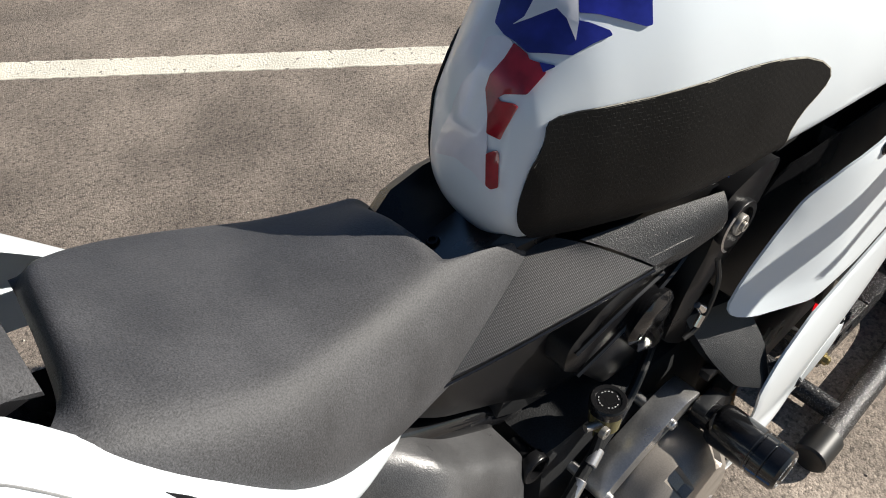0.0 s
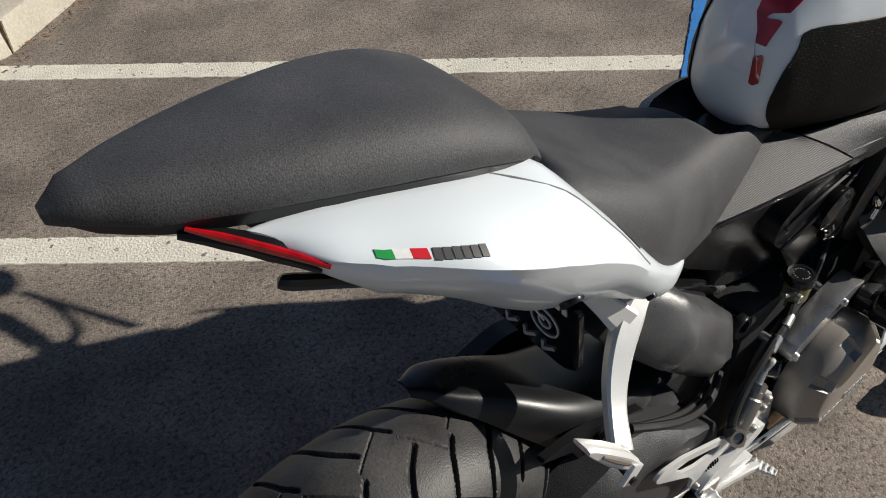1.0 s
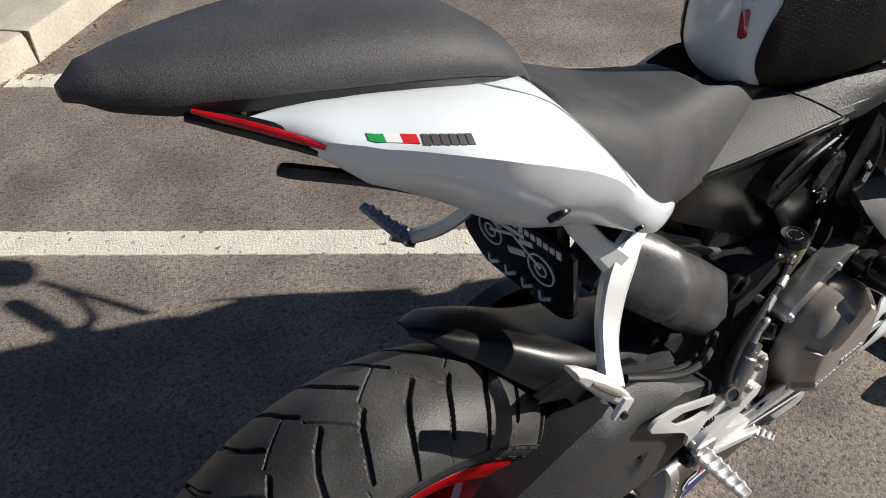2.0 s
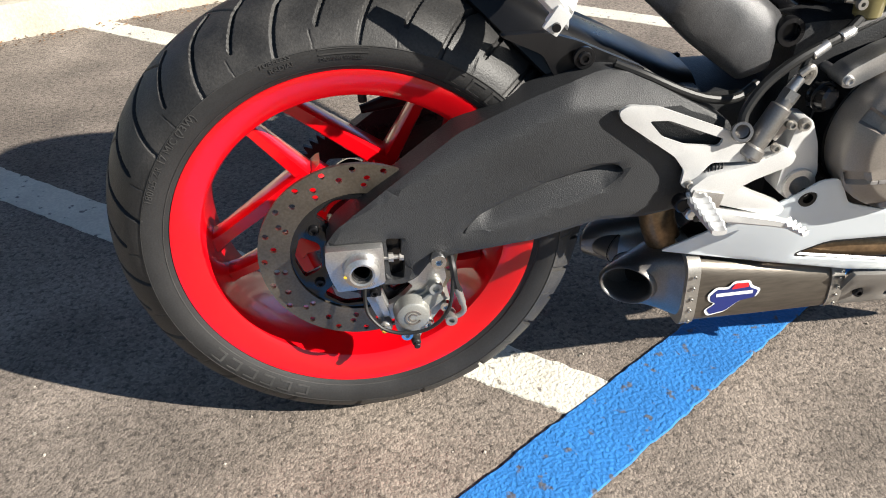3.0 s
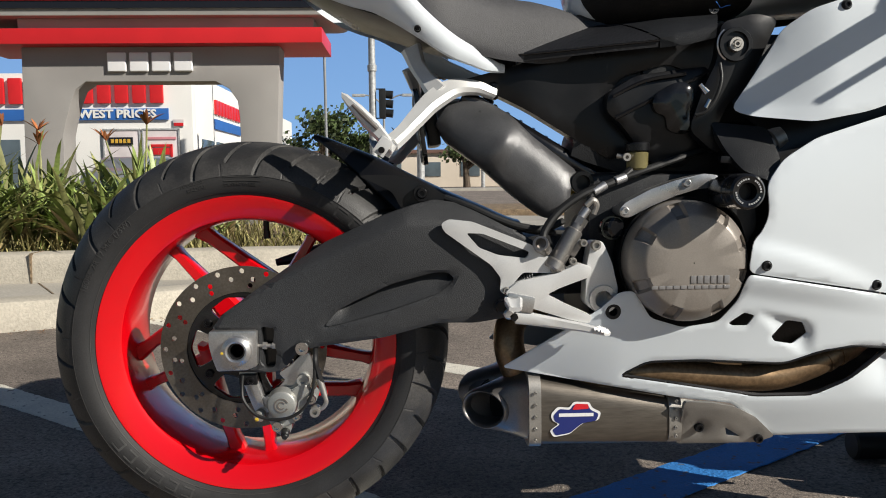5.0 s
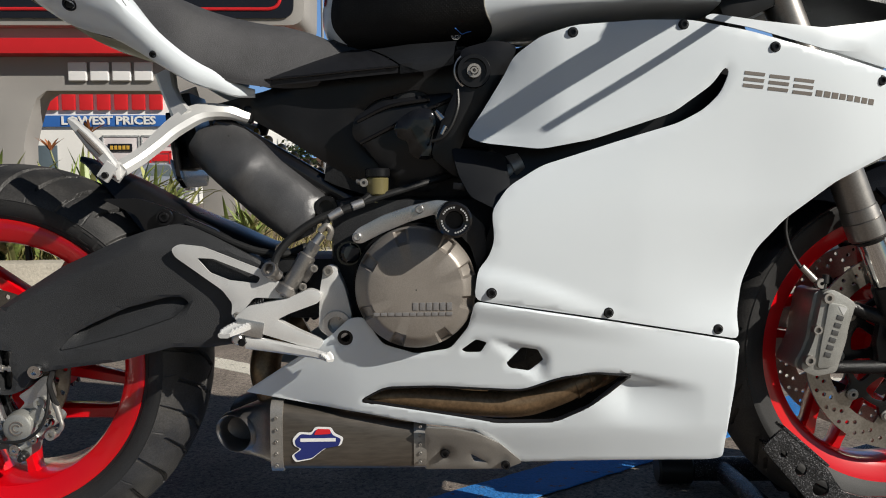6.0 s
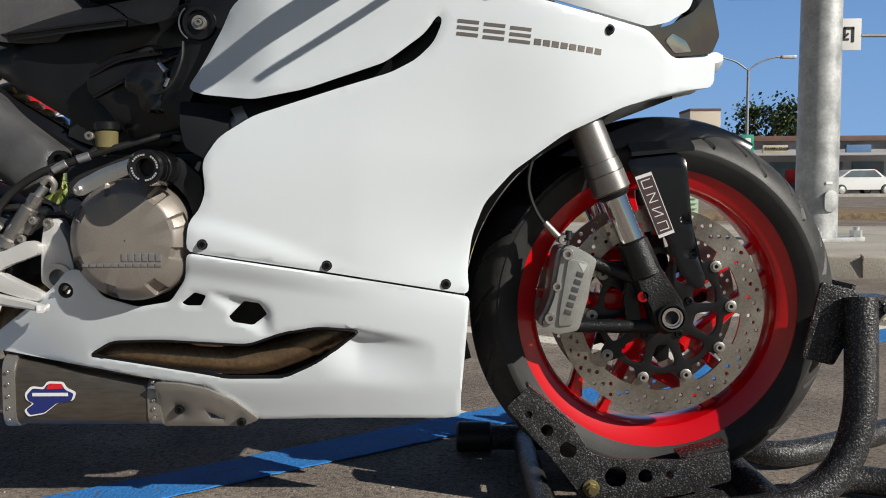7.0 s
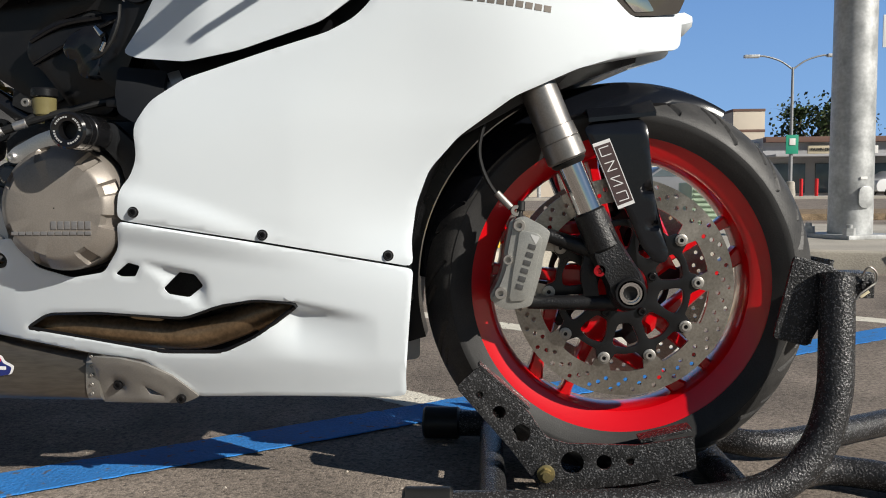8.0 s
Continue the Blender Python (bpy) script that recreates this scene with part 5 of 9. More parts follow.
part("banjo_bolt", join(ring((0.106, -0.120, 0.219), (0, -1, 0), 0.0078, 0.0038, 0.020, 20), rod((0.106, -0.12, 0.219), (0.106, -0.134, 0.219), 0.004, None, 8)), M_STEEL, swing)

# chain on the far side
chain = part("chain", tube([(0.0, 0.095, 0.372), (0.46, 0.095, 0.452)], 0.003, 6, 0), M_ENGINE, bike, "dark roller chain")
links_bm = []
for run, z0, z1 in (("top", 0.372, 0.452), ("low", 0.262, 0.352)):
    for i in range(30):
        t = i / 29
        x = 0.0 + 0.46 * t
        z = z0 + (z1 - z0) * t
        links_bm.append(box((0.0125, 0.009 if i % 2 else 0.016, 0.013), (x, 0.095, z), 0.003, pose(0, 0, 0, 0, -11, 0), 1))
for bm in links_bm:
    part("chain_link", bm, M_ENGINE, chain)
sp = [Vector((RW.x + (0.078 + 0.006 * math.cos(42 * a)) * math.cos(a), RW.z + (0.078 + 0.006 * math.cos(42 * a)) * math.sin(a))) for a in [2 * math.pi * i / 252 for i in range(252)]]
part("sprocket", plate(sp, 0.091, 0.099, [circle(RW.x, RW.z, 0.045, 30)]), M_ENGINE, rear)
part("chain_guard", tube([(0.02, 0.085, 0.415), (0.10, 0.09, 0.432), (0.20, 0.09, 0.452), (0.30, 0.085, 0.478)], [0.006, 0.015, 0.015, 0.008], 10), M_BLACK, swing)

# silencer
M_OUTLET = material("heat_darkened_steel", (0.27, 0.255, 0.245), 0.40, 0.8, spread=0.6, spread_scale=14.0, tint=(0.13, 0.118, 0.115), grain=0.1, grain_scale=500.0, rough_var=0.08)
M_THROAT = material("throat_black", (0.004, 0.004, 0.004), 0.9, grain=0.3)


def can_ring(x, zt, zb, y0, y1, r=0.018):
    pts = rounded([(y0 + 0.010, zb), (y0, zb + 0.018), (y0 + 0.003, zt - 0.014), (y0 + 0.020, zt), (y1 - 0.02, zt), (y1, zt - 0.02), (y1, zb)], r, 3)
    return [(x, p.x, p.y) for p in pts]


can = part("silencer", loft([can_ring(0.425, 0.259, 0.152, -0.124, 0.10), can_ring(0.53, 0.241, 0.150, -0.122, 0.10), can_ring(0.648, 0.2215, 0.148, -0.119, 0.10)]), M_TITAN, bike, "flat brushed titanium silencer under the belly")
for x0, x1, z in ((0.420, 0.438, 0.2605), (0.632, 0.651, 0.226)):
    part("strap", loft([can_ring(x, z + 0.0015, 0.149, -0.1262 + (x - 0.42) * 0.022, 0.101) for x in (x0, x1)]), M_STEEL, can, "riveted steel end strap")
    for k in range(5):
        part("rivet", bolt(((x0 + x1) / 2, -0.1265 + (x0 - 0.42) * 0.022, 0.164 + 0.018 * k * (1.0 if x0 < 0.5 else 0.75)), (0, -1, 0), 0.0026, 0.0016), M_STEEL, can)
for s in (-1, 1):
    away = Vector((-0.52, s * 0.86, 0.0))
    e1, cen = Vector((0.86, s * 0.52, 0.0)), Vector((0.356, -0.012 + s * 0.068, 0.200))
    root = []
    for i in range(40):
        a = 2 * math.pi * i / 40
        c, q = math.cos(a), math.sin(a)
        root.append(Vector((0.427, -0.012 + s * (0.056 + 0.056 * math.copysign(abs(c) ** 0.55, c)), 0.2055 + 0.053 * math.copysign(abs(q) ** 0.55, q))))
    loop = lambda r, off: [cen + away * off + e1 * (r * math.cos(2 * math.pi * i / 40)) + Vector((0, 0, 0.80 * r * math.sin(2 * math.pi * i / 40))) for i in range(40)]
    mouth = loop(0.0400, -0.006)
    mix = lambda t, swell: [p.lerp(m, t) + away * swell for p, m in zip(root, mouth)]
    rings = [root, mix(0.25, -0.001), mix(0.5, -0.003), mix(0.75, -0.003), mouth, loop(0.0378, -0.001), loop(0.0355, 0.001), loop(0.0325, -0.001), loop(0.0315, -0.008), loop(0.030, -0.050)]
    part("outlet", loft(rings), M_OUTLET, can, "heat-darkened steel exhaust outlet", 50)
    # thin near-black disc closes the bore
    part("outlet_throat", loft([loop(0.0312, -0.047), loop(0.0312, -0.0475)]), M_THROAT, can)
GUARD = [(0.649, 0.221), (0.690, 0.219), (0.725, 0.211), (0.760, 0.192), (0.796, 0.158), (0.772, 0.147), (0.648, 0.146)]
guard = part("silencer_guard", shell(rounded(GUARD, 0.005, 3), lambda x, z: side(x, z) - 0.012 + 0.006 * sstep(0.70, 0.78, x) + 0.004 * (1 - sstep(0.006, 0.016, math.hypot(x - 0.678, z - 0.175))), 0.010, [rounded([(0.717, 0.175), (0.744, 0.158), (0.722, 0.161)], 0.002, 2), circle(0.678, 0.175, 0.004, 12)], step=0.008), material("grey_cast_guard", (0.30, 0.285, 0.265), 0.42, 0.4, spread=0.1, spread_scale=12.0, grain=0.06, grain_scale=500.0), bike, "cast grey silencer guard")
for p in ((0.678, 0.175), (0.770, 0.155)):
    part("guard_bolt", bolt((p[0], side(*p) - 0.010, p[1]), (0, -1, 0), 0.007, 0.005), M_DARKBOLT, guard)
# maker's plate on the silencer: plain shape in its colours
can_face = lambda x, z: (x, -0.1245 + (x - 0.42) * 0.022, z)
M_LOGOW = material("logo_white", (0.78, 0.78, 0.78), 0.35, grain=0.04)
M_LOGOB = material("logo_blue", (0.02, 0.03, 0.16), 0.35, grain=0.04)
L0 = [(0.452, 0.203), (0.462, 0.214), (0.480, 0.212), (0.486, 0.221), (0.510, 0.220), (0.514, 0.211), (0.528, 0.204), (0.524, 0.192), (0.500, 0.188), (0.480, 0.172), (0.456, 0.168), (0.450, 0.178), (0.464, 0.188), (0.454, 0.193)]
part("maker_plate", skin(rounded(L0, 0.004, 3), can_face, (0, -1, 0), 0.0006, 0.0006, step=0.02), M_LOGOW, can, "maker's sticker in white, blue and red")
cx, cz = 0.489, 0.196
part("maker_plate", skin(rounded([(cx + (x - cx) * 0.90, cz + (z - cz) * 0.87 - 0.001) for x, z in L0], 0.003, 3), can_face, (0, -1, 0), 0.0011, 0.0005, step=0.02), M_LOGOB, can)
part("maker_plate", skin(rounded([(0.484, 0.209), (0.489, 0.218), (0.508, 0.217), (0.509, 0.210)], 0.002, 2), can_face, (0, -1, 0), 0.0016, 0.0005, step=0.02), M_FR, can)
part("maker_plate", skin([Vector(p) for p in ((0.464, 0.199), (0.516, 0.1985), (0.516, 0.2035), (0.464, 0.204))], can_face, (0, -1, 0), 0.0016, 0.0005, step=0.02), M_LOGOW, can)

# header pipe behind the belly slot, and dark liner
part("header_pipe", tube([(0.50, -0.075, 0.250), (0.56, -0.095, 0.257), (0.62, -0.104, 0.259), (0.70, -0.106, 0.252), (0.79, -0.106, 0.248), (0.845, -0.104, 0.262), (0.885, -0.098, 0.278), (0.93, -0.08, 0.292), (0.99, -0.05, 0.33)], 0.0215, 20, 6), M_PIPE, bike, "heat-tinted exhaust header pipe", 60)
part("pipe_collar", join(tube([(0.872, -0.101, 0.272), (0.882, -0.0985, 0.277)], 0.0232, 20, 0), tube([(0.893, -0.096, 0.2805), (0.900, -0.094, 0.283)], 0.0230, 20, 0)), M_PIPE, bike)
part("belly_liner", join(*[shell(rounded([(0.42, 0.255), (0.54, 0.36), (0.60, 0.335), (0.70, 0.345), (0.73, 0.40), (1.08, 0.345), (1.07, 0.165), (0.80, 0.165), (0.70, 0.235)], 0.01, 2), lambda x, z: side(x, z) * 0.48, 0.004, step=0.04)]), M_BLACK, bike)
part("slot_lip", tube([(p.x, side(p.x, p.y) + 0.004, p.y) for p in rounded(SLOT, 0.012, 3)], 0.0035, 6, 0, closed=True), M_BLACK, bike)
part("rear_header", tube([(0.44, -0.045, 0.20), (0.415, -0.050, 0.245), (0.40, -0.045, 0.29), (0.41, -0.03, 0.33), (0.46, -0.02, 0.36)], 0.024, 16, 6), M_PIPE, bike, "dark heat-tinted rear header pipe", 60)

# ---------------------------------------------------------------- rear sets
heel_y = lambda x, z: -0.152 - 0.03 * max(0, x - 0.30)
HEEL = [(0.291, 0.489), (0.302, 0.496), (0.336, 0.492), (0.420, 0.458), (0.460, 0.428), (0.457, 0.417), (0.407, 0.419), (0.391, 0.400), (0.384, 0.386), (0.374, 0.392), (0.376, 0.411), (0.362, 0.430), (0.296, 0.478)]
HH1 = [(0.327, 0.476), (0.350, 0.475), (0.417, 0.448), (0.412, 0.439), (0.372, 0.444), (0.345, 0.455)]
rs = part("heel_guard", shell(rounded(HEEL, 0.005, 3), heel_y, 0.006, [rounded(HH1, 0.004, 3)], step=0.02), M_CAST, bike, "silver heel guard plate")
for p in ((0.383, 0.394), (0.450, 0.423)):
    part("guard_bolt", bolt((p[0], heel_y(*p) - 0.001, p[1]), (0, -1, 0), 0.005, 0.004), M_STEEL, rs)
part("rearset_plate", join(plate(rounded([(0.380, 0.392), (0.400, 0.408), (0.455, 0.418), (0.486, 0.432), (0.504, 0.426), (0.500, 0.412), (0.458, 0.397), (0.440, 0.388), (0.470, 0.372), (0.505, 0.356), (0.500, 0.345), (0.470, 0.352), (0.420, 0.368), (0.392, 0.376)], 0.005, 3), -0.164, -0.144, (), 0.003)), M_CAST, bike, "cast silver rear-set bracket")
part("hanger", plate(rounded([(0.497, 0.372), (0.500, 0.430), (0.506, 0.462), (0.522, 0.462), (0.536, 0.430), (0.545, 0.392), (0.540, 0.362), (0.515, 0.357)], 0.006, 3), -0.150, -0.118, [circle(0.523, 0.378, 0.013, 24)], 0.003), M_CAST, bike, "cast silver hanger")
part("hanger_boss", join(ring((0.523, -0.118, 0.378), (0, -1, 0), 0.021, 0.0125, 0.036), rod((0.523, -0.115, 0.378), (0.523, -0.125, 0.378), 0.0128)), M_ALU, bike)
part("hanger_bolt", bolt((0.512, -0.150, 0.456), (0, -1, 0), 0.0075, 0.006), M_STEEL, bike)
part("lever_spring", tube([(0.398 + 0.024 * t, -0.150 + 0.006 * math.sin(40 * t), 0.402 + 0.012 * t + 0.006 * math.cos(40 * t)) for t in [i / 70 for i in range(71)]], 0.0012, 6, 0), M_DARKBOLT, bike)


def footpeg(p, d, up, length, w, name, mat, label, parent, teeth=6):
    """A folding peg with a toothed top."""
    d, up = Vector(d).normalized(), Vector(up).normalized()
    s = d.cross(up).normalized()
    up = s.cross(d)
    p = Vector(p)
    bms = []
    rings = []
    n = teeth * 6
    for i in range(n + 1):
        t = i / n
        ww = w * (1 - 0.35 * t ** 2)
        tooth = 0.0035 * max(0, math.cos(2 * math.pi * teeth * t)) * (t < 0.97)
        c = p + d * (length * t)
        rings.append([c + s * ww * sx + up * (ww * 0.42 * sz + (tooth if sz > 0 else 0)) for sx, sz in ((-1, -0.4), (-0.6, -1), (0.6, -1), (1, -0.4), (1, 0.7), (0.75, 1), (0.35, 0.55), (-0.35, 0.55), (-0.75, 1), (-1, 0.7))])
    return part(name, loft(rings), mat, parent, label)


footpeg((0.392, -0.160, 0.378), (-0.10, -1, 0.03), (0, 0, 1), 0.080, 0.0125, "rider_footpeg", M_CAST, "toothed silver rider footpeg", bike)
part("peg_mount", join(box((0.040, 0.018, 0.024), (0.402, -0.158, 0.377), 0.005, pose(0, 0, 0, 0, 12, 0)), rod((0.385, -0.150, 0.362), (0.385, -0.172, 0.362), 0.0075, None, 16, 0.002)), M_ALU, bike)
part("peg_pivot", join(rod((0.376, -0.150, 0.372), (0.376, -0.166, 0.372), 0.010, None, 18, 0.002), rod((0.392, -0.166, 0.358), (0.392, -0.172, 0.358), 0.006, None, 6)), M_DARKBOLT, bike)
lever = part("brake_lever", loft([[(x, y + a * 0.006, z + b * h) for a, b in ((-1, -0.6), (-0.6, -1), (0.6, -1), (1, -0.6), (1, 0.6), (0.6, 1), (-0.6, 1), (-1, 0.6))] for x, y, z, h in
      ((0.395, -0.158, 0.356, 0.009), (0.42, -0.160, 0.353, 0.009), (0.455, -0.164, 0.347, 0.0075), (0.490, -0.168, 0.341, 0.006), (0.512, -0.172, 0.336, 0.005))]), M_CAST, bike, "silver brake pedal")
footpeg((0.508, -0.168, 0.336), (0.35, -1, 0), (0, 0, 1), 0.030, 0.008, "pedal_tip", M_CAST, "toothed pedal tip", lever, 4)
# master cylinder
mc0, mc1 = Vector((0.455, -0.150, 0.432)), Vector((0.497, -0.142, 0.500))
mcd = (mc1 - mc0).normalized()
mcyl = part("master_cylinder", join(rod(mc0, mc0 + mcd * 0.055, 0.0125, None, 20, 0.002), rod(mc0 + mcd * 0.052, mc0 + mcd * 0.066, 0.0095, None, 18, 0.002), rod(mc0 + mcd * 0.062, mc0 + mcd * 0.074, 0.0105, None, 6), rod(mc0 - mcd * 0.012, mc0 + mcd * 0.004, 0.0165, 0.0155, 20, 0.003), box((0.028, 0.016, 0.014), mc0 + mcd * 0.03 + Vector((0.012, 0.002, -0.004)), 0.004, pose(0, 0, 0, 0, -58, 0))), M_FORKGREY, bike, "grey rear brake master cylinder")
for o in (0.010, 0.040):
    part("cylinder_bolt", bolt(mc0 + mcd * o + Vector((0.017, -0.010, -0.006)), (0, -1, 0), 0.0055, 0.005), M_STEEL, mcyl)
part("inlet_elbow", join(ring(mc0 + Vector((-0.021, -0.006, 0.024)) , (-0.3, -0.8, 0.4), 0.0115, 0.008, 0.012, 20), rod(mc0 + Vector((-0.014, 0, 0.016)), mc0 + Vector((-0.024, -0.010, 0.028)), 0.009)), M_FORKGREY, mcyl)
HOSES = (([(0.505, -0.135, 0.513), (0.512, -0.132, 0.530), (0.535, -0.128, 0.543), (0.560, -0.122, 0.552), (0.60, -0.115, 0.565), (0.65, -0.100, 0.580), (0.72, -0.07, 0.60)], 0.0052, "brake_line"),
         ([(0.436, -0.152, 0.460), (0.440, -0.147, 0.478), (0.462, -0.140, 0.505), (0.50, -0.134, 0.530), (0.55, -0.124, 0.548), (0.575, -0.115, 0.565)], 0.0060, "feed_hose"),
         ([(0.30, -0.100, 0.525), (0.335, -0.112, 0.512), (0.375, -0.118, 0.494), (0.41, -0.118, 0.482), (0.445, -0.112, 0.478), (0.475, -0.098, 0.488)], 0.0055, "brake_line"),
         ([(0.30, -0.094, 0.520), (0.34, -0.104, 0.506), (0.39, -0.108, 0.486), (0.43, -0.104, 0.474), (0.48, -0.09, 0.47)], 0.0045, "wire"))
for pts, r, name in HOSES:
    part(name, tube(pts, r, 10), M_RUBBER, bike)
for p, q in (((0.512, -0.1335, 0.531), (0.531, -0.1295, 0.5415)), ((0.545, -0.127, 0.5465), (0.562, -0.1225, 0.5525)), ((0.488, -0.141, 0.489), (0.503, -0.137, 0.508))):
    part("hose_ferrule", rod(p, q, 0.0066, None, 16, 0.001), M_ALU, bike)
part("hose_banjo", tube([(0.500, -0.140, 0.512), (0.510, -0.141, 0.520), (0.516, -0.138, 0.512), (0.512, -0.136, 0.500)], 0.0045, 10), M_STEEL, bike)
part("rear_switch", join(rod((0.535, -0.118, 0.478), (0.545, -0.142, 0.480), 0.016, 0.0145, 20, 0.003), ring((0.540, -0.128, 0.479), (0.1, -1, 0.05), 0.018, 0.014, 0.006)), M_GLOSSBLACK, bike)
# brake fluid reservoir
M_FLUID = material("yellowed_reservoir_plastic", (0.22, 0.19, 0.085), 0.25, spread=0.2, spread_scale=30.0, grain=0.05, transmission=0.25)
res = part("fluid_reservoir", join(rod((0.582, -0.110, 0.562), (0.582, -0.110, 0.590), 0.0155, 0.0165, 24, 0.003), rod((0.575, -0.112, 0.552), (0.576, -0.112, 0.566), 0.007)), M_FLUID, bike, "small yellowed brake fluid reservoir")
ribs = lathe([(0.0, 0.0), (0.0165, 0.0), (0.0182, 0.0015), (0.0182, 0.011), (0.0168, 0.013), (0.013, 0.0128), (0.0125, 0.0118), (0.0, 0.0118)], 40)
part("reservoir_cap", moved(ribs, Matrix.Translation((0.582, -0.110, 0.589)) @ pose(0, 0, 0, 90, 0, 0)), M_BLACK, res, "ribbed black cap")
part("cap_print", join(*[box((0.0016, 0.0009, 0.0006), (0.582 + 0.0095 * math.cos(a), -0.110 + 0.0095 * math.sin(a), 0.6012), 0, pose(0, 0, 0, 0, 0, math.degrees(a) + 90)) for a in [0.35 * i for i in range(18) if i % 5]]), M_BADGE, res)
part("reservoir_bolt", join(ring((0.563, -0.121, 0.581), (0, -1, 0), 0.0062, 0.0025, 0.006, 16), rod((0.570, -0.115, 0.581), (0.552, -0.110, 0.583), 0.004)), M_STEEL, res)

# ---------------------------------------------------------------- rear fender, plate, pillion brackets
def hug_point(x, u, w):
    """The rear hugger arches over the tyre, sweeps up to a tip and turns down into flanks."""
    c = curve_of((0.095, 0.15, 0.20, 0.25, 0.30, 0.36, 0.42), (0.628, 0.609, 0.588, 0.562, 0.538, 0.512, 0.487))
    flank = curve_of((0.095, 0.14, 0.17, 0.20, 0.24, 0.30, 0.42), (0.004, 0.018, 0.032, 0.046, 0.060, 0.056, 0.05))
    return c(x) - 0.10 * w * u * u - flank(x) * abs(u) ** 7


rows = []
wid = curve_of((0.095, 0.13, 0.18, 0.24, 0.30, 0.36, 0.42), (0.012, 0.040, 0.062, 0.080, 0.088, 0.088, 0.084))
for i in range(31):
    x = 0.095 + 0.325 * i / 30
    off = 0.042 * (1 - sstep(0.10, 0.27, x))
    us = [math.sin(math.pi / 2 * (2 * j / 28 - 1)) for j in range(29)]
    top = [(x, off + wid(x) * (0.9 * u + 0.1 * u ** 9), hug_point(x, u, wid(x))) for u in us]
    rows.append(top + [(a, off + (b - off) * 0.96, c - 0.004) for a, b, c in reversed(top)] + top[:1])
hug = quad_net(rows)
bmesh.ops.remove_doubles(hug, verts=hug.verts, dist=1e-5)
bmesh.ops.holes_fill(hug, edges=[e for e in hug.edges if e.is_boundary])
hugger = part("hugger", hug, M_BLACK, bike, "black rear hugger", 50)
HUGSIDE = [(0.170, 0.560), (0.225, 0.560), (0.262, 0.548), (0.300, 0.530), (0.345, 0.510), (0.330, 0.490), (0.262, 0.500), (0.236, 0.508), (0.222, 0.535)]
part("hugger_flank", shell(rounded(HUGSIDE, 0.008, 3), lambda x, z: -0.086, 0.012, step=0.03), M_BLACK, hugger)
part("hugger_bolt", join(ring((0.266, -0.090, 0.532), (0, -1, 0), 0.0125, 0.0085, 0.006), bolt((0.266, -0.094, 0.532), (0, -1, 0), 0.0080, 0.005)), M_DARKBOLT, hugger)

def strut(pts, size, thick, squeeze=1.0):
    """A cast arm with bevelled edges along a line of points; size: half heights, thick: half depths."""
    rings = []
    pts = [Vector(p) for p in pts]
    for k, p in enumerate(pts):
        d = (pts[min(len(pts) - 1, k + 1)] - pts[max(0, k - 1)]).normalized()
        out = Vector((-0.35, -0.85, 0.35))
        out = (out - d * out.dot(d)).normalized()
        n = d.cross(out)
        w, h = size[k], thick[k]
        rings.append([p + n * w * a + out * h * b for a, b in ((-1, -0.7), (-1, 0.35), (-0.58, 1.0), (0.80, 1.0), (1, 0.55), (1, -0.7), (0.7, -1), (-0.7, -1))])
    return loft(rings)


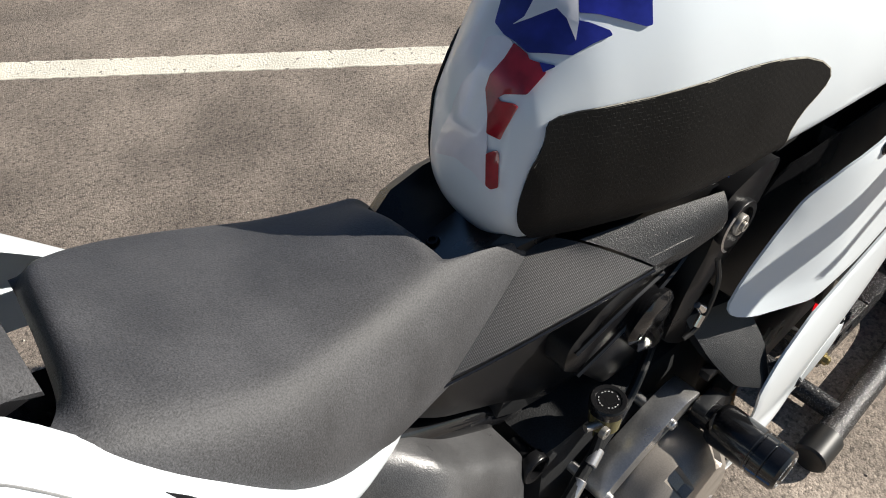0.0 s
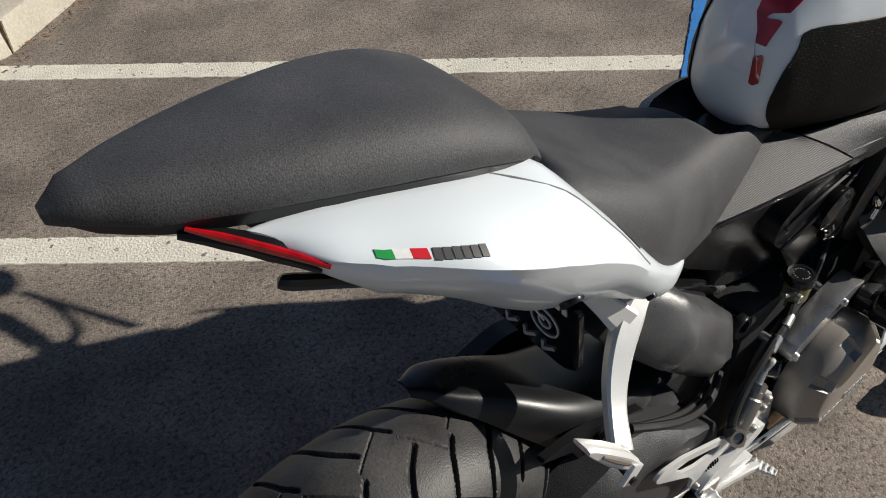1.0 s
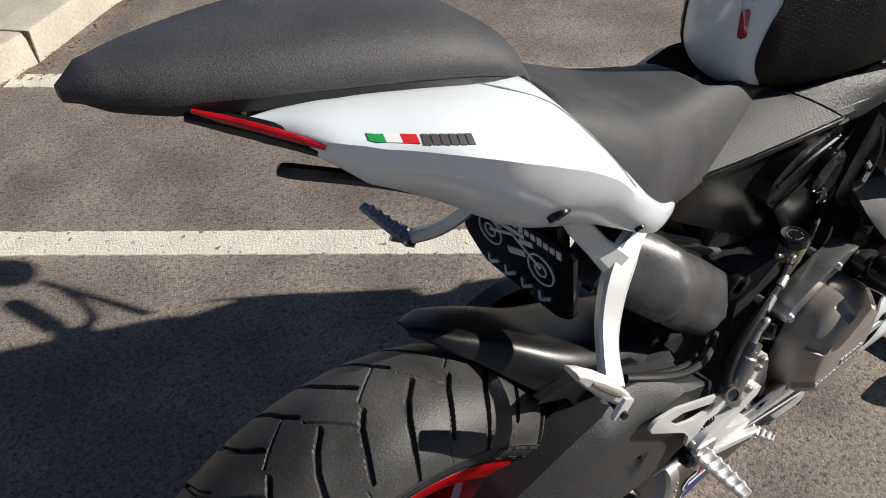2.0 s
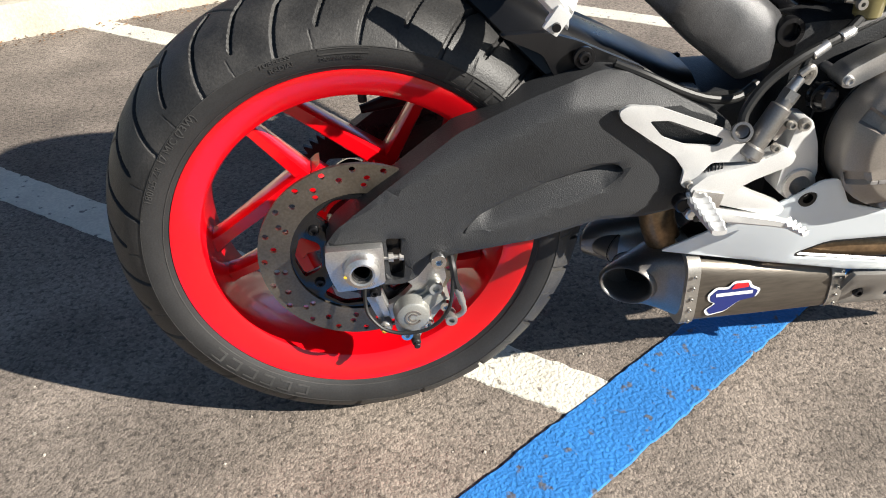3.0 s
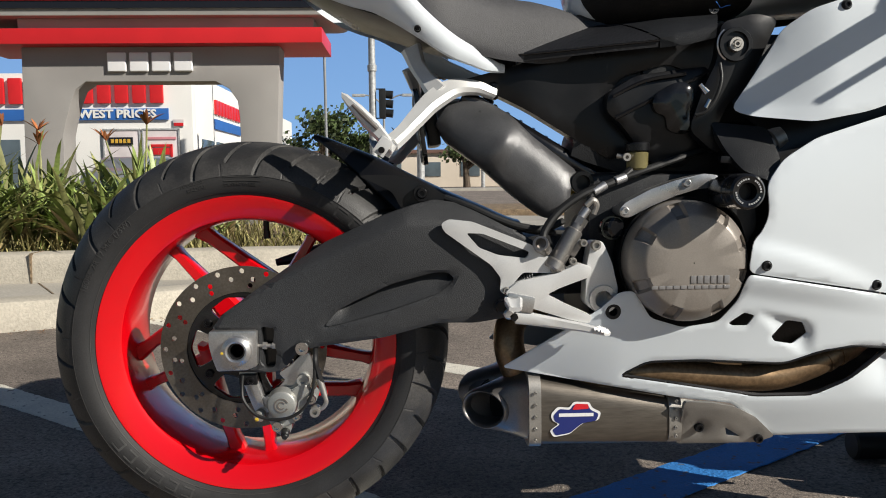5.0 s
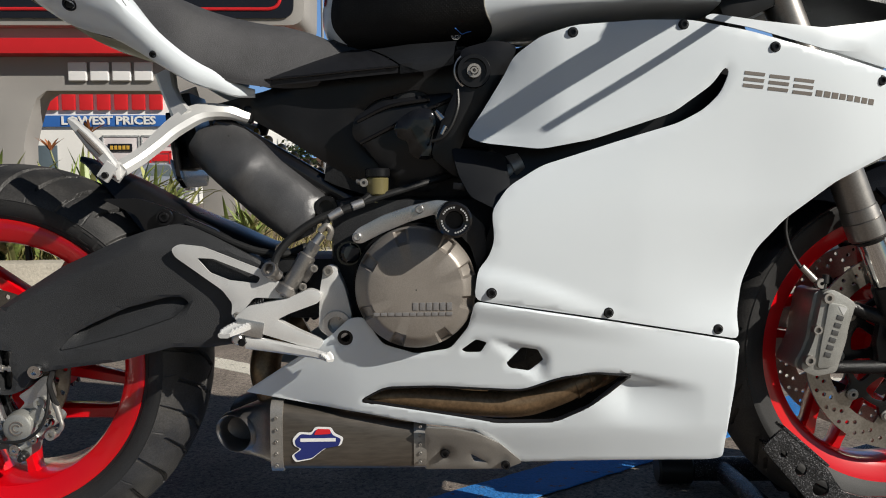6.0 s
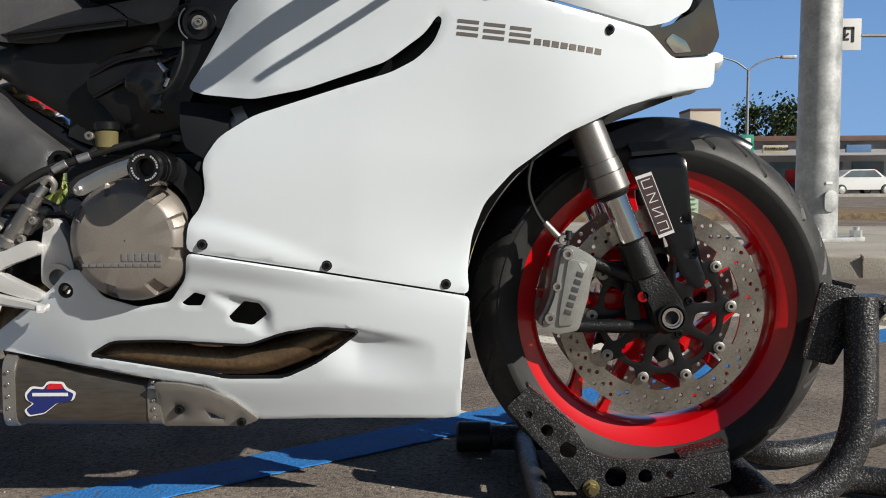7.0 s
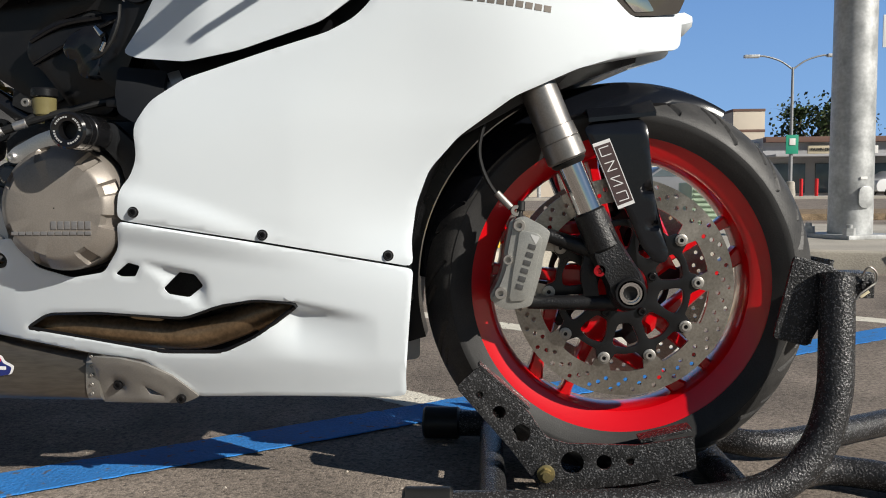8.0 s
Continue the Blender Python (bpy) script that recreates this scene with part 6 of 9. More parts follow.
for far in (False, True):
    turn = (lambda b: moved(mirror_y(b), Matrix.Translation((0, 0.058, -0.012)))) if far else (lambda b: b)
    arm = smooth_line([Vector(p) for p in ((0.380, -0.034, 0.682), (0.352, -0.048, 0.690), (0.316, -0.064, 0.688), (0.284, -0.078, 0.668), (0.258, -0.096, 0.640), (0.240, -0.116, 0.619), (0.222, -0.142, 0.602))], 4)
    k = len(arm)
    hs = curve_of((0, 0.2, 0.42, 0.6, 0.8, 1.0), (0.007, 0.0100, 0.0160, 0.0140, 0.0112, 0.0120))
    br = part("pillion_bracket", turn(strut(arm, [hs(i / (k - 1)) for i in range(k)], [0.0085] * k)), M_CAST, bike, "cast silver pillion footpeg bracket", 24)
    part("bracket_post", turn(strut([(0.292, -0.072, 0.680), (0.276, -0.056, 0.702), (0.263, -0.040, 0.724), (0.254, -0.030, 0.752)], [0.017, 0.0125, 0.0125, 0.016], [0.0065, 0.0065, 0.007, 0.008])), M_CAST, br, "", 24)
    part("bracket_cap", turn(rod((0.376, -0.028, 0.676), (0.384, -0.026, 0.700), 0.0105, 0.011, 16, 0.003)), M_BLACK, br)
    for o in (-0.010, 0.010):
        part("clevis_ear", turn(box((0.018, 0.006, 0.026), (0.216 + o * 0.4, -0.154 + o, 0.598), 0.002, pose(0, 0, 0, 0, 35, 0))), M_CAST, br)
    part("clevis_pin", turn(rod((0.210, -0.171, 0.593), (0.216, -0.138, 0.595), 0.0045, None, 12)), M_DARKBOLT, br)
    if not far:
        lug = loft([[(x, y + 0.010 * q, z + w * p) for p, q in ((-1, -0.6), (-0.6, -1), (0.6, -1), (1, -0.6), (1, 0.6), (0.6, 1), (-0.6, 1), (-1, 0.6))] for x, y, z, w in ((0.224, -0.155, 0.598, 0.011), (0.207, -0.153, 0.618, 0.0145), (0.184, -0.149, 0.641, 0.014), (0.164, -0.145, 0.662, 0.009), (0.156, -0.143, 0.670, 0.004))])
        part("pillion_footpeg", lug, M_CAST, br, "folded silver pillion footpeg")
        part("peg_slot", tube([(0.205, -0.1640, 0.622), (0.186, -0.1600, 0.641), (0.171, -0.1565, 0.656)], [0.0025, 0.0035, 0.002], 8), M_GREYPAD, br)
    else:
        footpeg((0.210, 0.200, 0.590), (-0.52, 0.92, 0.62), (0.4, -0.2, 0.9), 0.072, 0.0125, "pillion_footpeg", material("grey_blue_peg", (0.20, 0.24, 0.30), 0.45, 0.5, grain=0.1), "toothed pillion footpeg folded out", br)
# number plate holder: plain black plate with pale bars
pm = Matrix.Translation((0.266, 0.055, 0.640)) @ pose(0, 0, 0, 0, -8, 0)
plate_bm = moved(plate(rounded([(-0.095, -0.030), (-0.060, -0.062), (0.070, -0.066), (0.095, -0.050), (0.097, 0.052), (-0.095, 0.052)], 0.010, 4), -0.0035, 0.0035, (), 0.001), pm @ pose(0, 0, 0, 0, 0, -90))
np_ = part("number_plate", plate_bm, M_GLOSSBLACK, bike, "black plate with pale bars and a motif")
M_PLATE = material("plate_print", (0.60, 0.60, 0.60), 0.5, grain=0.08)
def plate_bar(a0, b0, a1, b1, w):
    d = Vector((a1 - a0, 0, b1 - b0))
    m = Matrix.Translation(((a0 + a1) / 2, -0.0045, (b0 + b1) / 2)) @ pose(0, 0, 0, 0, -math.degrees(math.atan2(d.z, d.x)), 0)
    return moved(box((d.length, 0.0012, w), (0, 0, 0)), pm @ pose(0, 0, 0, 0, 0, -90) @ m)
for k in range(16):
    part("plate_bar", plate_bar(-0.080 + 0.0102 * k, 0.040, -0.0732 + 0.0102 * k, 0.040, 0.008 if k % 3 else 0.011), M_PLATE, np_)
for k in range(4):
    part("plate_bar", plate_bar(-0.050 + 0.03 * k, -0.057, -0.032 + 0.03 * k, -0.043, 0.0045), M_PLATE, np_)
    part("plate_bar", plate_bar(-0.050 + 0.03 * k, -0.042, -0.050 + 0.03 * k, -0.058, 0.004), M_PLATE, np_)
mot = [moved(tube([(cx + r * math.cos(a), -0.0045, cz + r * math.sin(a)) for a in [2 * math.pi * i / 24 for i in range(24)]], 0.0013, 5, 0, closed=True), pm @ pose(0, 0, 0, 0, 0, -90)) for cx, cz, r in ((-0.042, 0.002, 0.020), (-0.042, 0.002, 0.009), (0.045, -0.004, 0.021), (0.045, -0.004, 0.009))]
mot += [plate_bar(*q) for q in ((-0.042, 0.004, 0.0, 0.022, 0.004), (0.0, 0.022, 0.045, -0.002, 0.004), (-0.03, 0.026, 0.02, 0.030, 0.006), (-0.06, 0.036, -0.02, 0.018, 0.003), (-0.01, -0.008, 0.02, 0.004, 0.009), (0.012, 0.020, 0.034, 0.026, 0.007))]
part("plate_motif", join(*mot), M_PLATE, np_)
part("plate_holder", box((0.02, 0.10, 0.12), (0.282, 0.045, 0.665), 0.006, pose(0, 0, 0, 0, -8, 0)), M_BLACK, bike)

# shock and its cover
SC = [(0.289, 0.638), (0.307, 0.664), (0.347, 0.676), (0.376, 0.666), (0.403, 0.646), (0.432, 0.616), (0.500, 0.562), (0.488, 0.540), (0.484, 0.506), (0.452, 0.491), (0.408, 0.523), (0.357, 0.569), (0.306, 0.609)]
def cover_y(x, z):
    d, t = seg_dist(x, z, (0.31, 0.655), (0.475, 0.515))
    y = -0.098 + 9 * max(0.0, d - 0.004) ** 2 - 0.006 * sstep(0.4, 1.0, t) + 0.045 * (1 - sstep(0.0, 0.45, t))
    return y - 0.006 * (1 - sstep(0.004, 0.014, abs(t - 0.42) * 0.2)) * (1 - sstep(0.0, 0.03, d - 0.01))
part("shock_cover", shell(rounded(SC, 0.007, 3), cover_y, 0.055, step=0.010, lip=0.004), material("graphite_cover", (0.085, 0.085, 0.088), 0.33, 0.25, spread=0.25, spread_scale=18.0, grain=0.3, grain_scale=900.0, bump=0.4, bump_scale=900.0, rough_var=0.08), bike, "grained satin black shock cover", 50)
coil = [(0.37 + 0.16 * t + 0.026 * math.cos(50 * t) * 0.6, 0.0 + 0.026 * math.sin(50 * t), 0.645 - 0.10 * t + 0.026 * math.cos(50 * t) * 0.8) for t in [i / 150 for i in range(151)]]
part("shock_spring", tube(coil, 0.0045, 7, 0), material("yellow_spring", (0.30, 0.19, 0.02), 0.4, grain=0.05), bike, "yellow shock spring")
part("shock_core", rod((0.36, 0.0, 0.651), (0.54, 0.0, 0.539), 0.021, None, 20, 0.003), M_GLOSSBLACK, bike)
part("shock_body", rod((0.33, -0.03, 0.678), (0.55, -0.03, 0.545), 0.016, None, 18, 0.003), M_GLOSSBLACK, bike)
part("cover_boss", join(ring((0.505, -0.085, 0.545), (0, -1, 0), 0.017, 0.011, 0.012), rod((0.505, -0.06, 0.545), (0.505, -0.088, 0.545), 0.0112)), M_BLACK, bike)

# ---------------------------------------------------------------- the motorcycle: frame, engine, clutch cover
SUB = [(0.319, 0.702), (0.414, 0.724), (0.476, 0.744), (0.560, 0.764), (0.64, 0.772), (0.72, 0.778), (0.775, 0.775), (0.770, 0.72), (0.745, 0.69), (0.69, 0.70), (0.640, 0.722), (0.575, 0.705), (0.543, 0.672), (0.560, 0.632), (0.592, 0.596), (0.556, 0.578), (0.499, 0.613), (0.431, 0.655), (0.386, 0.680)]
sub_y = lambda x, z: -0.030 - 0.022 * sstep(0.36, 0.44, x) - 0.020 * sstep(0.46, 0.66, x) - 0.030 * sstep(0.66, 0.74, x)
frame_part = part("frame_cover", shell(rounded(SUB, 0.010, 3), sub_y, 0.035, step=0.014, lip=0.003), M_BLACK, bike, "satin black frame cover", 46)
M_MESH = material("dotted_black_plastic", (0.013, 0.0135, 0.016), 0.45, spread=0.1, spread_scale=20.0, grain=0.2, grain_scale=600.0)
nodes, links = M_MESH.node_tree.nodes, M_MESH.node_tree.links
vor = nodes.new("ShaderNodeTexVoronoi")
vor.inputs["Scale"].default_value = 620.0
vor.inputs["Randomness"].default_value = 0.0
links.new(nodes["Texture Coordinate"].outputs["Object"], vor.inputs["Vector"])
vb = nodes.new("ShaderNodeBump")
vb.inputs["Strength"].default_value, vb.inputs["Distance"].default_value = 0.7, 0.0006
vb.invert = True
links.new(vor.outputs["Distance"], vb.inputs["Height"])
links.new(vb.outputs[0], nodes["Principled BSDF"].inputs["Normal"])


def slab(a, b, thick, n=10, m=6, bow=0.0):
    """A plate ruled between two polylines, a outer and b inner, thickened downwards."""
    def along_line(pts, t):
        pts = [Vector(p) for p in pts]
        t *= len(pts) - 1
        i = min(int(t), len(pts) - 2)
        return pts[i].lerp(pts[i + 1], t - i)
    top, low = [], []
    for i in range(n + 1):
        p, q = along_line(a, i / n), along_line(b, i / n)
        row = [p.lerp(q, j / m) + Vector((0, -0.5, 0.8)) * bow * math.sin(math.pi * j / m) for j in range(m + 1)]
        ends = [row[0] + Vector((0, 0.002, -thick))] + row + [row[-1] + Vector((0, 0.002, -thick))]
        top.append(ends)
    bm = quad_net(top)
    bmesh.ops.holes_fill(bm, edges=[e for e in bm.edges if e.is_boundary])
    bmesh.ops.recalc_face_normals(bm, faces=bm.faces)
    return bm


part("knee_panel", slab([(0.405, -0.066, 0.738), (0.470, -0.080, 0.742), (0.545, -0.094, 0.748), (0.614, -0.105, 0.753)], [(0.46, -0.040, 0.765), (0.52, -0.038, 0.782), (0.553, -0.045, 0.785), (0.566, -0.060, 0.782)], 0.012, bow=0.002), M_MESH, frame_part, "dotted black knee panel", 40)
part("knee_panel_top", slab([(0.6165, -0.1055, 0.7535), (0.655, -0.112, 0.757), (0.695, -0.118, 0.766)], [(0.569, -0.0605, 0.7825), (0.63, -0.082, 0.786), (0.700, -0.105, 0.787)], 0.014, bow=0.003), M_TEXBLACK, frame_part, "", 40)
part("knee_edge", tube([(0.400, -0.067, 0.735), (0.470, -0.081, 0.739), (0.545, -0.095, 0.745), (0.615, -0.106, 0.750)], 0.0016, 6), M_GLOSSBLACK, frame_part)
# frame spar that runs up along the tank to the fairing
spar = [(0.55, -0.070, 0.772), (0.62, -0.098, 0.774), (0.70, -0.118, 0.775), (0.76, -0.132, 0.785), (0.82, -0.142, 0.807), (0.90, -0.146, 0.825), (0.98, -0.142, 0.832), (1.05, -0.13, 0.83)]
for s in (-1, 1):
    part("tank_trim", tube([(x, -s * y * -1 if s < 0 else -y, z) for x, y, z in spar], [0.006, 0.010, 0.012, 0.013, 0.012, 0.011, 0.010, 0.008], 12), M_BLACK, bike, "black trim under the tank", 60)
# upright frame end with its big bolt
END = [(0.705, 0.775), (0.755, 0.788), (0.790, 0.78), (0.770, 0.735), (0.748, 0.690), (0.715, 0.655), (0.700, 0.62), (0.74, 0.60), (0.70, 0.585), (0.66, 0.62), (0.68, 0.68), (0.70, 0.72)]
part("frame_end", shell(rounded(END, 0.012, 3), lambda x, z: -0.112, 0.05, step=0.02, lip=0.004), M_BLACK, bike)
fb = Vector((0.724, -0.112, 0.742))
part("frame_boss", join(ring(fb + Vector((0, 0.006, 0)), (0, -1, 0), 0.0245, 0.0185, 0.012, 36), rod(fb + Vector((0, 0.004, 0)), fb + Vector((0, -0.001, 0)), 0.0187)), M_BLACK, bike)
part("frame_bolt", join(ring(fb, (0, -1, 0), 0.0105, 0.0065, 0.008, 24), rod(fb, fb + Vector((0, -0.004, 0)), 0.0066, None, 6), ring(fb + Vector((0, -0.008, 0)), (0, -1, 0), 0.0050, 0.0028, 0.003, 18)), M_STEEL, bike, "polished frame bolt")
part("boss_edge", lathe([(0.0255, -0.1205), (0.0275, -0.1195), (0.0255, -0.1185)], 30, arc=(0.36, 0.66), centre=(0.722, 0, 0.742), closed=True), M_ALU, bike)

eng = part("engine", box((0.30, 0.20, 0.26), (0.66, 0, 0.43), 0.03), M_ENGINE, bike, "black engine castings", 40)
for size, at, tilt in (((0.24, 0.11, 0.18), (0.63, 0, 0.63), 18), ((0.26, 0.15, 0.18), (0.86, 0, 0.50), 0), ((0.40, 0.13, 0.14), (0.80, 0, 0.70), 0), ((0.28, 0.14, 0.16), (0.80, 0, 0.34), 0), ((0.16, 0.13, 0.10), (0.50, 0, 0.42), 0)):
    part("engine_casting", box(size, at, 0.03, pose(0, 0, 0, 0, tilt, 0)), M_ENGINE, eng, "", 40)
HEAD = [(0.543, 0.650), (0.546, 0.678), (0.588, 0.703), (0.678, 0.714), (0.704, 0.716), (0.698, 0.690), (0.690, 0.650), (0.692, 0.60), (0.66, 0.565), (0.611, 0.572), (0.565, 0.632)]
part("head_cover", shell(rounded(HEAD, 0.010, 3), lambda x, z: -0.086 - 0.008 * (1 - sstep(0, 0.06, math.hypot(x - 0.64, z - 0.64))), 0.03, step=0.012, lip=0.004), M_BLACK, eng, "black cylinder head cover", 46)
CAM = [(0.608, 0.664), (0.622, 0.680), (0.644, 0.690), (0.664, 0.686), (0.671, 0.666), (0.666, 0.646), (0.671, 0.626), (0.655, 0.615), (0.632, 0.621), (0.626, 0.640), (0.612, 0.648)]
part("cam_cover", shell(smooth_line([Vector(p) for p in CAM], 4, True), lambda x, z: -0.106, 0.018, step=0.010, lip=0.005), M_GLOSSBLACK, eng)
part("head_rib", join(tube([(0.556, -0.088, 0.640), (0.60, -0.092, 0.662), (0.66, -0.093, 0.690), (0.70, -0.090, 0.708)], 0.003, 6), tube([(0.552, -0.086, 0.672), (0.60, -0.090, 0.694), (0.66, -0.090, 0.704)], 0.003, 6)), M_BLACK, eng)
part("clutch_cable", tube([(0.700, -0.118, 0.715), (0.700, -0.125, 0.690), (0.690, -0.128, 0.662), (0.676, -0.128, 0.645), (0.662, -0.126, 0.640)], 0.0026, 8), M_RUBBER, bike)
part("cable_end", join(rod((0.678, -0.127, 0.672), (0.668, -0.127, 0.684), 0.005, 0.003), rod((0.676, -0.128, 0.650), (0.682, -0.128, 0.662), 0.0035)), M_CHROME, bike)
# grey ducts ahead of the head
part("intake_duct", shell(rounded([(0.690, 0.632), (0.768, 0.622), (0.772, 0.575), (0.755, 0.540), (0.715, 0.560), (0.70, 0.59)], 0.008, 3), lambda x, z: -0.143 + 0.80 * (z - 0.604) - 0.12 * (x - 0.77), 0.02, step=0.02, lip=0.003), M_TEXBLACK, bike, "dark grey plastic duct")
part("hose_elbow", join(rod((0.765, -0.120, 0.590), (0.800, -0.11, 0.610), 0.017, 0.020, 20, 0.003), rod((0.775, -0.118, 0.600), (0.79, -0.115, 0.607), 0.0215)), M_STEEL, bike)
part("radiator", box((0.03, 0.24, 0.30), (1.05, 0, 0.52), 0.006, pose(0, 0, 0, 0, -14, 0)), M_ENGINE, bike)
inner = [(0.70, 0.42), (1.09, 0.36), (1.10, 0.44), (1.16, 0.52), (1.33, 0.61), (1.33, 0.72), (1.05, 0.78), (0.80, 0.77), (0.72, 0.66), (0.78, 0.60), (0.74, 0.50)]
for s in (-1, 1):
    bm = shell(rounded(inner, 0.02, 2), lambda x, z: side(x, z) * 0.74, 0.004, step=0.05)
    part("inner_panel", bm if s < 0 else mirror_y(bm), M_BLACK, bike)
# clutch cover: wide drum with a scalloped face
cc = Vector((0.6375, 0, 0.433))
def clutch_profile():
    bm = bmesh.new()
    n = 144
    prof = [(0.086, -0.100, 0), (0.086, -0.168, 0), (0.0845, -0.176, 0), (0.0815, -0.181, 1), (0.0765, -0.187, 1), (0.0705, -0.194, 1), (0.0675, -0.1965, 1), (0.064, -0.198, 0), (0.03, -0.1985, 0), (0.001, -0.1985, 0)]
    rings = []
    for i in range(n):
        a = 2 * math.pi * i / n
        row = []
        for r, y, k in prof:
            notch = 0.0
            if k:
                for c in (55, 105, 150, 205, 250, 300, 345, 20):
                    d = abs((math.degrees(a) - c + 180) % 360 - 180)
                    notch = max(notch, 1 - sstep(4.5, 7.5, d))
            row.append(bm.verts.new((cc.x + r * math.cos(a), y + (0.009 * notch if k else 0), cc.z + r * math.sin(a))))
        rings.append(row)
    for i in range(n):
        p, q = rings[i], rings[(i + 1) % n]
        for j in range(len(prof) - 1):
            bm.faces.new((p[j], p[j + 1], q[j + 1], q[j]))
    return bm
clutch = part("clutch_cover", clutch_profile(), M_CLUTCH, bike, "bronze-grey round clutch cover", 28)
part("cover_gasket", lathe([(0.0865, -0.14), (0.0905, -0.141), (0.0905, -0.11), (0.0865, -0.11)], 96, centre=cc, closed=True), M_BLACK, bike)
# lettering on the cover as plain raised bars
def bars(x0, x1, z0, z1, n, y, parent, mat, name="brand_bar", gap=0.22):
    w = (x1 - x0) / n
    for k in range(n):
        part(name, box((w * (1 - gap), 0.0014, z1 - z0), (x0 + w * (k + 0.5), y, (z0 + z1) / 2), 0.0003), mat, parent)
M_CLBAR = material("raised_letter_metal", (0.34, 0.33, 0.33), 0.35, 0.6, grain=0.08)
bars(0.632, 0.688, 0.405, 0.4155, 6, -0.1990, clutch, M_CLBAR)
bars(0.578, 0.688, 0.3975, 0.4020, 11, -0.1990, clutch, M_CLBAR, gap=0.15)
# bright engine guard arm and crash bung
ARM = [(0.546, 0.506), (0.555, 0.516), (0.590, 0.534), (0.628, 0.547), (0.668, 0.556), (0.690, 0.553), (0.688, 0.536), (0.660, 0.534), (0.626, 0.524), (0.592, 0.510), (0.560, 0.494), (0.548, 0.496)]
arm = part("guard_arm", plate(rounded(ARM, 0.005, 3), -0.148, -0.118, [circle(0.643, 0.5425, 0.0035, 12)], 0.002), M_ALU, bike, "polished aluminium guard arm")
for p in ((0.554, 0.504), (0.643, 0.5425)):
    part("arm_bolt", join(rod((p[0], -0.09, p[1]), (p[0], -0.150, p[1]), 0.0062, None, 18, 0.001), bolt((p[0], -0.150, p[1]), (0, -1, 0), 0.0058, 0.003)), M_ALU, arm)
sl = Vector((0.688, 0, 0.531))
bung = part("crash_bung", lathe([(0.0105, -0.246), (0.012, -0.2505), (0.0205, -0.2525), (0.0235, -0.2495), (0.0240, -0.236), (0.0232, -0.235), (0.0240, -0.234), (0.0240, -0.223), (0.0230, -0.222), (0.0230, -0.220), (0.0240, -0.219), (0.0240, -0.180), (0.0215, -0.174), (0.0160, -0.170), (0.0150, -0.150), (0.0105, -0.150)], 40, centre=sl, closed=True), M_GLOSSBLACK, bike, "turned black crash bung")
part("bung_core", join(rod(sl + Vector((0, -0.15, 0)), sl + Vector((0, -0.236, 0)), 0.0107)), M_DARKBOLT, bung)
part("bung_print", join(*[box((0.0022, 0.0006, 0.0022), (sl.x + 0.0165 * math.cos(a), -0.2528, sl.z + 0.0165 * math.sin(a)), 0, pose(0, 0, 0, 0, -math.degrees(a), 0)) for a in [0.2 * i for i in range(31) if i % 8 not in (6, 7)]]), M_BADGE, bung)
part("bung_bracket", plate(rounded([(0.675, 0.548), (0.705, 0.548), (0.735, 0.520), (0.738, 0.480), (0.725, 0.455), (0.715, 0.49), (0.695, 0.512), (0.675, 0.515)], 0.006, 3), -0.165, -0.15, (), 0.002), M_TEXBLACK, bike)
part("cable_clip", box((0.018, 0.012, 0.010), (0.700, -0.145, 0.575), 0.002, pose(0, 0, 0, 0, 5, 0)), M_DARKBOLT, bike)

# fairing screws
for x, z in ((0.742, 0.427), (0.910, 0.395), (1.077, 0.365), (0.858, 0.787), (1.010, 0.796), (1.138, 0.765), (1.309, 0.723)):
    y = side(x, z)
    part("fairing_screw", join(bolt((x, y - 0.0005, z), (0, -1, 0), 0.0058, 0.004)), M_DARKBOLT, bike)
    part("screw_washer", ring((x, y + 0.001, z), (0, -1, 0), 0.0074, 0.0050, 0.0022, 20), M_BLACK, bike)
part("belly_bush", ring((0.536, side(0.536, 0.361) + 0.010, 0.361), (0, -1, 0), 0.0115, 0.0065, 0.008, 24), M_BLACK, bike)
# model lettering on the fairing as plain bars
fair = lambda x, z: (x, side(x, z), z)
def fair_bar(x0, x1, z0, z1, slope):
    pts = [Vector((x0, z0)), Vector((x1, z0 + slope * (x1 - x0))), Vector((x1 + 0.001, z1 + slope * (x1 - x0))), Vector((x0 + 0.001, z1))]
    part("model_bar", skin(pts, fair, (0, -1, 0), 0.0006, 0.0005, step=0), M_GREYPAD, bike, "grey lettering bar")
for k in range(3):
    for lift in (0.0, 0.0085, 0.017):
        fair_bar(1.093 + 0.036 * k + lift * 0.1, 1.122 + 0.036 * k + lift * 0.1, 0.7105 - 0.0045 * k + lift, 0.7150 - 0.0045 * k + lift, -0.10)
for k in range(8):
    fair_bar(1.200 + 0.0125 * k, 1.2095 + 0.0125 * k, 0.6985 - 0.0014 * k, 0.7065 - 0.0014 * k, -0.10)

